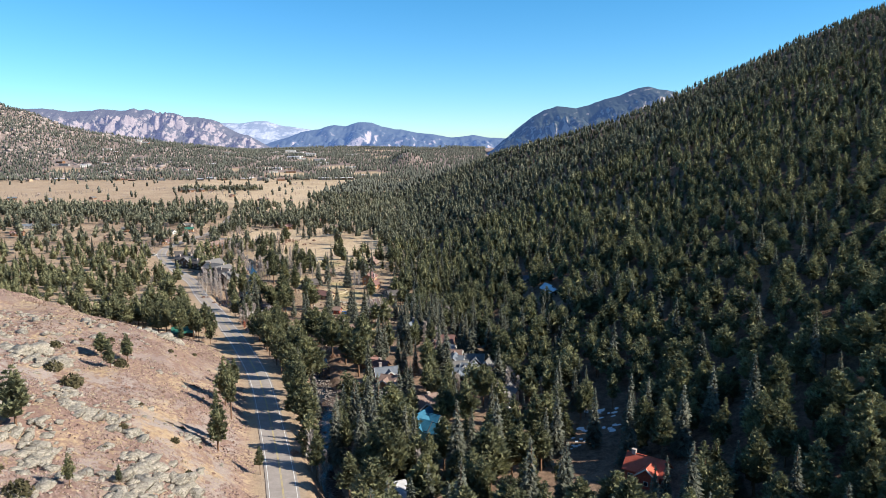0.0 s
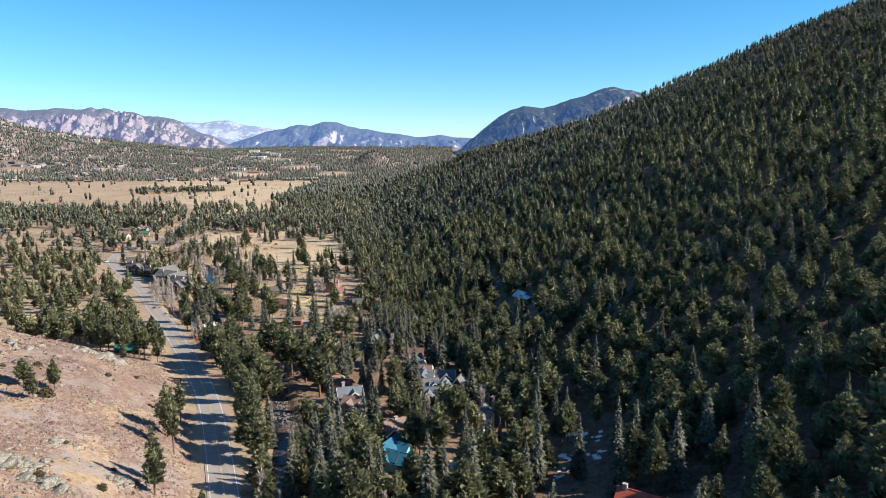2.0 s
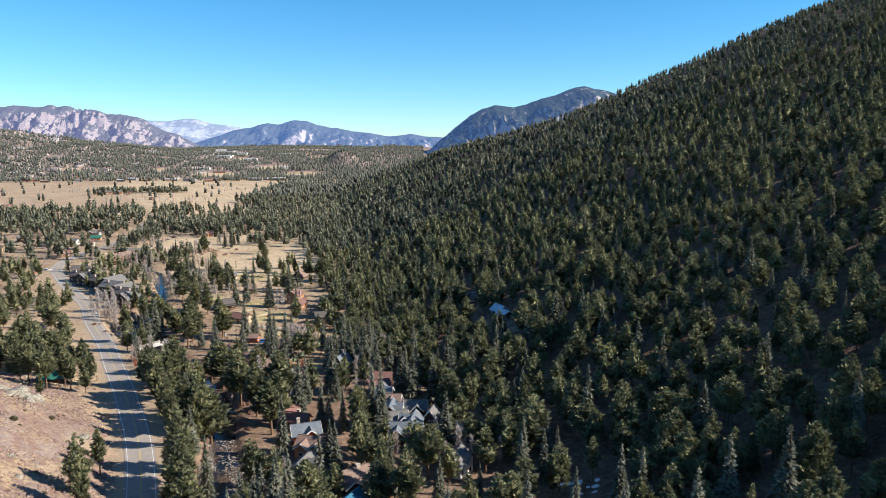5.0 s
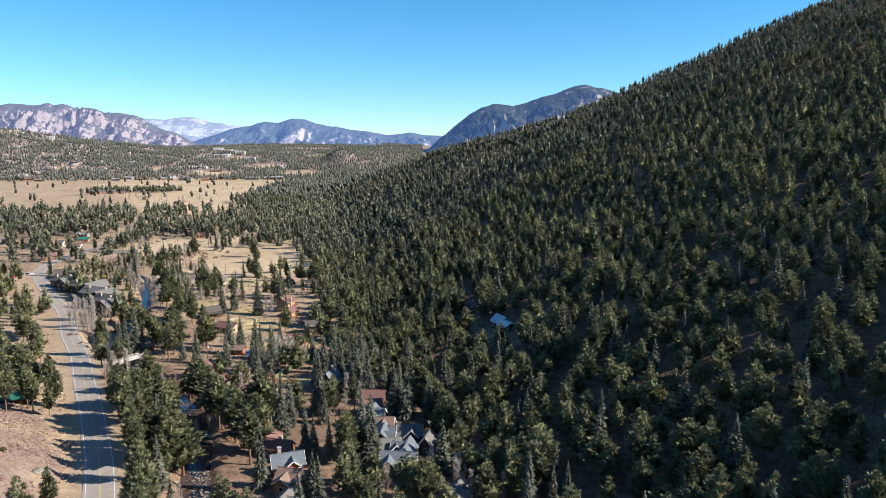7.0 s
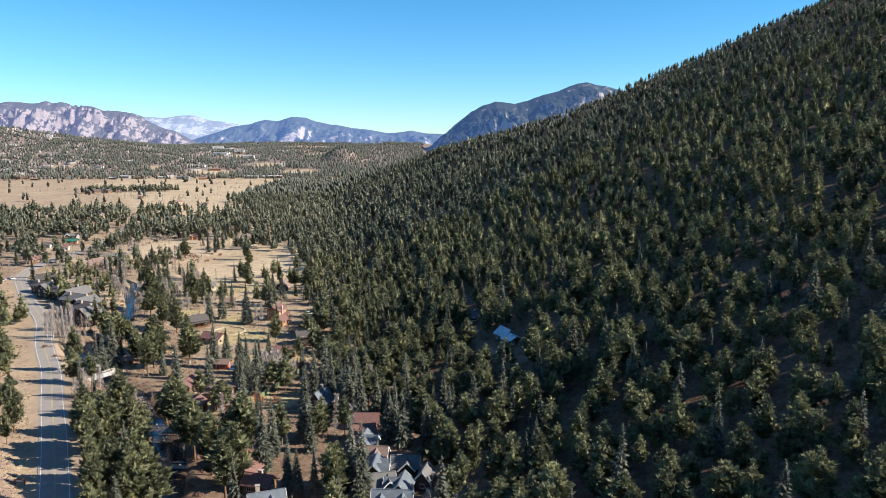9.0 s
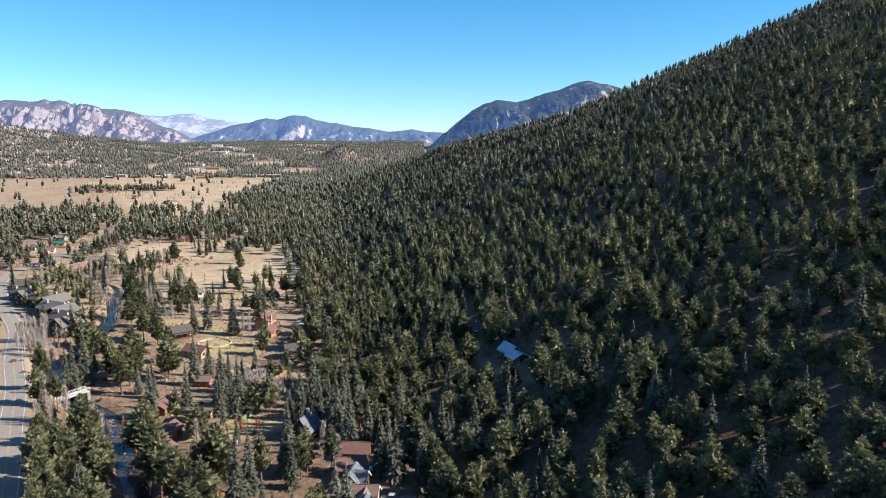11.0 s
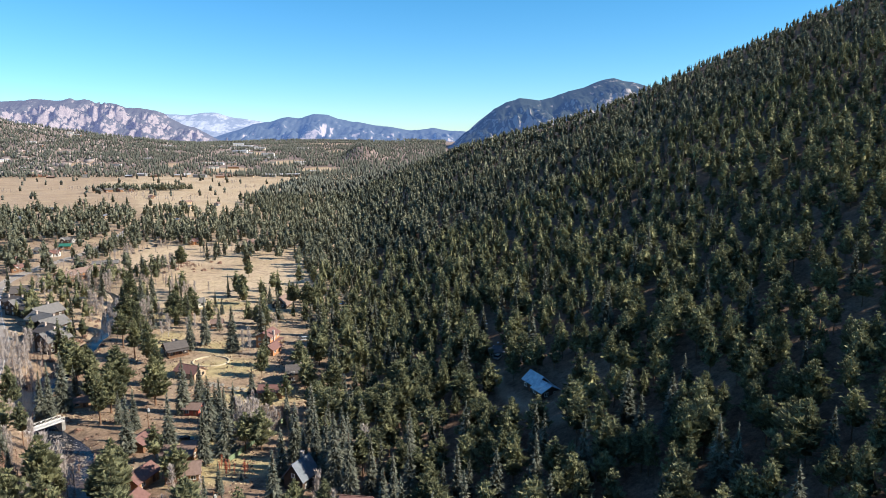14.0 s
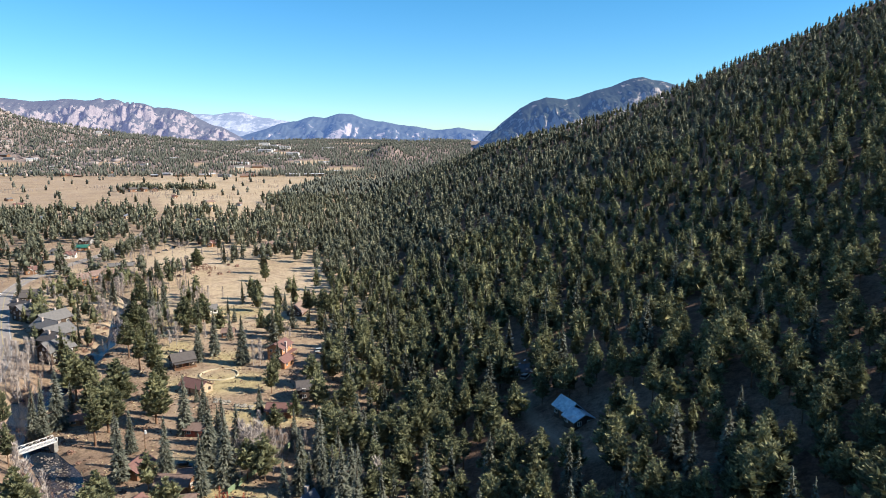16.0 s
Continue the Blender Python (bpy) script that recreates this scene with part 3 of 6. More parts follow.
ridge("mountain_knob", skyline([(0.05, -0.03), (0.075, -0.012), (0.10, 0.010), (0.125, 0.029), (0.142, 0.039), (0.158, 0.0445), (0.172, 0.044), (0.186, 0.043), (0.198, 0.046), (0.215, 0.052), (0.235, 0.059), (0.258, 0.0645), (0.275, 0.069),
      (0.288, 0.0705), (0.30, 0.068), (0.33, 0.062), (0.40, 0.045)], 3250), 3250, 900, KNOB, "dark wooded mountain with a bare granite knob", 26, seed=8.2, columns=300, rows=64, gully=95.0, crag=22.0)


# ---------------------------------------------------------------- trees
rng = np.random.default_rng(7)


def tri_cards(centres, out, sizes, jitter=0.7):
    """One small crooked triangle of needles at each centre, facing about outwards."""
    n = len(centres)
    normal = out + rng.normal(0, jitter, (n, 3))
    normal /= np.linalg.norm(normal, axis=1)[:, None] + 1e-9
    side = np.cross(normal, rng.normal(0, 1, (n, 3)))
    side /= np.linalg.norm(side, axis=1)[:, None] + 1e-9
    up = np.cross(normal, side)
    s = sizes[:, None]
    a = centres + s * (0.62 * up + rng.normal(0, 0.12, (n, 3)))
    b = centres + s * (-0.42 * up + 0.6 * side + rng.normal(0, 0.12, (n, 3)))
    c = centres + s * (-0.42 * up - 0.6 * side + rng.normal(0, 0.12, (n, 3)))
    v = np.stack([a, b, c], 1).reshape(-1, 3)
    return v, np.arange(3 * n).reshape(-1, 3)


def tube(points, radii, sides=5):
    pts, v, f = np.array(points, float), [], []
    for k, (p, r) in enumerate(zip(pts, radii)):
        for s in range(sides):
            a = 2 * math.pi * s / sides
            v.append((p[0] + r * math.cos(a), p[1] + r * math.sin(a), p[2]))
    for k in range(len(pts) - 1):
        for s in range(sides):
            a, b = k * sides + s, k * sides + (s + 1) % sides
            f += [(a, b, b + sides), (a, b + sides, a + sides)]
    return np.array(v), np.array(f)


def joined(pieces):
    v, f, n = [], [], 0
    for a, b in pieces:
        v.append(a)
        f.append(b + n)
        n += len(a)
    return np.concatenate(v), np.concatenate(f)


def trunk_of(h, r, limbs, reach, low):
    lean = rng.normal(0, 0.02, 2)
    pieces = [tube([(lean[0] * z, lean[1] * z, z) for z in (-0.6, h * 0.3, h * 0.65, h * 0.94)], [r * 1.15, r * 0.85, r * 0.5, r * 0.1])]
    for _ in range(limbs):
        z, a = h * rng.uniform(low, 0.8), rng.uniform(0, 2 * math.pi)
        q = reach * rng.uniform(0.5, 0.9)
        pieces.append(tube([(0, 0, z), (q * math.cos(a), q * math.sin(a), z + q * 0.15)], [r * 0.28, r * 0.06], 3))
    return joined(pieces)


def core(h, low, wide, tiers, sides, jag, power, neck):
    """The dense inside of a crown: ragged tiers, each one a skirt over the one below."""
    vs, fs, rings = [], [], []

    def ring(u, r):
        n0 = len(vs)
        turn = rng.uniform(0, 2 * math.pi)
        for s in range(sides):
            a = turn * 0.15 + 2 * math.pi * (s + rng.uniform(-0.25, 0.25)) / sides
            q = r * max(0.3, 1 + rng.normal(0, jag))
            vs.append((q * math.cos(a), q * math.sin(a), h * u + rng.normal(0, 0.012) * h))
        rings.append(n0)

    def size(u):
        t = (u - low) / (1 - low)
        return wide * (1 - max(0.0, t) ** power) * min(1.0, 0.62 + 2.2 * t)
    for k in range(tiers):
        u0, u1 = low + (0.97 - low) * k / tiers, low + (0.97 - low) * (k + 1) / tiers
        ring(u0 - (0.03 if k else 0), size(u0) * 1.05)
        ring(u1, max(size(u1) * neck, 0.04 * wide))
    for a, b in zip(rings, rings[1:]):
        for s in range(sides):
            t = (s + 1) % sides
            fs += [(a + s, a + t, b + t), (a + s, b + t, b + s)]
    top = len(vs)
    vs.append((0, 0, h))
    bottom = len(vs)
    vs.append((0, 0, h * low * 1.12))
    for s in range(sides):
        t = (s + 1) % sides
        fs += [(rings[-1] + s, rings[-1] + t, top), (rings[0] + t, rings[0] + s, bottom)]
    return np.array(vs), np.array(fs)


def hull(points):
    bm = bmesh.new()
    for q in points:
        bm.verts.new(q)
    bmesh.ops.convex_hull(bm, input=bm.verts)
    bm.verts.index_update()
    bmesh.ops.recalc_face_normals(bm, faces=bm.faces)
    f = np.array([[v.index for v in face.verts] for face in bm.faces])
    bm.free()
    return f


OCTA_V = np.array([(1, 0, 0), (-1, 0, 0), (0, 1, 0), (0, -1, 0), (0, 0, 1), (0, 0, -1)], float)
OCTA_F = hull(OCTA_V)


def lump(centre, r):
    """One ragged, flattened lump."""
    a = rng.uniform(0, 2 * math.pi)
    q = OCTA_V * (1 + rng.normal(0, 0.16, (len(OCTA_V), 1)))
    q = np.stack([q[:, 0] * math.cos(a) - q[:, 1] * math.sin(a), q[:, 0] * math.sin(a) + q[:, 1] * math.cos(a), q[:, 2] * rng.uniform(0.62, 0.85)], 1)
    return q * r + centre, OCTA_F


def blades(roots, ways, long, wide):
    """Tapered sprays of needles: each a slim triangle from its root along its way, lying about flat."""
    n = len(roots)
    ways = ways / (np.linalg.norm(ways, axis=1)[:, None] + 1e-9)
    side = np.cross(ways, np.array([0, 0, 1.0]) + rng.normal(0, 0.55, (n, 3)))
    side /= np.linalg.norm(side, axis=1)[:, None] + 1e-9
    tip = roots + ways * long[:, None] + rng.normal(0, 0.08, (n, 3)) * long[:, None]
    v = np.stack([roots - side * wide[:, None] / 2, tip, roots + side * wide[:, None] / 2], 1).reshape(-1, 3)
    return v, np.arange(3 * n).reshape(-1, 3)


def unit(n):
    return n / (np.linalg.norm(n, axis=1)[:, None] + 1e-9)


def pine(h, boughs, per, fat=1.0, tiers=4, sides=7):
    """Ponderosa: tufted boughs in loose whorls round a tapering crown, above a bare stem."""
    low, wide = rng.uniform(0.16, 0.36) if per > 9 else rng.uniform(0.10, 0.24), h * rng.uniform(0.20, 0.285)
    slim, full_low = rng.uniform(1.15, 2.5), rng.uniform(0.5, 0.8)

    def reach(u):
        return wide * min(1.0, full_low + 1.7 * u) * max(0.0, 1.0 - u ** slim) ** 0.8 + 0.05 * wide
    inner = [core(h * 0.93, low + 0.03, wide * (0.66 if per > 8 else 0.74 if per else 1.0), tiers, sides, 0.2, slim, 0.72)]
    us = np.sort((np.arange(boughs) + rng.uniform(0, 1, boughs)) / max(boughs, 1))
    us = 1 - (1 - us) ** 0.78
    pieces, a = [], rng.uniform(0, 6.28)
    lean = rng.normal(0, 0.12, 2) * wide
    for u in us:
        a += 2.399 + rng.normal(0, 0.45)
        full = reach(u) * rng.uniform(0.72, 1.22)
        r = fat * (0.14 * wide + 0.27 * full) * rng.uniform(0.8, 1.25)
        q = max(0.05, full - 0.72 * r)
        c = np.array([q * math.cos(a) + lean[0] * (1 - u), q * math.sin(a) + lean[1] * (1 - u), min(h * (low + (1 - low) * u) + 0.12 * q, h - 0.35 * r)])
        d = rng.normal(0, 1, (per, 3))
        d[:, 2] = np.where(d[:, 2] < -0.15, -d[:, 2] * 0.8, d[:, 2])
        d = unit(d)
        roots = c + d * r * rng.uniform(0.12, 0.5, (per, 1)) * np.array([1, 1, 0.6])
        ways = d * np.array([1, 1, 0.75]) + np.array([0.45 * math.cos(a), 0.45 * math.sin(a), 0.28])
        long = r * rng.uniform(0.62, 1.05, per) * (1.0 if per > 8 else 0.86)
        v, f = blades(roots, ways, long, long * rng.uniform(0.55, 0.85, per) * (1 + 2.2 / per))
        pieces.append((v, f))
    return joined(inner + pieces)


def spruce(h, whorls, per, tiers=6, sides=7):
    """Spruce or fir: a narrow cone of drooping boughs, nearly to the ground."""
    wide = h * rng.uniform(0.125, 0.17)
    inner = [core(h, 0.06, wide * (0.66 if whorls else 1.0), tiers, sides, 0.13, 0.95, 0.62)]
    pieces = []
    for k in range(whorls):
        u = (k + rng.uniform(0.0, 0.8)) / whorls
        z = h * (0.07 + 0.92 * u)
        rad = wide * (1 - u) ** 0.88 * rng.uniform(0.82, 1.18) + 0.08
        n = max(3, int(per * (1.2 - u)))
        a = rng.uniform(0, 2 * math.pi, n)
        q = rad * rng.uniform(0.35, 0.72, n)
        roots = np.stack([q * np.cos(a), q * np.sin(a), z - 0.25 * q + rng.normal(0, 0.12, n)], 1)
        ways = np.stack([np.cos(a), np.sin(a), -0.28 + rng.normal(0, 0.22, n)], 1) + rng.normal(0, 0.16, (n, 3))
        long = (0.30 + 0.42 * rad) * rng.uniform(0.75, 1.25, n)
        v, f = blades(roots, ways, long, long * rng.uniform(0.5, 0.8, n) * (1 + 3.0 / per))
        pieces.append((v, f))
    return joined(inner + pieces)


def bare_tree(h, twigs, wide=1.0):
    """Leafless aspen: pale stem, a few limbs and a fine brush of steep twigs."""
    pieces = [tube([(0, 0, -0.4), (0.1, 0.05, h * 0.5), (0.15, -0.05, h)], [0.15, 0.1, 0.02], 4)]
    for _ in range(twigs):
        z, a = h * rng.uniform(0.22, 0.95), rng.uniform(0, 2 * math.pi)
        q = h * rng.uniform(0.0, 0.16) * (1.15 - 0.7 * z / h)
        p0 = np.array([q * math.cos(a), q * math.sin(a), z])
        out, rise = h * rng.uniform(0.02, 0.07), h * rng.uniform(0.05, 0.12)
        b = a + rng.normal(0, 0.7)
        p1 = p0 + np.array([out * math.cos(b), out * math.sin(b), rise])
        w = np.array([-math.sin(a), math.cos(a), 0]) * rng.uniform(0.05, 0.11) * wide
        pieces.append((np.array([p0 - w, p0 + w, p1]), np.array([[0, 1, 2]])))
    return joined(pieces)


# near, middle, far and dot-like versions of each kind, one metre scale
PINES = {0: [pine(15, 64, 20, 0.97) for _ in range(12)], 5: [pine(15, 44, 13) for _ in range(14)], 1: [pine(15, 30, 9, 1.2, 3) for _ in range(14)],
         2: [pine(15, 20, 6, 1.4, 3, 6) for _ in range(14)], 4: [pine(15, 11, 3, 1.7, 3, 5) for _ in range(14)], 6: [pine(15, 0, 0, 1, 2, 4) for _ in range(8)], 3: [pine(15, 0, 0, 1, 1, 4) for _ in range(8)]}
SPRUCES = {0: [spruce(18, 44, 30, 8, 8) for _ in range(6)], 5: [spruce(18, 32, 20, 6, 7) for _ in range(6)], 1: [spruce(18, 25, 15, 6, 7) for _ in range(6)],
           2: [spruce(18, 16, 10, 4, 6) for _ in range(6)], 4: [spruce(18, 8, 6, 3, 6) for _ in range(4)]}
BARES = {0: [bare_tree(10, 320, 1.1) for _ in range(5)], 1: [bare_tree(10, 120, 1.6) for _ in range(5)]}
STEM = tube([(0, 0, -0.6), (0, 0, 12.5)], [0.24, 0.06], 4)

# clearings round houses, yards and bare spots: x, y, radius
CLEAR = [(221, 922, 10), (214, 914, 8), (222, 940, 11), (210, 934, 8), (234, 938, 7), (182, 612, 6), (106, 514, 6), (111, 511, 5)]


def tree_chance(x, y):
    """How thickly each kind of wood stands: chance that a spot of the planting grid holds a tree, and the share of spruce."""
    above = hill_z(x, y) - floor_z(y)
    hill = smooth(above, -3, 5)
    rd, rv = road_dist(x, y), np.abs(river_dist(x, y)) - river_half(y)
    spur = smooth(spur_z(x, y), 0.4, 2.5)
    meadow = np.max([inside(x, y, s, 0.08) for s in MEADOWS], axis=0)
    lawn = np.max([inside(x, y, s, 0.1) for s in LAWNS], axis=0)
    clump = fbm(x / 38.0, y / 38.0, 3)
    near = np.interp(y, [250, 295, 335, 430, 470, 560, 640, 700, 820, 880], [1.2, 0.95, 0.45, 0.30, 0.32, 0.34, 0.26, 0.40, 0.5, 0.8])
    left = np.interp(y, [250, 300, 400, 520, 620, 790, 870], [0.05, 0.44, 0.42, 0.30, 0.26, 0.28, 0.85])
    p = np.where(rd > 0, near, left) * np.clip(1 + 1.5 * clump, 0.05, 2.0)
    p = p * (1 - 0.97 * meadow) * (1 - 0.85 * lawn) * (1 - 0.985 * spur)
    far_meadow = smooth(y + 40 * fbm(x / 120.0, y / 120.0, 3), 1040, 1110) * (1 - smooth(y, 1850, 1960))
    grove = smooth(1 - ((x + 462) / 88) ** 2 - ((y - 1452) / 26) ** 2, 0.0, 0.15)
    p = p * (1 - 0.975 * far_meadow) + 1.0 * grove
    side = smooth(-x / y, 0.26, 0.40)
    knobs = fbm(x / 90.0, y / 210.0, 4) + 1.2 * np.exp(-((x + 125) / 60) ** 2 - ((y - 2560) / 130) ** 2)
    p = np.where(y > 1880, np.clip((0.72 + 0.1 * side) + 0.8 * knobs, 0.06, 1) + 0.4 * smooth(y, 3100, 3600), p)
    edge = np.interp(y, [290, 350, 380, 440, 530, 600, 800, 1000, 1210, 1500, 1820, 2090, 2300, 2500], [12, -3, -14, -26, -33, -40, -95, -150, -225, -222, -217, -185, -60, 200])
    p = np.maximum(p, 0.95 * smooth(x - edge + 9 * fbm(x / 40.0, y / 40.0, 3), -9, 3) * smooth(y, 270, 330))
    thick = np.where(y < 300, 0.95, 1.0) * (1.0 - 0.35 * smooth(fbm(x / 60.0, y / 60.0, 3), 0.3, 0.7)) * (1 - 0.12 * smooth(above + 25 * fbm(x / 70.0, y / 70.0, 3), 120, 215))
    p = p * (1 - hill) + thick * hill
    p = np.where(y > 1900, p * (1 - 0.93 * np.max([inside(x, y, s) for s in FIELDS], axis=0)), p)
    p = np.where((rd > 6) & (y > 250) & (y < 312) & (x < 6), p * 0.85, p)
    p = np.where((y > 160) & (y < 235) & (x > -30) & (x < 18) & (hill < 0.6), p * 0.7, p)
    yards = (1 - hill) * (1 - smooth(x - edge, -14, -3)) * smooth(rd, 6, 12) * smooth(y, 300, 325) * (1 - smooth(y, 560, 600))
    p = p * (1 - yards * np.interp(y, [440, 480], [0.74, 0.25]))
    bank = np.exp(-((rv - 6) / 9.0) ** 2) * smooth(y, 150, 250) * (1 - smooth(y, 600, 680))
    p = np.maximum(p, 0.75 * bank * (1 - 0.8 * smooth(y, 310, 330)))
    open_bank = (river_dist(x, y) > 0) & (rv < 11) & (y > 225) & (y < 345)
    p = np.where(open_bank, p * 0.1, p)
    p = np.where((rd < 0) & (rd > -14) & (y < 450), p * 0.2, p)
    p = np.where((rd > 0) & (rd < 12) & (y < 345), 0, p)
    p = np.where((np.abs(rd) < np.interp(y, [850, 900], [7.0, 5.0])) | ((rv < 1.0) & (y < 1000)), 0, p)
    p = np.where(track_dist(x, y) < 2.4, 0, p)
    for cx, cy, r in CLEAR:
        p = np.where((x - cx) ** 2 + (y - cy) ** 2 < r * r, 0, p)
    share = np.interp(y, [150, 420, 600], [0.28, 0.28, 0.12]) * (1 - hill) + 0.13 * hill
    share = np.where(rd < 0, 0.06, share)
    return p, share


def planting(cell, y0, y1, seed):
    g = np.random.default_rng(seed)
    xs, ys = np.arange(-3600, 1300, cell), np.arange(y0, y1, cell)
    X, Y = np.meshgrid(xs, ys)
    X, Y = X + g.uniform(-0.48, 0.48, X.shape) * cell, Y + g.uniform(-0.48, 0.48, X.shape) * cell
    x, y = X.ravel(), Y.ravel()
    seen = (x > -0.70 * y - 30) & (x < np.where(y > 1900, 0.06 * y, 0.74 * y + 75)) & (np.hypot(x, y) < 4300)
    crest = np.interp(x, CREST_X, CREST_Y) + 50
    seen &= (y < crest) | (hill_z(x, y) < floor_z(y) + 5)
    x, y = x[seen], y[seen]
    p, share = tree_chance(x, y)
    keep = g.uniform(0, 1, len(x)) < p
    x, y, share = x[keep], y[keep], share[keep]
    return np.stack([x, y, (g.uniform(0, 1, len(x)) < share).astype(float)], 1)


def wood(name, label, spots, protos, heights, mat, proto_h):
    """Many trees of one kind as one object."""
    vs, fs, n = [], [], 0
    pick = rng.integers(0, len(protos), len(spots))
    z = ground_z(spots[:, 0], spots[:, 1])
    turn = rng.uniform(0, 2 * math.pi, len(spots))
    for k, (v, f) in enumerate(protos):
        idx = np.where(pick == k)[0]
        if not len(idx):
            continue
        s = heights[idx] / proto_h * (1 - (0.14 * smooth(z[idx], -5, 40) + 0.12 * smooth(z[idx], 80, 200)) * (spots[idx, 1] < 1900))
        s = s * (1 - 0.3 * smooth(spots[idx, 1] - np.interp(spots[idx, 0], CREST_X, CREST_Y), -170, -20) * (spots[idx, 1] < 1900))
        fat = rng.uniform(0.86, 1.2, len(idx))
        c, d = np.cos(turn[idx]), np.sin(turn[idx])
        w = np.empty((len(idx), len(v), 3))
        w[:, :, 0] = (c[:, None] * v[None, :, 0] - d[:, None] * v[None, :, 1]) * (s * fat)[:, None] + spots[idx, 0][:, None]
        w[:, :, 1] = (d[:, None] * v[None, :, 0] + c[:, None] * v[None, :, 1]) * (s * fat)[:, None] + spots[idx, 1][:, None]
        w[:, :, 2] = v[None, :, 2] * s[:, None] + z[idx][:, None]
        vs.append(w.reshape(-1, 3))
        fs.append((f[None] + (np.arange(len(idx)) * len(v))[:, None, None]).reshape(-1, 3) + n)
        n += len(idx) * len(v)
    ob = new(name, raw_mesh(name, np.concatenate(vs), np.concatenate(fs), mat))
    return tagged(ob, label, "forest", kind="stuff")


LIBRARY = {"pine": [(raw_mesh("crown", *p, PINE), raw_mesh("trunk", *trunk_of(15, 0.30, 7, 2.2, 0.2), BARK)) for p in PINES[0]],
           "spruce": [(raw_mesh("crown", *p, SPRUCE), raw_mesh("trunk", *trunk_of(18, 0.28, 0, 1, 0.1), BARK)) for p in SPRUCES[0]],
           "aspen": [(None, raw_mesh("trunk", *p, ASPEN_BARK)) for p in BARES[0]]}
TREE_TEXT = {"pine": ("pine_tree", "dark green ponderosa pine with an open lobed crown", 15.0, "pines of the valley"),
             "spruce": ("spruce_tree", "tall narrow blue-green spruce with drooping boughs", 18.0, "spruces of the valley"),
             "aspen": ("aspen_tree", "leafless grey aspen with a pale slender stem", 10.0, "bare aspens by the river")}


def tree(kind, x, y, h, label="", slim=1.0):
    name, text, full, group = TREE_TEXT[kind]
    crown, trunk = LIBRARY[kind][rng.integers(0, len(LIBRARY[kind]))]
    root = tagged(new(name), label or text, "tree", group)
    s, slender = h / full, rng.uniform(0.84, 1.12) * slim
    root.matrix_basis = pose(x, y, land(x, y) - 0.1, 0, 0, rng.uniform(0, 360)) @ Matrix.Diagonal((s * slender, s * slender, s, 1))
    for n, me in (("trunk", trunk), ("crown", crown)):
        if me:
            new(n, me).parent = root
    return root


# ---------------------------------------------------------------- buildings
def paint(name, a, b, scale=0.8, rough=0.75):
    return plain(name, a, b, scale, rough)


def boards(name, a, b, pitch, rough=0.75):
    """Stained boards or logs lying level, one above the other."""
    def build(t, geo):
        p = geo.outputs["Position"]
        w = t.nodes.new("ShaderNodeTexWave")
        w.bands_direction = "Z"
        w.inputs["Scale"].default_value, w.inputs["Distortion"].default_value = 0.31 / pitch, 0.6
        t.links.new(p, w.inputs["Vector"])
        c = ramp(t, noise_tex(t, p, 1.3, 5), (0.35, a), (0.65, b))
        return mix(t, 0.5, c, ramp(t, w.outputs["Fac"], (0.05, (0.35, 0.33, 0.3)), (0.3, (1, 1, 1))), "MULTIPLY")
    return material(name, build, rough)


WALLS = {"brown": boards("brown_logs", (0.16, 0.085, 0.05), (0.26, 0.14, 0.08), 0.25), "dark": boards("dark_stained_boards", (0.055, 0.038, 0.030), (0.10, 0.068, 0.05), 0.2),
         "orange": boards("orange_pine_boards", (0.36, 0.17, 0.08), (0.50, 0.26, 0.13), 0.2), "white": boards("white_boards", (0.62, 0.60, 0.56), (0.76, 0.74, 0.70), 0.18),
         "red": boards("red_painted_boards", (0.30, 0.07, 0.045), (0.42, 0.11, 0.07), 0.2), "grey": boards("grey_boards", (0.22, 0.22, 0.22), (0.34, 0.335, 0.33), 0.18),
         "tan": boards("tan_boards", (0.40, 0.30, 0.20), (0.52, 0.40, 0.28), 0.2), "teal": paint("pale_teal_boards", (0.16, 0.45, 0.50), (0.22, 0.54, 0.60))}
ROOFS = {"maroon": paint("maroon_shingles", (0.15, 0.078, 0.068), (0.22, 0.12, 0.105), 1.5), "brown": paint("brown_shingles", (0.17, 0.115, 0.095), (0.26, 0.18, 0.15), 1.5),
         "grey": paint("weathered_grey_shingles", (0.115, 0.11, 0.108), (0.19, 0.182, 0.178), 1.5), "slate": paint("slate_blue_metal_roof", (0.105, 0.122, 0.145), (0.165, 0.188, 0.22), 0.7, 0.6),
         "teal": paint("teal_metal_roof", (0.022, 0.11, 0.18), (0.04, 0.16, 0.25), 0.7, 0.45), "green": paint("green_metal_roof", (0.025, 0.12, 0.09), (0.04, 0.17, 0.125), 0.7, 0.45),
         "red": paint("red_metal_roof", (0.42, 0.085, 0.05), (0.55, 0.13, 0.08), 0.7, 0.5), "dark": paint("dark_shingles", (0.07, 0.062, 0.06), (0.12, 0.105, 0.10), 1.5),
         # blue metal with the sky's reflection painted in as paler tones
         "sky_sheen": paint("sky_sheen_blue_roof", (0.22, 0.32, 0.42), (0.60, 0.70, 0.76), 0.7, 0.35), "pale": paint("pale_grey_metal_roof", (0.36, 0.36, 0.38), (0.48, 0.48, 0.50), 0.7, 0.5)}
TRIM = paint("white_trim", (0.66, 0.64, 0.60), (0.78, 0.76, 0.72))
DARK_TRIM = paint("dark_trim", (0.06, 0.045, 0.04), (0.10, 0.075, 0.06))
BRICK = paint("chimney_stone", (0.34, 0.27, 0.23), (0.50, 0.42, 0.37), 3)
DOOR = paint("wooden_door", (0.14, 0.06, 0.04), (0.20, 0.10, 0.06))


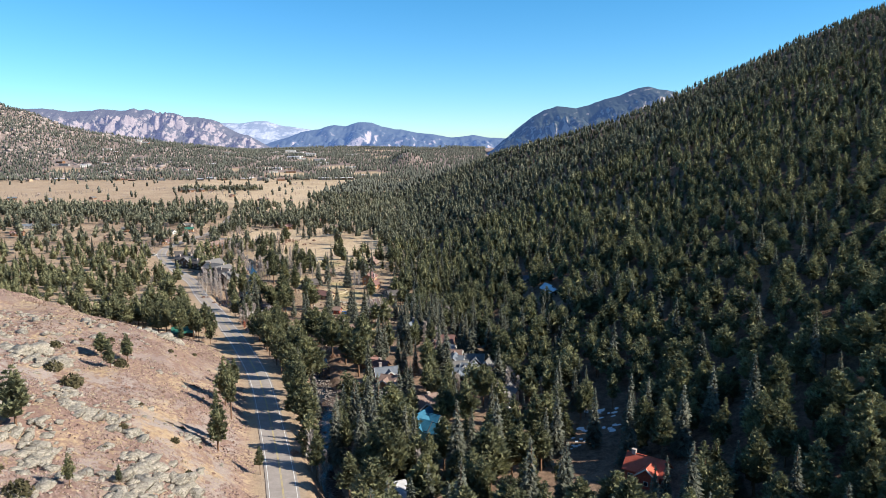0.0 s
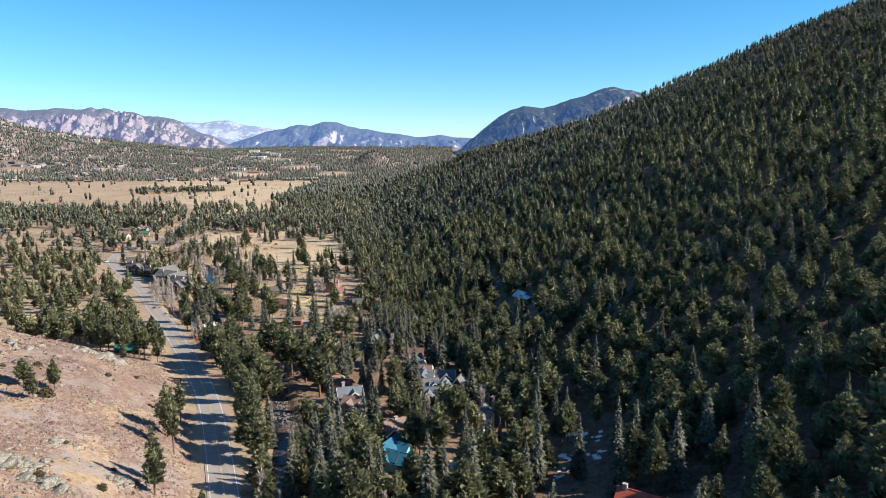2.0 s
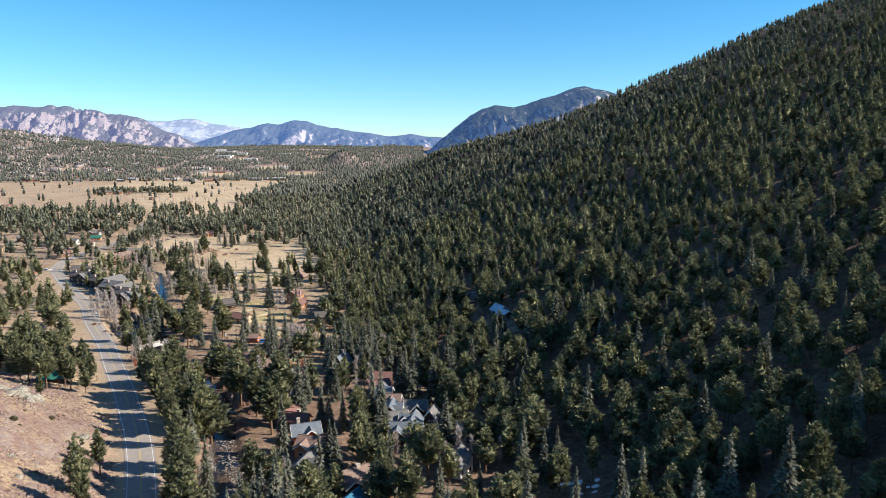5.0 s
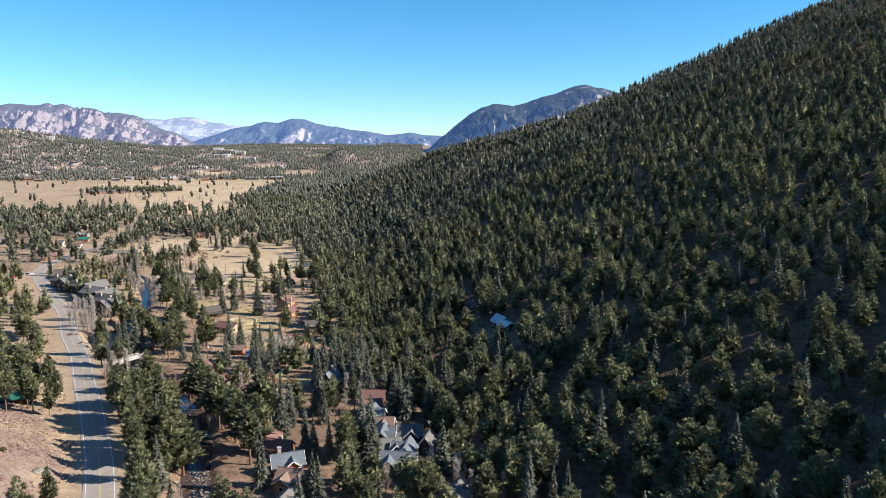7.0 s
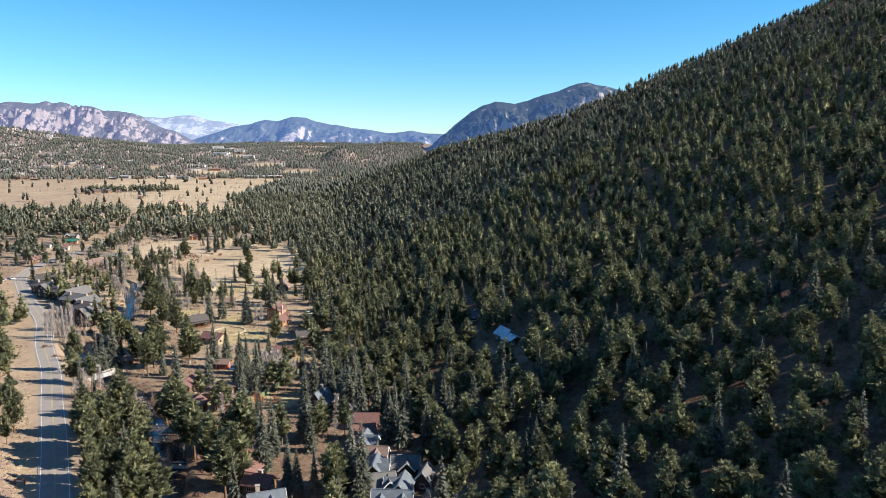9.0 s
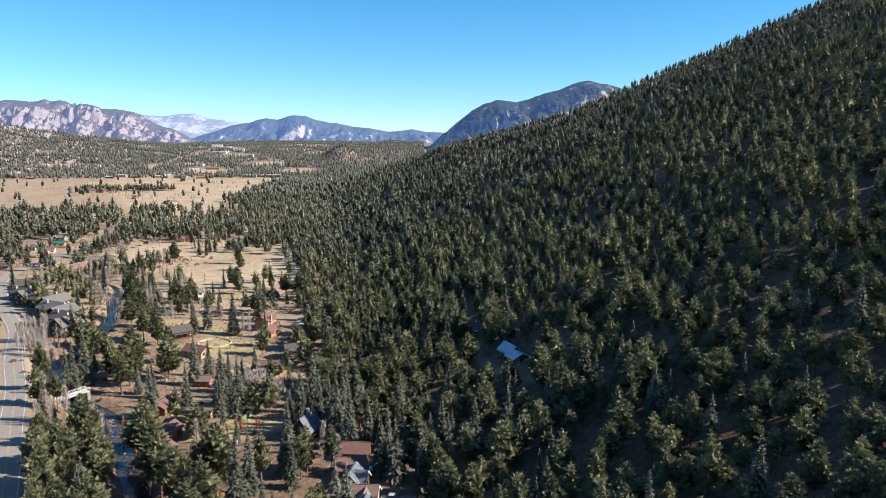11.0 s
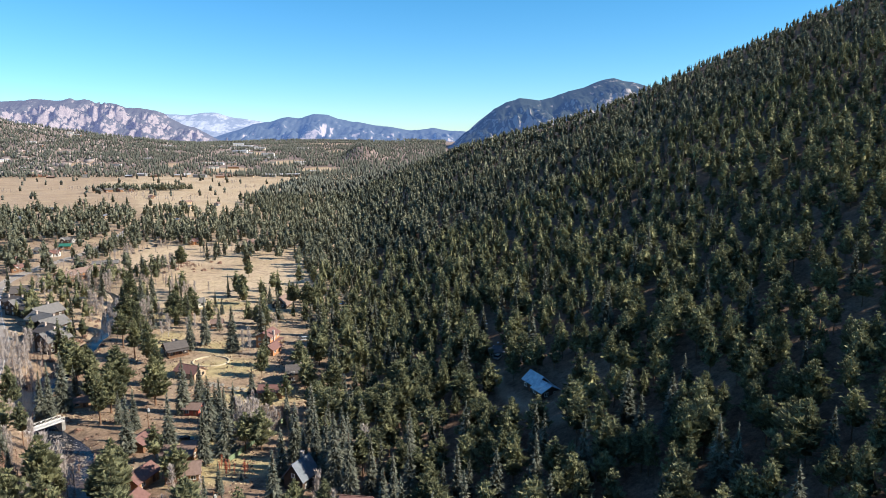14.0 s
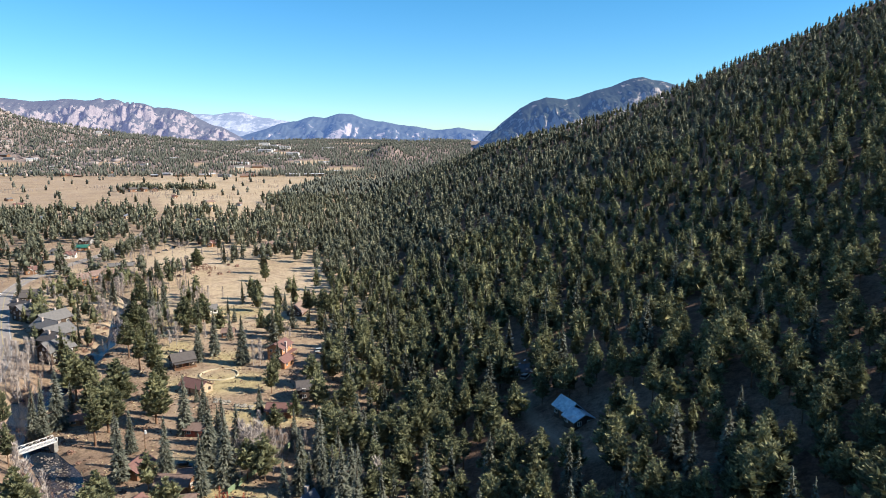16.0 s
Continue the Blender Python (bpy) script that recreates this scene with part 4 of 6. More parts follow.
def glass_material():
    m = bpy.data.materials.new("window_glass")
    m.use_nodes = True
    b = m.node_tree.nodes["Principled BSDF"]
    b.inputs["Base Color"].default_value = (0.02, 0.025, 0.03, 1)
    b.inputs["Roughness"].default_value, b.inputs["Specular IOR Level"].default_value = 0.06, 0.6
    return m


GLASS = glass_material()
METAL = paint("grey_metal", (0.34, 0.34, 0.35), (0.45, 0.45, 0.46), 2, 0.4)


def box(bm, x0, x1, y0, y1, z0, z1, m=None):
    vs = [bm.verts.new((x, y, z)) for z in (z0, z1) for x, y in ((x0, y0), (x1, y0), (x1, y1), (x0, y1))]
    for f in ((3, 2, 1, 0), (4, 5, 6, 7), (0, 1, 5, 4), (1, 2, 6, 5), (2, 3, 7, 6), (3, 0, 4, 7)):
        bm.faces.new([vs[k] for k in f])
    if m is not None:
        bmesh.ops.transform(bm, matrix=m, verts=vs)
    return vs


def box_part(name, dims, mat, parent, label="", m=None):
    bm = bmesh.new()
    box(bm, *dims, m)
    return part(name, bm, mat, parent, label)


def gable_walls(L, W, H, rise):
    bm = bmesh.new()
    a, b = L / 2, W / 2
    lo = [bm.verts.new(p) for p in ((-a, -b, -1.5), (a, -b, -1.5), (a, b, -1.5), (-a, b, -1.5))]
    hi = [bm.verts.new(p) for p in ((-a, -b, H), (a, -b, H), (a, b, H), (-a, b, H))]
    t0, t1 = bm.verts.new((-a, 0, H + rise)), bm.verts.new((a, 0, H + rise))
    for f in ((lo[0], lo[1], hi[1], hi[0]), (lo[2], lo[3], hi[3], hi[2]), (lo[1], lo[2], hi[2], t1, hi[1]), (lo[3], lo[0], hi[0], t0, hi[3]), (hi[0], hi[1], t1, t0), (hi[2], hi[3], t0, t1)):
        bm.faces.new(f)
    return bm


def roof_panel(L, W, H, rise, side, over):
    """One slope of a gable roof, a slab with its eave and verge overhangs."""
    bm = bmesh.new()
    slope = rise / (W / 2)
    ye, ze = (W / 2 + over), H - slope * over
    th = 0.22
    pts = [(0, H + rise), (ye, ze), (ye, ze + th), (0, H + rise + th * 1.3)]
    va = [bm.verts.new((-L / 2 - over, side * y, z + 0.03)) for y, z in pts]
    vb = [bm.verts.new((L / 2 + over, side * y, z + 0.03)) for y, z in pts]
    for k in range(4):
        bm.faces.new((va[k], va[(k + 1) % 4], vb[(k + 1) % 4], vb[k]))
    bm.faces.new(va[::-1])
    bm.faces.new(vb)
    bmesh.ops.recalc_face_normals(bm, faces=bm.faces)
    return bm


def window_on(parent, face, u, z, w, h, L, W, trim):
    """A framed window on a wall: face 'f' front, 'b' back, 'l' and 'r' gable ends."""
    m = {"f": pose(u, -W / 2, z), "b": pose(u, W / 2, z, 0, 0, 180), "l": pose(-L / 2, u, z, 0, 0, -90), "r": pose(L / 2, u, z, 0, 0, 90)}[face]
    bm = bmesh.new()
    t = 0.12
    for d in ((-w / 2 - t, w / 2 + t, -0.08, 0.02, -t, 0), (-w / 2 - t, w / 2 + t, -0.08, 0.02, h, h + t), (-w / 2 - t, -w / 2, -0.08, 0.02, 0, h), (w / 2, w / 2 + t, -0.08, 0.02, 0, h), (-0.04, 0.04, -0.06, 0.02, 0, h)):
        box(bm, *d, m)
    wdw = part("window", bm, trim, parent)
    box_part("pane", (-w / 2, w / 2, -0.035, 0.01, 0, h), GLASS, wdw, "dark glass pane", m)


def bargeboards(parent, L, W, H, rise, over, mat, m=None, ends=(-1, 1)):
    """Pale boards along the sloping edges of the gables."""
    slope = rise / (W / 2)
    long = math.hypot(W / 2 + over, slope * (W / 2 + over))
    for end in ends:
        x = end * (L / 2 + over + 0.04)
        for side in (-1, 1):
            bm = bmesh.new()
            q = pose(x, 0, H + rise + 0.08, 0, 0, 0) @ pose(0, 0, 0, -side * math.degrees(math.atan(slope)))
            box(bm, -0.04, 0.04, min(0, side * long), max(0, side * long), -0.14, 0.2, q if m is None else m @ q)
            part("bargeboard", bm, mat, parent, "pale gable board")


def cross_gable(root, L, W, H, rise, u, side, w, reach, wall, roof, trim, over=0.4):
    """A wing with a gable of its own, running out of one long side of a house."""
    long, up = W / 2 + reach, rise * min(0.92, w / W)
    m = pose(u, side * long / 2, 0.02, 0, 0, 90 * side)
    for name, bm, mat in (("wing_wall", gable_walls(long, w, H, up), wall), ("wing_roof", roof_panel(long, w, H, up, -1, over), roof), ("wing_roof", roof_panel(long, w, H, up, 1, over), roof)):
        bmesh.ops.transform(bm, matrix=m, verts=bm.verts)
        part(name, bm, mat, root)
    bargeboards(root, long, w, H, up, over, trim, m, (1,))
    wdw = box_part("window", (long / 2, long / 2 + 0.06, -0.62, 0.62, 0.9, 2.1), trim, root, "", m)
    box_part("pane", (long / 2 + 0.03, long / 2 + 0.075, -0.5, 0.5, 1.0, 2.0), GLASS, wdw, "dark glass pane", m)


def house(x, y, turn, L, W, H, rise, wall, roof, label, chimney=None, over=0.6, windows=2, trim=None, name="cabin", group="", sink=0.0, storeys=1, clear=1.0, porch=False, category="house", glazed=True, cross=(), barge=False):
    if name not in ("lodge", "town_building"):
        L, W, H, rise = L * 0.8, W * 0.8, H * 0.9, rise * 0.82
        chimney = chimney and (chimney[0] * 0.8, chimney[1] * 0.8, chimney[2])
    z = min(land(x + a * L / 2, y + b * W / 2) for a in (-0.5, 0, 0.5) for b in (-0.5, 0, 0.5)) + 0.25 - sink
    root = tagged(new(name), label, category, group)
    root.matrix_basis = pose(x, y, z, 0, 0, turn)
    trim = trim or (DARK_TRIM if wall in ("white", "tan", "teal") else TRIM)
    part("wall", gable_walls(L, W, H, rise), WALLS[wall], root)
    for side in (-1, 1):
        part("roof_panel", roof_panel(L, W, H, rise, side, over), ROOFS[roof], root)
    box_part("ridge_cap", (-L / 2 - over, L / 2 + over, -0.14, 0.14, H + rise + 0.22, H + rise + 0.36), ROOFS[roof], root)
    for k in range(windows if glazed else 0):
        u = (k + 0.5) / windows * L - L / 2
        for s in range(storeys):
            for face in ("f", "b"):
                if not (face == "f" and s == 0 and k == windows // 2):
                    window_on(root, face, u, 0.9 + 2.5 * s, min(1.2, L / windows * 0.5), 1.05, L, W, trim)
    for s in range(storeys if glazed else 0):
        for face in ("l", "r"):
            for u in ((-W / 4, W / 4) if W > 6 else (0,)):
                window_on(root, face, u, 0.9 + 2.5 * s, 1.0, 1.05, L, W, trim)
    if rise > 2.4 and glazed:
        for face in ("l", "r"):
            window_on(root, face, 0, H + 0.1, 0.9, 0.9, L, W, trim)
    u = ((windows // 2) + 0.5) / windows * L - L / 2 if windows else 0
    door = box_part("door", (u - 0.48, u + 0.48, -W / 2 - 0.06, -W / 2 + 0.02, 0.05, 2.1), DOOR, root)
    box_part("handle", (u + 0.3, u + 0.36, -W / 2 - 0.12, -W / 2 - 0.05, 1.0, 1.12), METAL, door)
    if chimney:
        cx, cy, ch = chimney
        c = box_part("chimney", (cx - 0.5, cx + 0.5, cy - 0.4, cy + 0.4, H * 0.5, H + rise + ch), BRICK if wall != "grey" else TRIM, root)
        box_part("chimney_cap", (cx - 0.6, cx + 0.6, cy - 0.5, cy + 0.5, H + rise + ch, H + rise + ch + 0.14), BRICK, c)
    if porch:
        box_part("porch_deck", (-L / 2, L / 2, -W / 2 - 2.2, -W / 2 - 0.08, -0.4, 0.05), WALLS["brown"], root)
        for k in range(4):
            px = -L / 2 + 0.2 + k * (L - 0.4) / 3
            box_part("porch_post", (px - 0.08, px + 0.08, -W / 2 - 2.1, -W / 2 - 1.94, 0.05, 2.3), WALLS["brown"], root)
        box_part("porch_roof", (-L / 2 - 0.2, L / 2 + 0.2, -W / 2 - 2.5, -W / 2 - 0.1, 2.3, 2.42), ROOFS[roof], root)
    if barge:
        bargeboards(root, L, W, H, rise, over, trim)
    for cu, side, cw, reach in cross:
        cross_gable(root, L, W, H, rise, cu, side, cw, reach, WALLS[wall], ROOFS[roof], trim)
    CLEAR.append((x, y, max(L, W) * 0.5 * clear + 1.0))
    return root


# the cabins and houses among the trees, from near to far
house(-15.2, 157.8, 25, 15, 9, 3.2, 2.6, "grey", "pale", "grey house with a pale grey metal roof under pines", (2, 1, 0.8), windows=3)
house(51.6, 166.8, -35, 12, 8, 3.6, 3.2, "red", "red", "red cabin with a red metal roof and stone chimney", (-4.5, 0, 1.2), windows=3, cross=((1.5, -1, 5, 2.4),))
house(-7.1, 207, 60, 13, 9, 3.4, 3.4, "teal", "teal", "pool house with a teal metal roof and pale teal gables", None, windows=3, name="pool_house", cross=((-2.5, -1, 5, 1.8), (2.6, -1, 5, 1.8)))
house(-1, 200.7, -25, 8, 6, 3.0, 2.4, "teal", "teal", "small teal-roofed wing beside the pool house", None, name="pool_house", clear=0.6)
house(-6.3, 221.6, 30, 11, 9, 4.6, 2.8, "dark", "brown", "dark brown two-storey lodge with a brown shingle roof", (2, 0, 0.8), storeys=2, windows=3, cross=((-2, -1, 4.5, 1.5),), barge=True)
house(-19.7, 233.2, 70, 9, 6.5, 3.2, 2.3, "grey", "grey", "grey cottage with a weathered shingle roof", None, cross=((0.5, -1, 4, 1.5),), barge=True)
house(-18.3, 246.8, -20, 11, 7, 3.4, 2.4, "orange", "brown", "orange pine cabin with a brown shingle roof", (2, 0, 0.8), windows=3, cross=((-2, -1, 4, 1.8), (1.8, -1, 3.4, 1.0)))
house(-21.8, 256.9, 15, 10, 7, 3.4, 2.6, "red", "slate", "red boarded cabin with a blue-grey metal roof", (-2.5, 1.2, 1.6), cross=((1, -1, 4, 1.5),), barge=True)
house(21.6, 231.1, 60, 10, 7, 4.8, 2.6, "white", "grey", "white two-storey house with a grey shingle roof", None, storeys=2, cross=((0, -1, 4, 1.2),))
house(-34.9, 284.6, -15, 9, 6.5, 3.0, 2.2, "brown", "maroon", "log cabin with a maroon shingle roof", None, group="maroon-roofed cabins")
house(-29.6, 276.3, 70, 8, 6, 3.0, 2.2, "brown", "maroon", "log cabin with a maroon shingle roof", None, group="maroon-roofed cabins")
house(-25.5, 268.4, -20, 9, 6, 3.0, 2.2, "brown", "maroon", "log cabin with a maroon shingle roof", (0, 1, 0.8), group="maroon-roofed cabins")
house(0.2, 299.3, 10, 9, 6.5, 3.0, 2.4, "brown", "maroon", "brown cottage with a maroon roof beside the grey cottages", None)
COTTAGE_ROOFS = {"slate": "blue-grey metal", "brown": "brown shingle", "grey": "weathered shingle", "pale": "pale grey"}
for hx, hy, ht, hl, hw, hr, hc in ((1.0, 291, 75, 8, 6, "slate", ((0, -1, 4, 1.6),)), (3.4, 281.5, -10, 11, 6.5, "brown", ((1.5, -1, 4.5, 1.4),)), (4.4, 273, 80, 9, 6, "slate", ((-1.5, -1, 3.6, 1.4), (2.0, -1, 3.2, 1.0))),
                                   (12.6, 274.5, -5, 9, 6, "grey", ((0.5, -1, 4, 1.0),)), (5.4, 264.5, 8, 10, 6.5, "grey", ((2.2, -1, 4.2, 1.6),)), (11.2, 261.5, 75, 9, 6, "slate", ((0, 1, 4.5, 1.8),)),
                                   (8.8, 255, -8, 12, 7, "slate", ((-2.6, -1, 4.4, 1.8), (2.6, -1, 4.6, 2.0))), (17.5, 267, 70, 7, 5, "grey", ())):
    house(hx, hy, ht, hl, hw, 3.2, 2.9, "dark", hr, "dark boarded cottage with steep %s gables and pale trim" % COTTAGE_ROOFS[hr], None, group="cottages in a row", windows=2, clear=0.8, over=0.4, trim=TRIM, cross=hc, barge=True)
house(11.3, 249.9, 20, 7, 5, 2.8, 1.8, "brown", "maroon", "small brown shed with a maroon roof", None, name="shed", category="shed")
house(-14.6, 327, 62, 8.4, 7.4, 4.2, 4.4, "dark", "slate", "steep-roofed dark cottage with blue-grey roof and white chimney", (2.6, 1.0, 1.3), windows=2)
house(1.4, 310, -10, 9, 7, 3.0, 2.2, "brown", "maroon", "brown cabin with a maroon roof in the shade", None)
house(-67.5, 357.5, 78, 10, 7, 3.0, 2.0, "brown", "maroon", "log cabin with a broad maroon roof on a lawn", None, group="maroon-roofed cabins")
house(-58.5, 331, 72, 11, 7, 3.0, 2.0, "orange", "maroon", "orange log cabin with a maroon roof", None, group="maroon-roofed cabins")
house(-53, 347.5, -6, 11, 6.5, 2.8, 1.8, "brown", "brown", "brown cabin with a low shingle roof", None)
house(-47.8, 334, 10, 11, 8, 2.9, 2.3, "brown", "brown", "brown cabin with a hipped-looking shingle roof and vent", (-1, 0, 0.9), windows=3)
house(-55, 316, 80, 8, 6, 2.8, 1.9, "orange", "maroon", "small orange cabin with a maroon roof", None)
house(-50.7, 352.7, 5, 7, 6, 2.6, 1.2, "tan", "brown", "small tan garage with a flat-looking brown roof", None, name="garage", category="garage")
house(-60.8, 387.4, -10, 7, 5, 2.7, 1.6, "red", "brown", "small red-brown cabin in the shade of spruces", None)
house(-36.6, 404.1, -5, 11, 7, 2.9, 2.0, "brown", "maroon", "brown cabin with a maroon roof behind bare aspens", None)
house(-103, 396, 20, 6, 4.5, 2.4, 1.4, "orange", "brown", "small wooden hut by the river", None, name="hut", category="hut")
house(-73.5, 427, -28, 13, 8, 2.8, 2.3, "tan", "maroon", "tan timber barn with a maroon roof beside the round garden", None, windows=3, name="barn", category="barn")
house(-49.3, 464, 75, 12, 8.5, 5.6, 2.2, "orange", "maroon", "two-storey orange timber house with a maroon roof", (-2, -4.5, 0.5), storeys=2, windows=3, porch=True)
house(-45.5, 453, 70, 9, 6.5, 2.8, 1.9, "orange", "maroon", "low orange wing with a maroon roof", None, clear=0.6)
house(-88, 454, 35, 11, 8, 3.4, 2.6, "dark", "dark", "dark stained house with a dark roof between spruces", (0, 1.5, 0.8), windows=3, porch=True, cross=((2, 1, 5, 2),))
house(-29.6, 421.7, 15, 11, 9, 4.6, 2.4, "dark", "dark", "dark two-storey house in the shade", (2, 0, 0.8), storeys=2)
house(-80, 494, 5, 6.5, 5.5, 2.8, 1.6, "brown", "brown", "small brown cottage on the lawn", None)
house(-55, 536, 80, 12, 10, 2.0, 4.6, "dark", "brown", "steep brown-roofed chalet at the meadow's edge", None, windows=3)
house(-102.9, 537.6, 30, 11, 6.5, 2.8, 2.2, "white", "grey", "white house with a grey roof by the meadow", None, windows=3)
house(55, 359, -68, 8.5, 6.5, 3.4, 2.6, "dark", "sky_sheen", "dark house with a pale blue metal roof on the wooded slope", None, windows=3, sink=0.3)
house(56.6, 352.2, -68, 6.5, 8, 2.6, 1.8, "dark", "sky_sheen", "lower wing with a pale blue metal roof", None, windows=2, sink=0.3, clear=0.6)
house(46, 399, 10, 8, 6, 2.8, 1.6, "grey", "slate", "small shed with a blue-grey roof on the wooded slope", None, name="shed", category="shed")

# the large lodge beside the river
for hx, hy, ht, hl, hw, hh, hr, roofing in ((-143, 460, 62, 11, 9, 5.6, 3.2, "grey"), (-148.5, 471, 152, 12, 9, 5.8, 2.8, "dark"), (-154, 482, 62, 12, 10, 6.0, 2.8, "grey"), (-163, 493, 150, 15, 9, 5.6, 2.8, "grey"), (-169, 507, 66, 14, 9, 5.8, 3.0, "grey"),
                                            (-181, 519, 150, 15, 8, 4.8, 2.2, "dark"), (-193, 529, 62, 12, 9, 5.4, 2.6, "grey"), (-202, 540, 150, 12, 8, 4.6, 2.2, "dark")):
    house(hx, hy, ht, hl, hw, hh, hr, "dark", roofing, "wing of a large dark timber lodge with grey roofs", (hl * 0.2, 1.5, 1.0), over=0.8, windows=3, storeys=2, name="lodge", group="wings of the lodge", category="lodge", clear=0.8)
house(-214, 570, 20, 14, 9, 3.2, 2.2, "dark", "dark", "dark garage building behind the lodge", None, name="garage", category="garage", windows=3)
for hx, hy, ht in ((-209, 614, 55), (-203, 629, 50), (-197, 646, 45)):
    house(hx, hy, ht, 15, 9, 4.8, 3.0, "orange", "brown", "two-storey timber guest house with a brown roof", (2, 0, 0.6), storeys=2, windows=3, porch=True, group="guest houses in a row")
house(-212, 684, 15, 22, 9, 3.2, 2.0, "dark", "grey", "long dark building with a grey roof", None, windows=5)
house(-277, 761, 10, 11, 8, 3.0, 2.0, "orange", "green", "orange cabin with a bright green metal roof", None)
house(-292, 800, -10, 11, 7, 3.0, 2.0, "grey", "dark", "grey house with a dark roof among pines", None)
house(-281, 696, 15, 12, 8, 3.0, 2.2, "tan", "maroon", "tan house with a maroon roof among pines", None)
house(-287, 737, -20, 9, 7, 3.0, 2.0, "white", "grey", "pale cottage with a grey roof among pines", None)
house(-388, 890, 10, 10, 8, 3.0, 2.2, "brown", "dark", "brown cabin among pines", None)
house(-150, 845, 10, 14, 8, 3.2, 2.2, "brown", "maroon", "brown house with a maroon roof at the meadow's far edge", None, windows=3)
house(-118, 828, -15, 10, 8, 3.2, 2.2, "brown", "brown", "brown cabin at the meadow's far edge", None)
house(-62, 770, 10, 10, 8, 3.2, 2.4, "grey", "grey", "grey cabin at the forest edge", None)

house(-117.5, 308.2, 10, 11, 8, 2.8, 2.2, "dark", "green", "dark cabin with a green metal roof above the road", None)

for hx, hy, ht, hl, hw, wl, rf, text in ((-218, 577, 25, 12, 8, "dark", "dark", "dark house with a dark roof beside bare aspens"), (-294, 798, 8, 9, 6, "dark", "grey", "dark shed-like cabin with a grey roof"),
                                         (-187, 799, 12, 14, 8, "brown", "brown", "long brown house at the meadow's far side"), (-173, 782, -8, 11, 8, "orange", "maroon", "orange timber house with a maroon roof"),
                                         (-472, 789, 20, 15, 12, "grey", "slate", "grey house with a broad slate-blue roof"), (-440, 792, -15, 13, 10, "dark", "slate", "dark house with a slate-blue roof"),
                                         (-443, 725, 5, 16, 7, "brown", "maroon", "long low brown stable with a maroon roof"), (-122, 774, 20, 10, 7, "tan", "brown", "tan cabin between pines at the forest's edge"),
                                         (-262, 655, 40, 11, 7, "brown", "maroon", "brown cabin with a maroon roof beside the road"), (-268, 722, 10, 10, 7, "white", "maroon", "white cottage with a maroon roof"),
                                         (-330, 690, -20, 11, 8, "tan", "brown", "tan house with a brown roof on dry grass"), (-345, 760, 30, 12, 8, "brown", "grey", "brown house with a grey roof on dry grass")):
    house(hx, hy, ht, hl, hw, 3.2, 2.4, wl, rf, text, (1.5, 0, 0.7), windows=3, group="houses in the open woodland", cross=((-2, -1, 4, 1.5),))

# scattered houses of the plain and the far town
ght = random.Random(21)
for k in range(26):
    hx, hy = ght.uniform(-760, -230), ght.uniform(900, 1330)
    w = ght.choice(["brown", "tan", "grey", "white", "dark"])
    house(hx, hy, ght.uniform(0, 180), ght.uniform(10, 18), ght.uniform(7, 10), 3.2, 2.0, w, ght.choice(["maroon", "brown", "grey", "pale", "slate"]), "%s house with a gable roof among far pines" % w, None, group="houses of the far plain", clear=0.5)
for k in range(4):
    house(-525 + k * 19, 1412 + k * 2, 20 + 30 * k, 16, 11, 4.5, 3.4, "brown", "dark", "brown barn-like lodge before a far grove", None, windows=3, group="lodges in the far meadow")
for k in range(34):
    hy = ght.uniform(1870, 2150)
    hx = -ght.uniform(0.14, 0.66) * hy
    w = ght.choice(["white", "tan", "brown", "dark", "grey"])
    house(hx, hy, ght.uniform(-40, 40), ght.uniform(12, 20), ght.uniform(8, 11), ght.uniform(3.2, 5), 2.4, w, ght.choice(["maroon", "brown", "grey", "pale", "brown"]), "%s house at the far meadow's edge" % w, None, group="houses at the far meadow's edge", windows=3, clear=0.9, name="town_building", category="building", glazed=False)
for k in range(64):
    hy = ght.uniform(1880, 3300)
    hx = -ght.uniform(0.10, 0.30) * hy if k < 34 else -ght.uniform(0.3, 0.55) * hy
    long_ = ght.uniform(14, 34)
    w = ght.choice(["white", "white", "tan", "grey", "brown"])
    house(hx, hy, ght.uniform(-20, 20), long_, ght.uniform(9, 14), ght.uniform(3.5, 6), 1.6, w, ght.choice(["pale", "grey", "brown", "pale"]), "%s building of the distant town" % w, None, group="buildings of the distant town", windows=3, clear=2.2, name="town_building", category="building", glazed=False)

for hx, hy, hl, hw, hh, wl in ((-659, 3195, 70, 22, 9, "white"), (-568, 3040, 46, 18, 8, "white"), (-610, 3120, 40, 16, 8, "grey"), (-700, 3260, 44, 18, 10, "white"), (-647, 2783, 40, 16, 7, "white"), (-581, 2765, 52, 18, 8, "white"), (-303, 2320, 36, 15, 7, "white"),
                               (-540, 2900, 38, 15, 7, "tan"), (-430, 2560, 34, 14, 6, "white"), (-323, 1925, 34, 14, 6, "grey"), (-267, 1930, 40, 12, 6, "dark"), (-235, 2060, 30, 12, 6, "tan"), (-470, 2700, 44, 16, 8, "white"), (-390, 3020, 44, 16, 9, "white")):
    house(hx, hy, ght.uniform(-12, 12), hl, hw, hh, 1.4, wl, "pale", "long %s flat-gabled hall of the distant town" % wl, None, group="halls of the distant town", windows=3, clear=1.3, name="town_building", category="building", glazed=False)


# ---------------------------------------------------------------- bridge, fences, poles, garden ring, cars
CONCRETE = plain("grey_concrete", (0.20, 0.19, 0.175), (0.30, 0.285, 0.265), 0.8, 0.9)


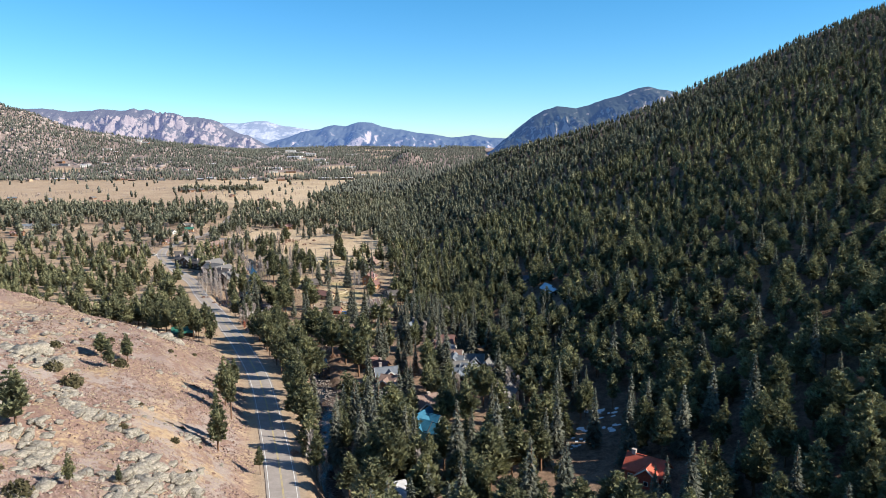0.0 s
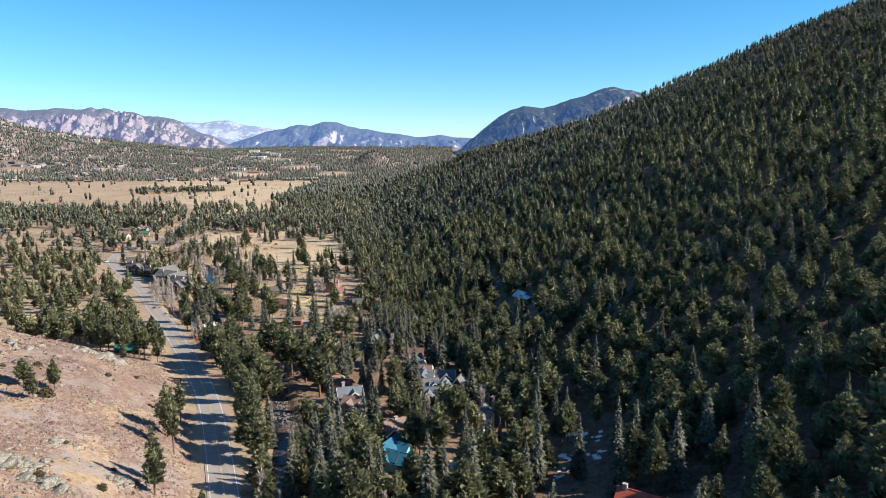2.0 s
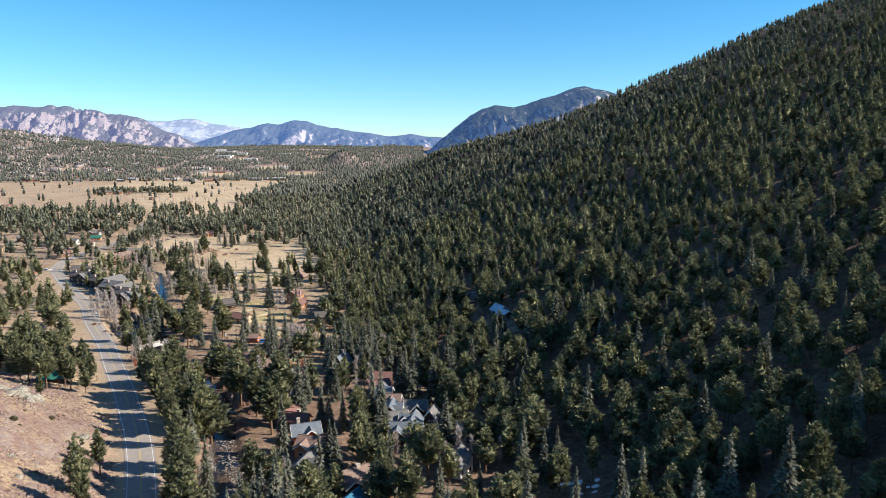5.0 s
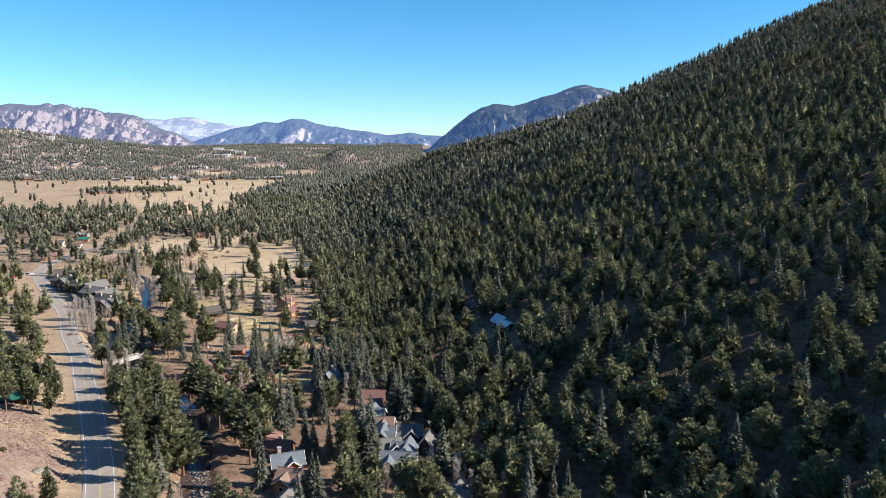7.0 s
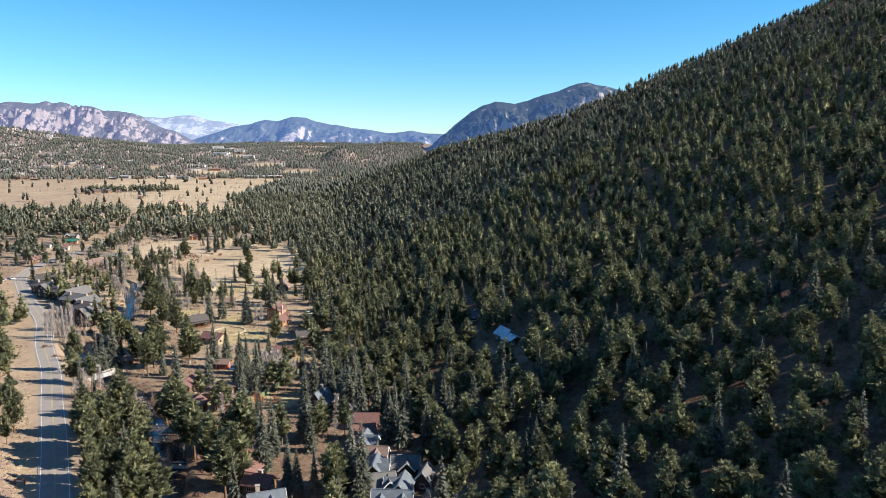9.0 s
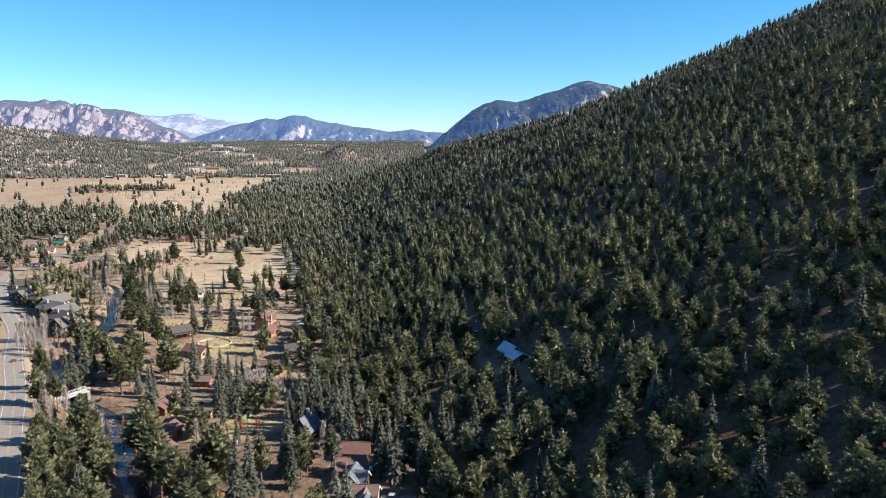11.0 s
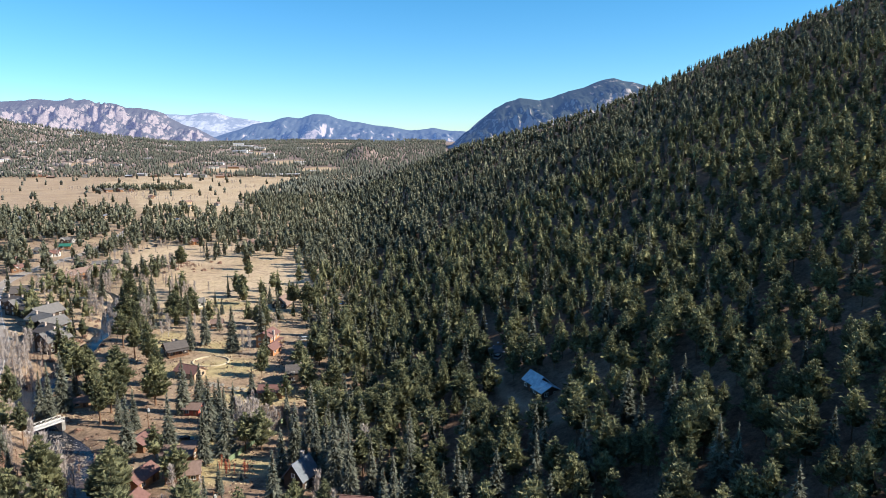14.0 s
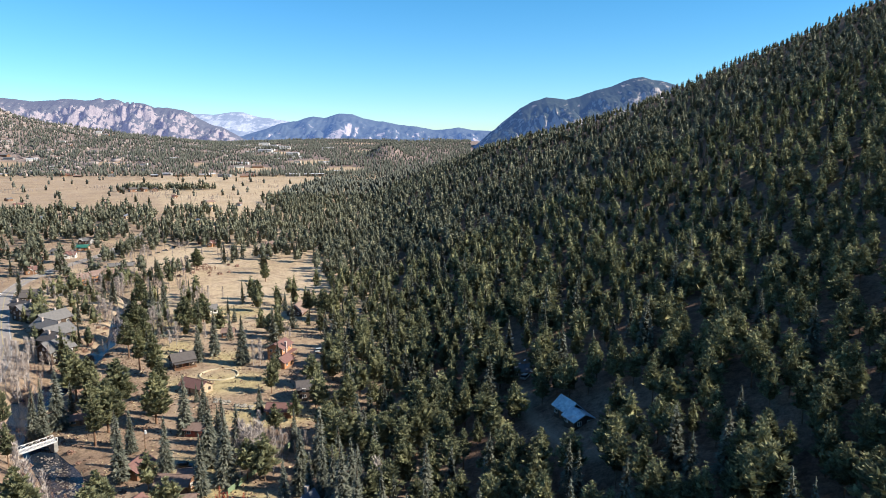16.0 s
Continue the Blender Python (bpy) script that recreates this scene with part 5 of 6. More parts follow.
def footbridge(x0, y0, x1, y1):
    root = tagged(new("footbridge"), "white-railed footbridge across the river", "bridge")
    L, a = math.hypot(x1 - x0, y1 - y0), math.degrees(math.atan2(y1 - y0, x1 - x0))
    root.matrix_basis = pose(x0, y0, float(floor_z((y0 + y1) / 2)) - 2.2, 0, 0, a)
    box_part("deck", (0, L, -1.3, 1.3, -0.25, 0), METAL, root)
    for s in (-1.3, 1.3):
        box_part("top_rail", (0, L, s - 0.05, s + 0.05, 1.3, 1.42), TRIM, root)
        box_part("bottom_rail", (0, L, s - 0.05, s + 0.05, 0.05, 0.17), TRIM, root)
        n = int(L / 2)
        for k in range(n + 1):
            px = k * L / n
            box_part("post", (px - 0.06, px + 0.06, s - 0.06, s + 0.06, 0.0, 1.3), TRIM, root)
            if k < n:
                box_part("brace", (0, math.hypot(L / n, 1.1), s - 0.04, s + 0.04, -0.05, 0.05), TRIM, root, "", pose(px, 0, 0.15, 0, -math.degrees(math.atan2(1.1, L / n)), 0))
    for px in (0.6, L - 0.6):
        box_part("abutment", (px - 0.6, px + 0.6, -1.4, 1.4, -4.0, -0.27), CONCRETE, root)


footbridge(-112.5, 360.2, -100.3, 376.8)
CLEAR.extend([(-104, 366, 7), (-128, 410, 10), (-124, 398, 9), (-133, 424, 8)])


def board_fence(x0, y0, x1, y1, mat, label, h=1.7):
    root = tagged(new("fence"), label, "fence")
    L, a = math.hypot(x1 - x0, y1 - y0), math.degrees(math.atan2(y1 - y0, x1 - x0))
    n = int(L / 2.4)
    root.matrix_basis = pose(x0, y0, land(x0, y0), 0, 0, a)
    for k in range(n):
        ux, uy = x0 + (x1 - x0) * (k + 0.5) / n, y0 + (y1 - y0) * (k + 0.5) / n
        dz = land(ux, uy) - land(x0, y0)
        box_part("panel", (k * L / n + 0.06, (k + 1) * L / n - 0.06, -0.03, 0.03, dz + 0.05, dz + h), mat, root)
        box_part("post", (k * L / n - 0.06, k * L / n + 0.05, -0.07, 0.07, dz - 0.4, dz + h + 0.1), mat, root)


GREEN_PAINT = paint("faded_green_paint", (0.13, 0.18, 0.105), (0.19, 0.25, 0.15))
board_fence(-38.0, 344.0, -26.6, 380.5, GREEN_PAINT, "faded green board fence across the lawn")


def utility_pole(x, y, h):
    root = tagged(new("utility_pole"), "wooden utility pole with a white transformer", "pole")
    root.matrix_basis = pose(x, y, land(x, y))
    v, f = tube([(0, 0, -0.5), (0, 0, h)], [0.16, 0.11], 8)
    ob = new("pole", raw_mesh("pole", v, f, BARK))
    ob.parent = root
    box_part("crossarm", (-1.1, 1.1, -0.06, 0.06, h - 0.7, h - 0.55), WALLS["brown"], root)
    box_part("transformer", (0.15, 0.6, -0.25, 0.25, h - 2.2, h - 1.2), TRIM, root)


def road_sign(x, y, turn):
    root = tagged(new("road_sign"), "brown wooden sign on two posts beside the road", "sign")
    root.matrix_basis = pose(x, y, land(x, y), 0, 0, turn)
    box_part("panel", (-1.3, 1.3, -0.06, 0.06, 0.7, 1.7), WALLS["brown"], root)
    for px in (-1.0, 1.0):
        box_part("post", (px - 0.08, px + 0.08, 0.07, 0.2, -0.4, 1.8), WALLS["dark"], root)
    for k in range(2):
        box_part("lettering", (-0.9, 0.9, -0.075, -0.06, 0.95 + 0.32 * k, 1.08 + 0.32 * k), TRIM, root, "pale bar of lettering")


road_sign(-84.8, 268.6, 12)
utility_pole(-70, 370, 9.5)
utility_pole(-79.9, 299.3, 9.5)
utility_pole(-32.1, 306.8, 9.0)
CLEAR.append((-66, 357, 4))


def garden_ring(x, y, a, b):
    root = tagged(new("garden_ring"), "round garden bed edged with a low pale stone wall", "garden wall")
    root.matrix_basis = pose(x, y, land(x, y))
    n = 40
    me = None
    for k in range(n):
        if 9 < k < 12:
            continue
        t = 2 * math.pi * k / n
        bm = bmesh.new()
        px, py = a * math.cos(t), b * math.sin(t)
        box(bm, -0.55, 0.55, -0.25, 0.25, -0.3, 0.5, pose(px, py, land(x + px, y + py) - land(x, y), 0, 0, math.degrees(math.atan2(b * math.cos(t), -a * math.sin(t)))))
        part("stone", bm, BRICK_PALE, root)


BRICK_PALE = paint("pale_wall_stone", (0.48, 0.40, 0.27), (0.60, 0.52, 0.38), 2)
garden_ring(-69.5, 443, 7.5, 6)

CAR_PAINT = {"black": paint("black_car_paint", (0.015, 0.015, 0.018), (0.03, 0.03, 0.035), 0.3, 0.25), "white": paint("white_car_paint", (0.68, 0.68, 0.68), (0.76, 0.76, 0.76), 0.3, 0.25),
             "silver": paint("silver_car_paint", (0.38, 0.39, 0.40), (0.48, 0.49, 0.50), 0.3, 0.3), "blue": paint("blue_car_paint", (0.03, 0.10, 0.30), (0.05, 0.14, 0.38), 0.3, 0.25), "red": paint("red_car_paint", (0.35, 0.03, 0.025), (0.45, 0.05, 0.04), 0.3, 0.25)}
TYRE = paint("tyre_rubber", (0.02, 0.02, 0.02), (0.035, 0.035, 0.035))


def extrude_profile(points, half, inset=0.0):
    bm = bmesh.new()
    va = [bm.verts.new((x, -half + inset * (z > 1.0), z)) for x, z in points]
    vb = [bm.verts.new((x, half - inset * (z > 1.0), z)) for x, z in points]
    n = len(points)
    for k in range(n):
        bm.faces.new((va[k], va[(k + 1) % n], vb[(k + 1) % n], vb[k]))
    bm.faces.new(va[::-1])
    bm.faces.new(vb)
    bmesh.ops.recalc_face_normals(bm, faces=bm.faces)
    return bm


def car(x, y, turn, colour, text):
    root = tagged(new("car"), text, "car")
    z = land(x, y) + (0.14 if abs(float(road_dist(np.array(x), np.array(y)))) < 4 else 0.0)
    root.matrix_basis = pose(x, y, z, 0, 0, turn)
    part("body", extrude_profile([(-2.3, 0.35), (2.3, 0.35), (2.35, 0.8), (1.3, 0.98), (-2.2, 1.0), (-2.35, 0.7)], 0.9), CAR_PAINT[colour], root)
    part("cabin", extrude_profile([(-2.1, 0.99), (1.25, 0.99), (0.6, 1.62), (-1.9, 1.68)], 0.85, 0.12), GLASS, root, "dark glazed cabin")
    box_part("car_roof", (-1.85, 0.55, -0.72, 0.72, 1.66, 1.74), CAR_PAINT[colour], root)
    for wx in (-1.45, 1.45):
        for wy in (-0.85, 0.85):
            v, f = tube([(0, 0, -0.11), (0, 0, 0.11)], [0.34, 0.34], 12)
            me = raw_mesh("wheel", np.stack([v[:, 0] + wx, v[:, 2] + wy, v[:, 1] + 0.34], 1), f, TYRE)
            new("wheel", me).parent = root
    CLEAR.append((x, y, 3.5))


car(-55.6, 361.8, 10, "black", "black estate car parked on the lawn track")
car(47, 436, 100, "white", "white pickup parked in the woods")
car(47.5, 394, 60, "silver", "silver car parked by the wooded house")
car(-33, 470, 20, "silver", "silver car parked under pines")
car(-22, 540, 30, "blue", "blue car parked at the forest edge")
car(-55.1, 385.3, 15, "blue", "blue car parked between cabins")
car(-246.6, 579.7, 60, "silver", "silver car in the lodge's parking place")
car(-244.1, 585.7, 60, "white", "white car in the lodge's parking place")
car(-249.6, 573.7, 60, "red", "red car in the lodge's parking place")
car(3.9, 300.4, 10, "white", "white car beside the grey cottages")
car(11.2, 283.6, 80, "silver", "silver car beside the grey cottages")


# ---------------------------------------------------------------- pool, snow, rocks, shrubs
def flat_patch(name, x, y, a, b, mat, label, category, lift=0.12, seed=0, kind=""):
    """An irregular sheet lying on the ground, a few centimetres thick."""
    n, rings = 28, 4
    vs, fs = [(x, y, land(x, y) + lift)], []
    for r in range(1, rings + 1):
        for k in range(n):
            t = 2 * math.pi * k / n
            w = r / rings * (1 + 0.35 * noise.noise((math.cos(t) * 1.7 + seed, math.sin(t) * 1.7, seed)))
            px, py = x + a * w * math.cos(t), y + b * w * math.sin(t)
            vs.append((px, py, land(px, py) + (lift if r < rings else -0.1)))
    for k in range(n):
        fs.append((0, 1 + k, 1 + (k + 1) % n))
        for r in range(rings - 1):
            p, q = 1 + r * n + k, 1 + r * n + (k + 1) % n
            fs += [(p, p + n, q + n), (p, q + n, q)]
    return tagged(new(name, raw_mesh(name, vs, fs, mat)), label, category, kind=kind)


for k, (sx, sy, sa, sb) in enumerate(((47, 214, 4.5, 3), (53, 209, 3, 2), (43, 203, 4, 3), (50, 200, 3, 2), (40, 196, 3, 2.2), (49, 406, 2.6, 1.8), (57, 404, 2.8, 1.3), (38, 192, 2.2, 1.6))):
    for m in range(5):
        flat_patch("snow_patch", sx + rng.normal(0, sa * 0.6), sy + rng.normal(0, sb * 0.6), sa * rng.uniform(0.15, 0.42), sb * rng.uniform(0.2, 0.5), SNOW, "broken patch of old snow in the pines' shade", "snow", 0.1, k * 7 + m)
    CLEAR.append((sx, sy, max(sa, sb) * 0.6 + 0.5))


def pool(x, y, a, b, turn):
    root = tagged(new("swimming_pool"), "turquoise swimming pool with a pale rim", "pool")
    root.matrix_basis = pose(x, y, land(x, y) + 0.2, 0, 0, turn)
    blue = paint("turquoise_pool_water", (0.05, 0.42, 0.58), (0.08, 0.52, 0.68), 0.4, 0.15)
    box_part("pool_water", (-a, a, -b, b, -0.6, 0.06), blue, root)
    for d in ((-a - 0.8, a + 0.8, -b - 0.8, -b), (-a - 0.8, a + 0.8, b, b + 0.8), (-a - 0.8, -a, -b, b), (a, a + 0.8, -b, b)):
        box_part("rim", (*d, -0.6, 0.16), BRICK_PALE, root)


pool(3.7, 194.4, 7, 3.4, 20)
pool(14.1, 203.3, 3, 2.4, 0)
CLEAR.extend([(60, 165, 7), (67, 164, 6), (-10, 158, 5), (-5, 162, 4), (49.2, 159.2, 5.5), (47.2, 152.5, 5.0), (45.1, 145.8, 4.0), (3.5, 194, 9), (13.8, 203, 6), (21, 212, 10), (11, 210, 6), (0, 291, 8), (30, 219, 8), (-17, 320, 6), (-20, 311, 5), (-12, 316, 5), (-12, 306, 4), (-70, 440, 15), (51, 346, 8), (48, 355, 7), (51, 338, 5), (64, 355, 7), (72, 353, 5), (46, 430, 5), (45, 424, 5), (47, 412, 5), (4, 268, 9), (9, 256, 9), (7, 246, 7), (4, 282, 8), (14, 244, 6), (9, 238, 6), (17, 262, 7), (16, 250, 6), (-8, 280, 5), (-10, 290, 5), (-22, 268, 8), (-26, 258, 7), (-14, 228, 6), (-6, 207, 6)])


def boulder_mesh(seed):
    """A broken granite block: a rough box with its corners and edges knocked off by flat breaks."""
    g = np.random.default_rng(seed)
    q = np.array([(a, b, c) for a in (-1, 1) for b in (-1, 1) for c in (-1, 1)], float)
    q = np.concatenate([q * g.uniform(0.72, 1.0, (8, 3)), g.uniform(-1, 1, (7, 3)) * np.array([1.05, 1.05, 1.0])])
    q[:, 0] += q[:, 2] * g.uniform(-0.3, 0.3)
    q *= np.array([1.0, g.uniform(0.7, 1.0), g.uniform(0.55, 0.8)])
    return raw_mesh("boulder", q, hull(q), ROCK)


BOULDERS = [boulder_mesh(s) for s in range(24)]


def boulders():
    g = np.random.default_rng(31)
    x, y = g.uniform(-190, -48, 5200), g.uniform(90, 300, 5200)
    s = spur_z(x, y)
    lump = fbm(x / 24.0 + 5, y / 24.0, 3) + 0.012 * (-x - 70) - 0.006 * (y - 150)
    rim = np.exp(-(((x + 112) / 12) ** 2 + ((y - 262) / 10) ** 2))
    ok = (s > 2.2) & (g.uniform(0, 1, len(x)) < np.clip(0.04 + 0.9 * smooth(lump, -0.05, 0.55) + rim, 0, 1) * 0.5) & (x > -0.66 * y - 10)
    x, y, k = x[ok], y[ok], 0
    order = np.argsort(y)
    for a, b in zip(x[order], y[order]):
        r = 0.35 + 1.9 * g.beta(1.2, 4.0)
        if k < 290:
            ob = tagged(new("boulder", BOULDERS[g.integers(0, 24)]), "pale lichened granite boulder on the dry slope", "rock", "boulders on the rocky slope")
            ob.matrix_basis = pose(a, b, land(a, b) + 0.05 * r, g.uniform(-25, 25), g.uniform(-25, 25), g.uniform(0, 360)) @ Matrix.Diagonal((r * g.uniform(0.9, 1.7), r, r * g.uniform(0.6, 1.0), 1))
        k += 1


boulders()


def far_crags():
    """Granite knobs breaking through the wooded slopes across the valley."""
    g = np.random.default_rng(91)
    y = g.uniform(1950, 3300, 2600)
    x = -y * g.uniform(0.22, 0.68, 2600)
    ok = (fbm(x / 120.0 + 9, y / 120.0, 3) + 0.5 * smooth(-x / y, 0.28, 0.45) > 0.42)
    x, y = x[ok], y[ok]
    vs, fs, n = [], [], 0
    for a, b in zip(x, y):
        q = g.uniform(-1, 1, (14, 3))
        q = np.sign(q) * np.abs(q) ** 0.5 * np.array([1.2, 1.0, 0.75]) * (4 + 9 * g.beta(1.3, 3.0))
        f = hull(q)
        vs.append(q + np.array([a, b, land(a, b) + 0.5]))
        fs.append(f + n)
        n += len(q)
    tagged(new("granite_crags", raw_mesh("granite_crags", np.concatenate(vs), np.concatenate(fs), FAR_ROCK)), "pinkish granite knobs among far trees", "rocks", kind="stuff")


FAR_ROCK = plain("pink_granite", (0.20, 0.165, 0.155), (0.40, 0.335, 0.31), 0.12, 0.9)
far_crags()


def outcrop(x, y, count, spread, size):
    """A ledge of weathered granite: jointed blocks stepping up to a low crown."""
    g = np.random.default_rng(int(abs(x * 7 + y * 3)))
    root = tagged(new("rock_outcrop"), "weathered pale granite ledge breaking out of the slope", "rock", "granite ledges")
    root.matrix_basis = pose(x, y, land(x, y))
    strike = g.uniform(-35, 10)
    for k in range(count):
        u, w = g.normal(0, 1, 2)
        px, py = x + spread * u, y + 0.7 * spread * w
        high = size * 0.55 * math.exp(-(u * u + w * w) * 0.6)
        r = size * (g.uniform(0.75, 1.25) if k < count * 0.3 else g.uniform(0.22, 0.6))
        ob = new("block", BOULDERS[g.integers(0, 24)])
        ob.parent = root
        ob.matrix_basis = pose(px - x, py - y, land(px, py) - land(x, y) + high - 0.15 * r, g.normal(8, 9), g.normal(0, 12), strike + g.normal(0, 14) + 90 * g.integers(0, 2)) @ Matrix.Diagonal((r * g.uniform(0.9, 1.7), r, r * g.uniform(0.5, 0.9), 1))


for ox, oy, on, osp, osz in ((-118, 195, 16, 4, 2.4), (-112, 188, 10, 3, 1.8), (-84, 158, 14, 3.5, 1.7), (-78, 160, 10, 2.5, 1.3), (-73, 155, 10, 2.2, 1.4), (-86, 137, 16, 3.5, 1.6), (-80, 131, 10, 2.5, 1.3), (-65, 143, 16, 3.0, 1.7), (-57, 141, 14, 2.6, 1.7),
                             (-64, 133, 14, 3.0, 1.8), (-111, 263, 12, 4, 1.8), (-105, 262, 8, 3, 1.5), (-83, 180, 6, 2, 0.9), (-88, 145, 8, 2.5, 1.2), (-66, 170, 5, 1.6, 1.0), (-95, 165, 8, 3, 1.2), (-104, 152, 12, 4, 1.8), (-60, 126, 12, 3, 1.6), (-97, 172, 6, 2, 1.2)):
    outcrop(ox, oy, int(on * 2.6), osp * 1.05, osz * 0.9)


def fallen_log(x, y, turn, long, r):
    """A weathered dead stem with broken limbs, lying on the slope."""
    a = radians(turn)
    ends = [(x + s * math.cos(a) * long / 2, y + s * math.sin(a) * long / 2) for s in (-1, 1)]
    root = tagged(new("fallen_log"), "silver-grey dead log with broken limbs on the rocky slope", "log")
    z0, z1 = (land(*e) + r for e in ends)
    root.matrix_basis = pose(*ends[0], z0, 0, -math.degrees(math.atan2(z1 - z0, long)), turn)

    def limb(name, start, end, r0, r1, parent):
        q = (Vector(end) - Vector(start)).to_track_quat("Z", "Y").to_matrix().to_4x4()
        d = (Vector(end) - Vector(start)).length
        v, f = tube([(0, 0, 0), (0, 0, d * 0.5), (0, 0, d)], [r0, (r0 + r1) / 2, r1], 7)
        ob = new(name, raw_mesh(name, v, f, SAPLING))
        ob.parent = parent
        ob.matrix_basis = Matrix.Translation(start) @ q
    limb("stem", (0, 0, 0), (long, 0, 0), r, r * 0.35, root)
    for k in range(7):
        u = long * (0.3 + 0.1 * k)
        limb("broken_limb", (u, 0, 0.02), (u + 0.7, (-1) ** k * (1.5 - 0.12 * k), 0.5), r * 0.3, r * 0.08, root)


fallen_log(-92, 136, 55, 11, 0.3)
fallen_log(-70, 128, 20, 6, 0.2)


def tufts(name, label, count, size, mat, seed, wet):
    """Grass and dwarf scrub of the dry slope, too many to count."""
    g = np.random.default_rng(seed)
    x, y = g.uniform(-190, -42, count), g.uniform(100, 330, count)
    s = spur_z(x, y)
    ok = (s > 0.8) & (x > -0.68 * y - 8) & (fbm(x / 9.0 + seed, y / 9.0, 3) > wet)
    x, y = x[ok], y[ok]
    n = len(x)
    z = ground_z(x, y)
    c = np.repeat(np.stack([x, y, z], 1), 3, axis=0) + g.normal(0, 1, (3 * n, 3)) * np.array([size * 0.5, size * 0.5, 0.05]) + np.array([0, 0, size * 0.25])
    v, f = tri_cards(c, np.tile([[0.2, -0.5, 0.8]], (3 * n, 1)), g.uniform(0.6, 1.3, 3 * n) * size, 0.6)
    return tagged(new(name, raw_mesh(name, v, f, mat)), label, "grass", kind="stuff")


TAN_GRASS = plain("dry_bunch_grass", (0.30, 0.235, 0.16), (0.42, 0.34, 0.24), 0.8, 0.9)
MAUVE_SCRUB = plain("dormant_mauve_scrub", (0.205, 0.14, 0.122), (0.34, 0.24, 0.205), 0.6, 0.9)
tufts("dry_grass", "tufts of dry tan bunch grass on the slope", 20000, 0.32, TAN_GRASS, 3, -0.15)
tufts("dwarf_scrub", "dormant mauve-brown dwarf scrub on the slope", 42000, 0.42, MAUVE_SCRUB, 4, -0.1)


def scatter(name, label, boxes, size, mat, seed, lift=0.25, tall=0.3, each=2, category="grass"):
    """Grass tussocks, twigs and litter over the valley floor, too many to count; boxes as x0, x1, y0, y1, count."""
    g = np.random.default_rng(seed)
    x = np.concatenate([g.uniform(a, b, n) for a, b, c, d, n in boxes])
    y = np.concatenate([g.uniform(c, d, n) for a, b, c, d, n in boxes])
    ok = (np.abs(road_dist(x, y)) > 6.5) & (np.abs(river_dist(x, y)) > river_half(y) + 1.5) & (fbm(x / 11.0 + seed, y / 11.0, 4) > -0.1)
    x, y = x[ok], y[ok]
    c = np.repeat(np.stack([x, y, ground_z(x, y) + size * lift], 1), each, axis=0) + g.normal(0, 1, (each * len(x), 3)) * np.array([size * 0.6, size * 0.6, 0.05])
    v, f = tri_cards(c, np.tile([[0.2, -0.4, 0.9 - tall]], (len(c), 1)), g.uniform(0.5, 1.5, len(c)) * size, 0.6)
    return tagged(new(name, raw_mesh(name, v, f, mat)), label, category, kind="stuff")


FLOOR_BOXES = [(-125, 0, 300, 470, 5200), (-230, -20, 470, 560, 2600), (-160, -100, 200, 420, 1500), (-420, -230, 480, 800, 3000)]
LITTER = plain("dead_twigs_and_litter", (0.10, 0.065, 0.045), (0.20, 0.13, 0.095), 0.8, 0.9)
PALE_GRASS = plain("pale_straw_grass", (0.40, 0.315, 0.19), (0.54, 0.44, 0.28), 0.8, 0.9)
scatter("forest_litter", "brown twigs, needles and low brush on the valley floor", FLOOR_BOXES, 0.55, LITTER, 61)
scatter("straw_grass", "pale straw-coloured grass tussocks on the valley floor", FLOOR_BOXES, 0.42, PALE_GRASS, 62)


def cobbles():
    """Rounded stones in and along the river bed."""
    g = np.random.default_rng(63)
    y = np.concatenate([g.uniform(228, 262, 240), g.uniform(336, 372, 240), g.uniform(170, 400, 70)])
    off = river_half(y) * (0.45 + 0.4 * g.normal(0, 1, len(y)))
    x = river_x(y) + off
    vs, fs, n = [], [], 0
    for a, b, d in zip(x, y, off):
        r = 0.25 + 0.75 * g.beta(1.0, 4.0)
        v, f = lump(np.array([a, b, 0.0]), r)
        base = max(land(a, b), float(water_level(np.array(b))) - 1.3)
        v[:, 2] = v[:, 2] * 0.8 + base + 0.08
        vs.append(v)
        fs.append(f + n)
        n += len(v)
    tagged(new("river_cobbles", raw_mesh("river_cobbles", np.concatenate(vs), np.concatenate(fs), COBBLE)), "brown and grey rounded cobbles in and beside the river", "rocks", kind="stuff")


cobbles()


def stone_heap(x, y, count, spread, label, mat=None):
    g = np.random.default_rng(int(abs(x * 3 + y)))
    root = tagged(new("stone_heap"), label, "rocks")
    root.matrix_basis = pose(x, y, land(x, y))
    for _ in range(count):
        px, py, r = g.normal(0, spread), g.normal(0, spread * 0.5), g.uniform(0.4, 0.9)
        ob = new("stone", BOULDERS[g.integers(0, 24)])
        ob.parent = root
        ob.matrix_basis = pose(px, py, land(x + px, y + py) - land(x, y) + 0.1, g.uniform(-20, 20), 0, g.uniform(0, 360)) @ Matrix.Diagonal((r * 1.3, r, r * 0.7, 1))


stone_heap(-50.7, 412.2, 16, 3.0, "row of pale landscaping boulders on the lawn")
stone_heap(-61.3, 416.2, 12, 2.5, "pale boulders among trees beside the barn")


def shrub_mesh(seed, cards, mat):
    g = np.random.default_rng(seed)
    d = g.normal(0, 1, (cards, 3))
    d /= np.linalg.norm(d, axis=1)[:, None]
    d[:, 2] = np.abs(d[:, 2])
    v, f = tri_cards(d * g.uniform(0.55, 1.0, (cards, 1)) * np.array([1, 1, 0.8]), d, g.uniform(0.13, 0.27, cards))
    return raw_mesh("shrub", v, f, mat)


SHRUBS = [shrub_mesh(s, 300, JUNIPER) for s in range(4)] + [shrub_mesh(s, 150, WILLOW) for s in range(4, 7)]


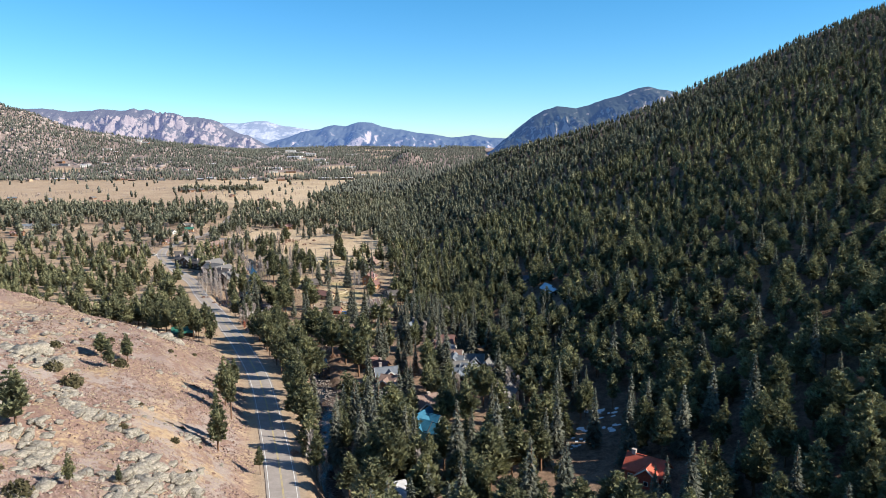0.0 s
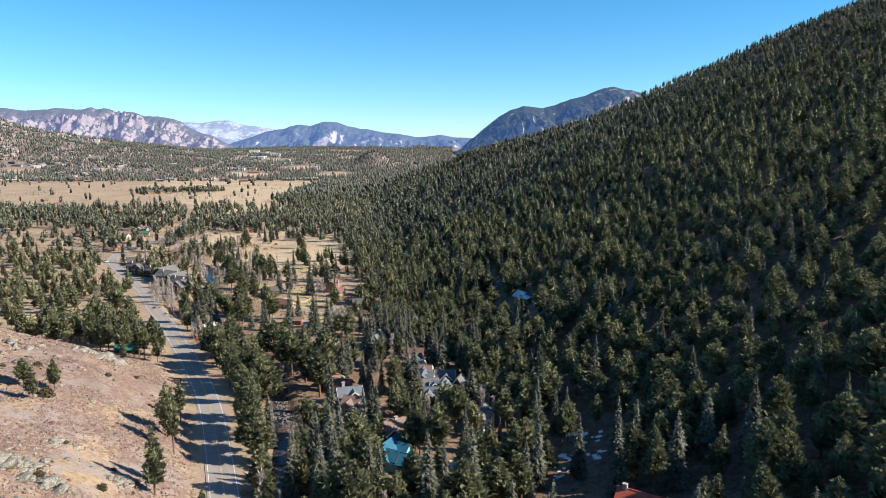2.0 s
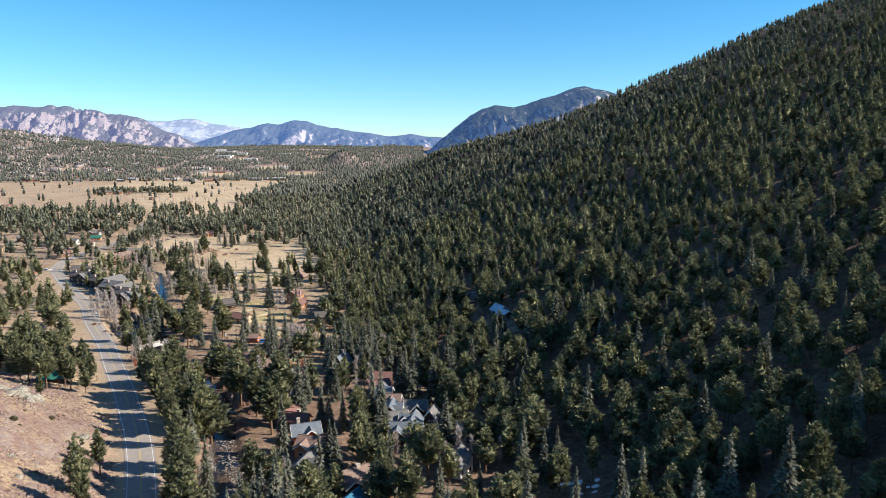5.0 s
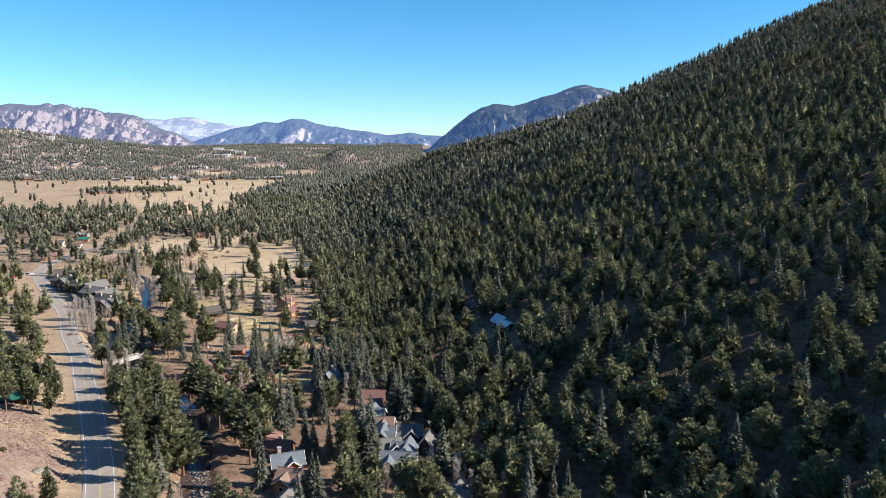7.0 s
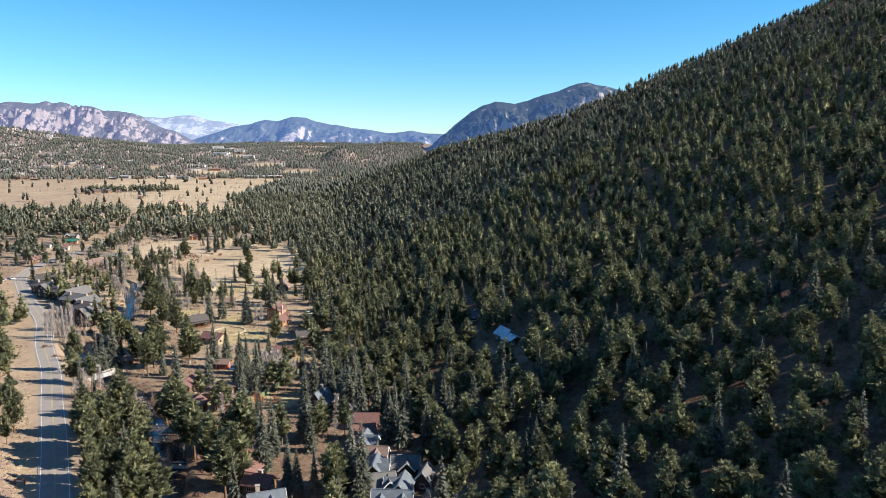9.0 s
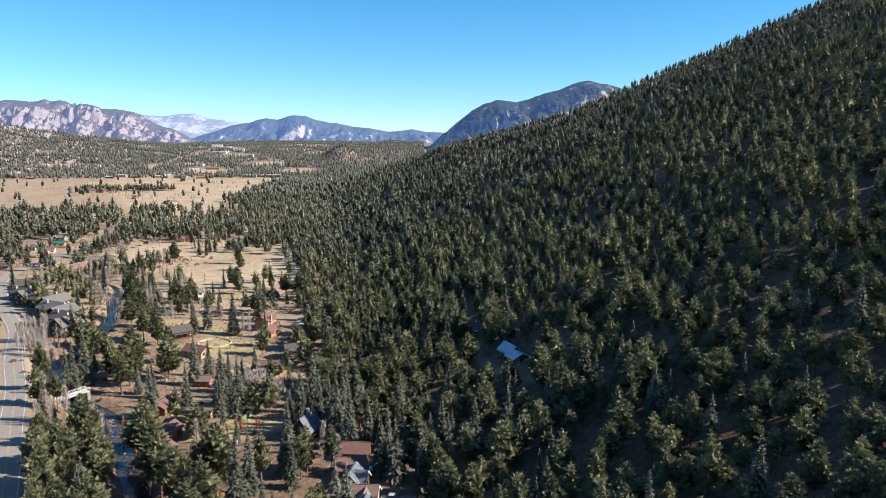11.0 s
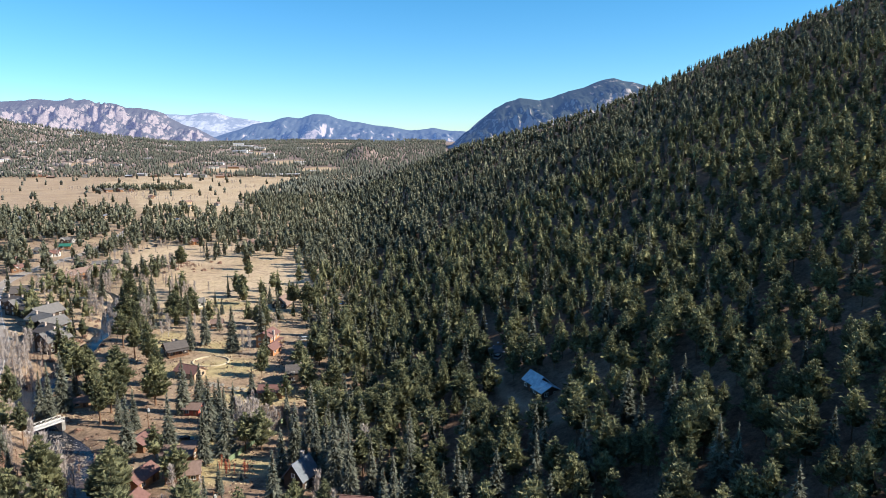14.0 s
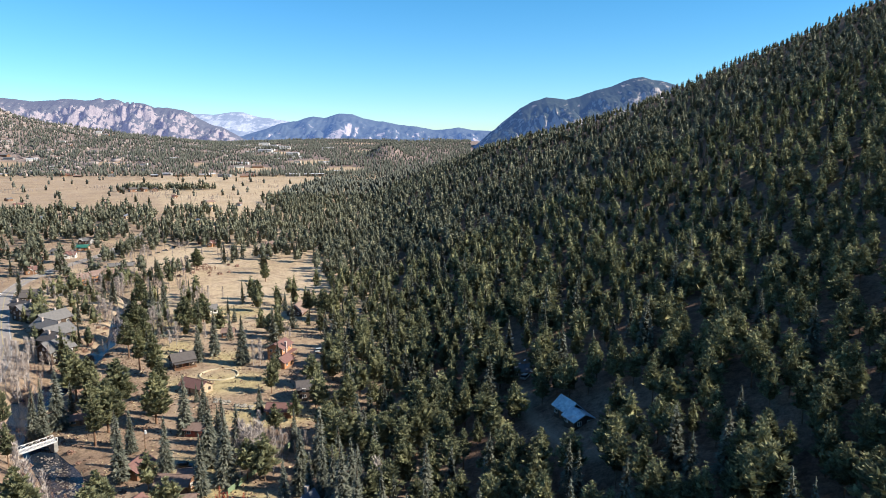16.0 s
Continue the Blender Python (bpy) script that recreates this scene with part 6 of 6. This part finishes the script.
def shrub(x, y, r, dry=False, label=""):
    g = SHRUBS[4:] if dry else SHRUBS[:4]
    ob = tagged(new("shrub", g[rng.integers(0, len(g))]), label or ("bare reddish willow shrub" if dry else "low olive juniper shrub on the dry slope"), "shrub", "dry shrubs" if dry else "juniper shrubs")
    ob.matrix_basis = pose(x, y, land(x, y) - 0.1, 0, 0, rng.uniform(0, 360)) @ Matrix.Diagonal((r, r, r * 1.25, 1))


for px, py, pr in ((-100, 181, 3.4), (-97, 203, 2.3), (-76, 117, 2.8), (-84, 122, 2.4), (-118, 206, 2.2), (-66, 163, 1.3), (-76, 158, 1.2), (-108, 187, 2.6), (-95, 236, 1.2), (-92, 250, 1.0), (-58, 150, 1.0), (-110, 225, 1.3)):
    shrub(px, py, pr)


def more_shrubs():
    g = np.random.default_rng(77)
    for x, y in zip(g.uniform(-170, -55, 150), g.uniform(110, 290, 150)):
        if spur_z(np.array(x), np.array(y)) > 1.5:
            shrub(x, y, g.uniform(0.35, 0.9), g.uniform() < 0.7)
    for y in g.uniform(180, 560, 90):
        side = g.choice([-1, 1])
        x = float(river_x(np.array(y))) + side * (float(river_half(np.array(y))) + g.uniform(1.5, 6))
        shrub(x, y, g.uniform(0.8, 1.8), True)
    for x, y in zip(g.uniform(-175, -120, 30), g.uniform(640, 690, 30)):
        shrub(x, y, g.uniform(1.0, 2.2), True, "bare willow thicket at the meadow's edge")


more_shrubs()

# single trees that stand out, stretch by stretch
ROADSIDE_TREES = [("pine", -92.3, 624, 12.5), ("pine", -151, 667, 16), ("pine", -82, 560, 14), ("pine", -100, 520, 15), ("pine", -59, 173.5, 17), ("pine", -63.5, 200, 18), ("pine", -68, 209, 16), ("pine", -47, 169, 8), ("pine", -61, 179, 12), ("pine", -70, 226, 13), ("pine", -98, 199, 9), ("pine", -104, 206, 8), ("pine", -97, 208, 9), ("pine", -104, 270, 9), ("pine", -91, 142, 14), ("pine", -70, 123, 6.5), ("pine", -64.5, 131, 4), ("pine", -41, 198.6, 19), ("pine", -46, 206, 20), ("pine", -55, 229, 20), ("pine", -52, 221, 19), ("pine", -64, 254, 19), ("pine", -60, 245, 18), ("pine", -33, 172, 14)]
NEAR_TREES = [("pine", -37, 183, 15), ("pine", -75, 278, 17), ("pine", -69, 264, 17), ("spruce", -30, 188, 20), ("spruce", -22, 178, 21), ("spruce", -14, 170, 17), ("spruce", -19, 184, 20), ("spruce", -26, 196, 21), ("spruce", -8, 180, 18), ("spruce", -20, 205, 20), ("pine", -48, 214, 18), ("pine", -80, 290, 16), ("spruce", 36, 214, 17), ("spruce", 43, 190, 18), ("spruce", 32, 188, 20), ("spruce", 28, 182, 17), ("pine", 20, 172, 16), ("pine", 12, 166, 15), ("spruce", 26, 217, 9), ("spruce", 30, 216, 8)]
CABINS_TREES = [("spruce", -63.1, 455.1, 24), ("spruce", -77.8, 465.4, 22.5), ("spruce", -82.4, 458, 16.6), ("pine", -59.7, 492, 11.9), ("spruce", -84, 519.5, 9.7), ("spruce", -63.2, 543.9, 10.8), ("spruce", -60.2, 557.5, 8), ("pine", -47.4, 528, 15.2), ("pine", -39.2, 524.1, 16.6), ("pine", -33.8, 529.5, 12.9), ("pine", -28.1, 471.4, 8.3), ("pine", -46, 436.9, 11.4), ("spruce", -44.7, 407.3, 11.1)]
YARD_TREES = [("spruce", -40, 349.8, 23.8), ("spruce", -64.3, 388, 20.9), ("spruce", -48.4, 362.2, 24), ("spruce", -48.9, 377.2, 16.7), ("spruce", -44.7, 343.4, 18.2), ("spruce", -59.6, 358.6, 17.7), ("spruce", -69.9, 352.6, 19.6), ("spruce", -75.6, 372.9, 14.8), ("spruce", -82.6, 378.2, 12), ("pine", -77, 396.6, 19.5), ("spruce", -31.6, 331.8, 3.2), ("spruce", -35.2, 325.5, 4.3), ("spruce", -70, 416.6, 7.3), ("spruce", -61.7, 399, 15.9), ("spruce", -44.7, 325.9, 5.9)]
RIVER_TREES = [("pine", -113.4, 461.9, 24), ("pine", -103.3, 448.2, 24), ("pine", -95, 441.7, 24), ("pine", -95.9, 411.6, 22.1), ("pine", -89.5, 388.6, 18.2), ("pine", -88.7, 378, 17.6), ("spruce", -126.2, 520.9, 23.5), ("spruce", -127.1, 540.1, 20.3), ("pine", -142.2, 547.4, 21.6), ("pine", -101.1, 497.5, 20.2), ("pine", -120.8, 487.7, 24), ("pine", -108.7, 469.4, 19), ("spruce", -164.2, 562.5, 18.9), ("pine", -83.1, 417.2, 17.2), ("pine", -100, 399.7, 14.3)]
BANK_TREES = [("spruce", -109.1, 386.2, 20.9), ("spruce", -107, 391.6, 24), ("pine", -114.2, 417.6, 23.1), ("spruce", -111.2, 384.7, 19.7), ("pine", -128.6, 441.3, 15.3), ("pine", -115.1, 429.3, 13.2), ("pine", -77.9, 318.6, 20), ("pine", -63.9, 327.2, 14.9), ("pine", -65.1, 323, 13), ("pine", -60.5, 324, 13.8), ("spruce", -86.2, 320.2, 15.1), ("spruce", -110.5, 368.6, 7.7)]
TALL_TREES = [("spruce", -18.5, 343.8, 18.7), ("spruce", -15.3, 356.2, 20.6), ("spruce", -7.9, 328.8, 20.7), ("spruce", -5.3, 325.2, 21.9), ("spruce", -11.5, 336, 19.7), ("spruce", -3.4, 328.6, 24), ("spruce", -2.2, 331.6, 19.2), ("spruce", -19.9, 329.3, 15.9), ("spruce", -25.8, 372.8, 14.1), ("spruce", -7.6, 384.6, 14.6), ("pine", -13.5, 405, 14.6), ("pine", 10, 381, 12.3), ("pine", 12.4, 370.3, 22.5), ("spruce", 14.6, 333.5, 18.5), ("pine", 9.5, 322.6, 8.8), ("spruce", -10.2, 356, 14.9), ("spruce", -15.2, 337.7, 14.7)]
SLOPE_FOOT_TREES = [("pine", -110, 300, 15), ("pine", -106, 295, 14), ("pine", -113, 293, 16), ("pine", -121, 298, 15), ("pine", -104, 305, 15), ("pine", -127, 304, 14), ("pine", -111, 318, 15), ("pine", -120, 320, 16)]
POOL_TREES = [("pine", -13.6, 165.8, 24.4), ("pine", -16, 169.3, 19.2), ("spruce", -29.2, 196.2, 19.6), ("pine", -26.9, 185, 14.6), ("spruce", -21.6, 195.4, 26.2), ("spruce", -18.7, 191.4, 26.6), ("pine", -3.7, 173.3, 12.8), ("pine", 4.2, 160.3, 12.8), ("pine", 1, 214.6, 19.5), ("pine", 7.1, 208.5, 18.2), ("pine", 13.6, 228.2, 15.1), ("spruce", 15.4, 213, 14.3), ("pine", 11.4, 165.3, 19.2), ("pine", 17.8, 172.3, 14.9), ("pine", 20, 159.4, 11.4), ("pine", 26.1, 190.9, 22.1), ("pine", 29.8, 194, 16.9), ("pine", -16.4, 208, 15.9), ("pine", 29.6, 167.9, 7.7), ("spruce", -8.4, 163.3, 4.8)]
LANE_TREES = [("pine", -120.9, 373.2, 20.4), ("spruce", -98.3, 338.4, 14.3), ("pine", -85, 301.5, 15.5), ("pine", -75, 284.4, 20.1), ("pine", -64.3, 267.8, 22.9), ("pine", -57.6, 258.5, 23), ("pine", -53.8, 257.1, 21.6), ("pine", -50.6, 259.9, 21.1), ("pine", -55.8, 267.3, 20.9), ("pine", -58.2, 311.5, 23), ("pine", -52.8, 301, 23), ("pine", -47.2, 288.9, 20.8), ("pine", -40.2, 279.2, 23), ("pine", -32.8, 262.4, 23), ("pine", -95.1, 317.5, 10), ("pine", -78.3, 298.9, 14.2), ("pine", -69.9, 287, 19.2)]
COURT_TREES = [("pine", -34.5, 293.9, 20), ("spruce", -26.5, 280, 21.5), ("spruce", -34.3, 307, 13.1), ("spruce", -25.2, 289, 18.6), ("spruce", -17.7, 265.6, 16.7), ("spruce", -16.8, 300.5, 22.3), ("pine", -5.5, 269.1, 12.7), ("pine", -6.4, 260, 16.2), ("spruce", -1.6, 265.7, 20.8), ("spruce", 1.1, 262.4, 21.2), ("spruce", -15.3, 263.9, 14.1), ("spruce", 10.5, 312.7, 15.2), ("spruce", 8.4, 298.2, 18.1), ("pine", 18, 296.9, 16.2), ("pine", 23, 283.9, 15.3), ("pine", 24.1, 272.6, 16.3), ("pine", -32.3, 270.4, 20.7), ("spruce", -35.3, 323.2, 9.6), ("spruce", -0.8, 316.7, 20.6)]
for stand in (POOL_TREES, SLOPE_FOOT_TREES, LANE_TREES, COURT_TREES, ROADSIDE_TREES, NEAR_TREES, CABINS_TREES, YARD_TREES, RIVER_TREES, BANK_TREES, TALL_TREES):
    for kind_, tx, ty, th in stand:
        off = float(road_dist(np.array(tx), np.array(ty)))
        if 0 < off < 9:
            tx += 9 - off
        tree(kind_, tx, ty, min(th, 18.5 if kind_ == "pine" else 22), slim=0.78 if -45 < off < 20 else 0.95)
        CLEAR.append((tx, ty, 2.5))


BARE_STEMS = [(-6.4, 165.8, 11.6), (-14.3, 166.8, 12.9), (-25.5, 186.7, 8.9), (-139.5, 421.8, 14), (-147.9, 429.2, 14), (-139.2, 429.3, 14), (-154.8, 445.6, 14), (-135.6, 418.4, 14), (-146.5, 445.3, 14), (-41.3, 368.9, 12.6), (-39, 364.3, 13.8), (-35.5, 359.1, 14), (-36.5, 371.2, 11.1), (-33, 361.5, 13.9), (-30.8, 356.9, 10.4), (-29, 360.9, 9.6), (-28.7, 368.4, 7.9), (-31.9, 371, 9)]
MORE_BARE_STEMS = [(2.1, 335.9, 14), (-0.1, 335, 8.5), (-120.3, 508.5, 11.3), (-111.1, 502.5, 11.1), (-98.8, 478.1, 11.8), (-120.6, 474, 13.4), (-131.7, 494.5, 11.1), (-177.6, 578.3, 14), (-171.1, 591, 14), (-55.4, 453.7, 12), (-52.7, 491.7, 7.4), (-79.3, 326.6, 14), (-85.2, 335.5, 14), (-9.9, 369.6, 10.8), (-112, 368.2, 8.8), (-123.3, 577.4, 11.3), (-153.5, 523, 14), (-40, 387.4, 8.6)]
for tx, ty, th in BARE_STEMS + MORE_BARE_STEMS:
    tree("aspen", tx, ty, th)
    tree("aspen", tx + rng.uniform(-3, 3), ty + rng.uniform(-3, 3), th * rng.uniform(0.6, 0.95))


def brush(name, label, spots, mat, low, high):
    """Leafless saplings and willow canes in thickets, too many to count."""
    g = np.random.default_rng(len(spots))
    pts = np.concatenate([np.stack([g.normal(x, s, n), g.normal(y, s, n)], 1) for x, y, n, s in spots])
    pts = pts[np.abs(road_dist(pts[:, 0], pts[:, 1])) > 6]
    wood(name, label, pts, BARES[1], g.uniform(low, high, len(pts)), mat, 10)


brush("aspen_thicket", "thickets of leafless pale grey aspen saplings", [(-98, 338, 6, 3), (-145, 432, 26, 6), (-36, 364, 10, 5), (-29, 372, 7, 4), (-118, 505, 16, 6), (-105, 492, 10, 6), (-126, 480, 10, 5), (-170, 585, 26, 11), (-185, 560, 12, 9), (-150, 525, 14, 7), (-82, 330, 12, 5), (-180, 640, 24, 14),
      (-168, 662, 16, 5), (-120, 572, 12, 4), (-190, 610, 36, 15), (-165, 640, 26, 9), (-215, 745, 26, 14), (-150, 598, 24, 10), (-258, 620, 24, 14), (-130, 730, 24, 14), (-225, 660, 30, 18), (-235, 720, 30, 20), (-200, 780, 16, 16), (-112, 748, 16, 6), (-240, 830, 26, 22), (-330, 1230, 30, 22), (-420, 1290, 30, 25), (-760, 1300, 40, 25)], SAPLING, 4.0, 8.5)
brush("willow_thicket", "bare grey-brown willow clumps along the far meadow's stream", [(-600, 1480, 34, 22), (-705, 1400, 36, 20), (-350, 1650, 26, 18), (-290, 1500, 20, 12), (-900, 1350, 34, 24), (-450, 1385, 24, 16)], SAPLING, 4.0, 7.5)
RED_TWIGS = plain("red_osier_twigs", (0.30, 0.085, 0.05), (0.46, 0.15, 0.09), 0.6, 0.85)
brush("willow_thicket", "low thickets of bare reddish-brown willow", [(-118, 386, 16, 4), (-31, 383, 22, 3.5), (-94, 334, 16, 4), (-88, 322, 10, 4), (-140, 440, 14, 6), (-155, 540, 16, 8), (-160, 655, 44, 5), (-142, 664, 30, 4), (-185, 605, 20, 9), (-70, 305, 12, 5), (-78, 345, 10, 3), (-62, 290, 10, 4), (-55, 262, 10, 4), (-300, 1330, 30, 20), (-240, 1780, 40, 30)], WILLOW, 2.0, 4.5)
brush("osier_thicket", "bright red osier canes beside the cabins", [(-36.5, 337, 8, 1.0), (-31.5, 336, 5, 0.9), (-95, 327, 6, 1.6)], RED_TWIGS, 2.5, 4.5)


def aspens():
    g = np.random.default_rng(41)
    for cx, cy, n, spread in ((-150, 452, 6, 7), (-145, 520, 6, 12), (-190, 585, 8, 14), (-160, 662, 4, 5), (-118, 565, 5, 5), (-88, 500, 4, 8), (24, 240, 5, 4), (8, 240, 4, 3), (30, 236, 4, 3), (-8, 312, 4, 4),
                              (-100, 350, 4, 6), (-80, 310, 6, 6), (-60, 270, 6, 6), (-45, 225, 6, 6), (-25, 180, 8, 8), (-50, 300, 8, 10), (-230, 720, 6, 20)):
        for _ in range(n):
            x, y = cx + g.normal(0, spread), cy + g.normal(0, spread)
            if abs(float(road_dist(np.array(x), np.array(y)))) > 6:
                tree("aspen", x, y, g.uniform(6, 12))


aspens()


# ---------------------------------------------------------------- the woods
def plant():
    near = np.concatenate([planting(7.0, 96, 300, 10), planting(7.2, 300, 620, 11)])
    mid = np.concatenate([planting(8.3, 620, 820, 12), planting(9.3, 820, 1240, 15)])
    far = planting(12.5, 1240, 1880, 13)
    far = far[((far[:, 0] + 462) / 95) ** 2 + ((far[:, 1] - 1452) / 45) ** 2 > 1]
    row = np.random.default_rng(17)
    turn, out = row.uniform(0, 6.283, 190), np.sqrt(row.uniform(0, 1, 190))
    grove = np.stack([-458 + 88 * out * np.cos(turn), 1454 + 22 * out * np.sin(turn)], 1)
    wood("spruce_grove", "dark spruce windbreak standing in the far meadow", grove, PINES[4], row.uniform(9, 15, 190), MID_HAZED_PINE, 15)
    dots = planting(11.8, 1880, 4250, 14)
    dots = dots[(dots[:, 1] < 3100) | (dots[:, 0] > -0.3 * dots[:, 1])]
    slope = planting(21.0, 1960, 2900, 16)
    slope = slope[slope[:, 0] < -0.27 * slope[:, 1]]
    dots = np.concatenate([dots, slope])
    g = np.random.default_rng(5)

    def tall(n, a, b):
        return a + (b - a) * g.beta(2.2, 2.0, n)

    # the nearest stand as single trees
    order = np.argsort(near[:, 1])
    near = near[order]
    wedge = (near[:, 0] < 0.66 * near[:, 1] + 6) & (near[:, 0] > -0.64 * near[:, 1] - 4)
    single = np.where(wedge)[0][:200]
    rest = np.setdiff1d(np.arange(len(near)), single)
    for x, y, s in near[single]:
        if s:
            tree("spruce", x, y, g.uniform(13, 23))
        else:
            tree("pine", x, y, g.uniform(10, 17.5))
    near = near[rest]
    ahead = np.hypot(near[:, 0] - 12, near[:, 1] - 160)
    for lod, sel in ((5, ahead < 235), (1, (ahead >= 235) & (ahead < 345)), (2, ahead >= 345)):
        for kind, protos, mat, full in ((0, PINES, PINE, 15), (1, SPRUCES, SPRUCE, 18)):
            spots = near[sel & (near[:, 2] == kind)]
            h = tall(len(spots), 8.5, 16.5) if kind == 0 else tall(len(spots), 10, 20)
            nm = ("pine_wood", "dense dark green pines covering the valley and the hillside") if kind == 0 else ("spruce_wood", "narrow blue-green spruces scattered among the pines")
            wood(nm[0], nm[1], spots, protos[lod], h, mat, full)
            if lod != 2:
                wood("tree_trunks", "brown trunks of the pines and spruces", spots, [STEM], h * 0.95, BARK, 15)
    behind = planting(8.6, 0, 96, 18)
    wood("pine_wood", "dark green pines where the valley begins", behind, PINES[2], tall(len(behind), 9, 17), PINE, 15)
    for kind, protos, mat, full in ((0, PINES, PINE, 15), (1, SPRUCES, SPRUCE, 18)):
        for lod, sel in ((2, mid[:, 1] < 820), (4, mid[:, 1] >= 820)):
            spots = mid[sel & (mid[:, 2] == kind)]
            wood("pine_wood" if kind == 0 else "spruce_wood", "dark green trees of the farther hillside and valley", spots, protos[lod], tall(len(spots), 9.5, 18), MID_HAZED_PINE if kind == 0 else mat, full)
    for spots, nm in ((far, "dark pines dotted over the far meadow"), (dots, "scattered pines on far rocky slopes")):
        wood("pine_wood", nm, spots, PINES[6 if spots is far else 3], tall(len(spots), 11, 19) * np.interp(spots[:, 1], [1900, 2000, 3600], [1.0, 1.12, 0.8]), HAZED_PINE, 15)


plant()
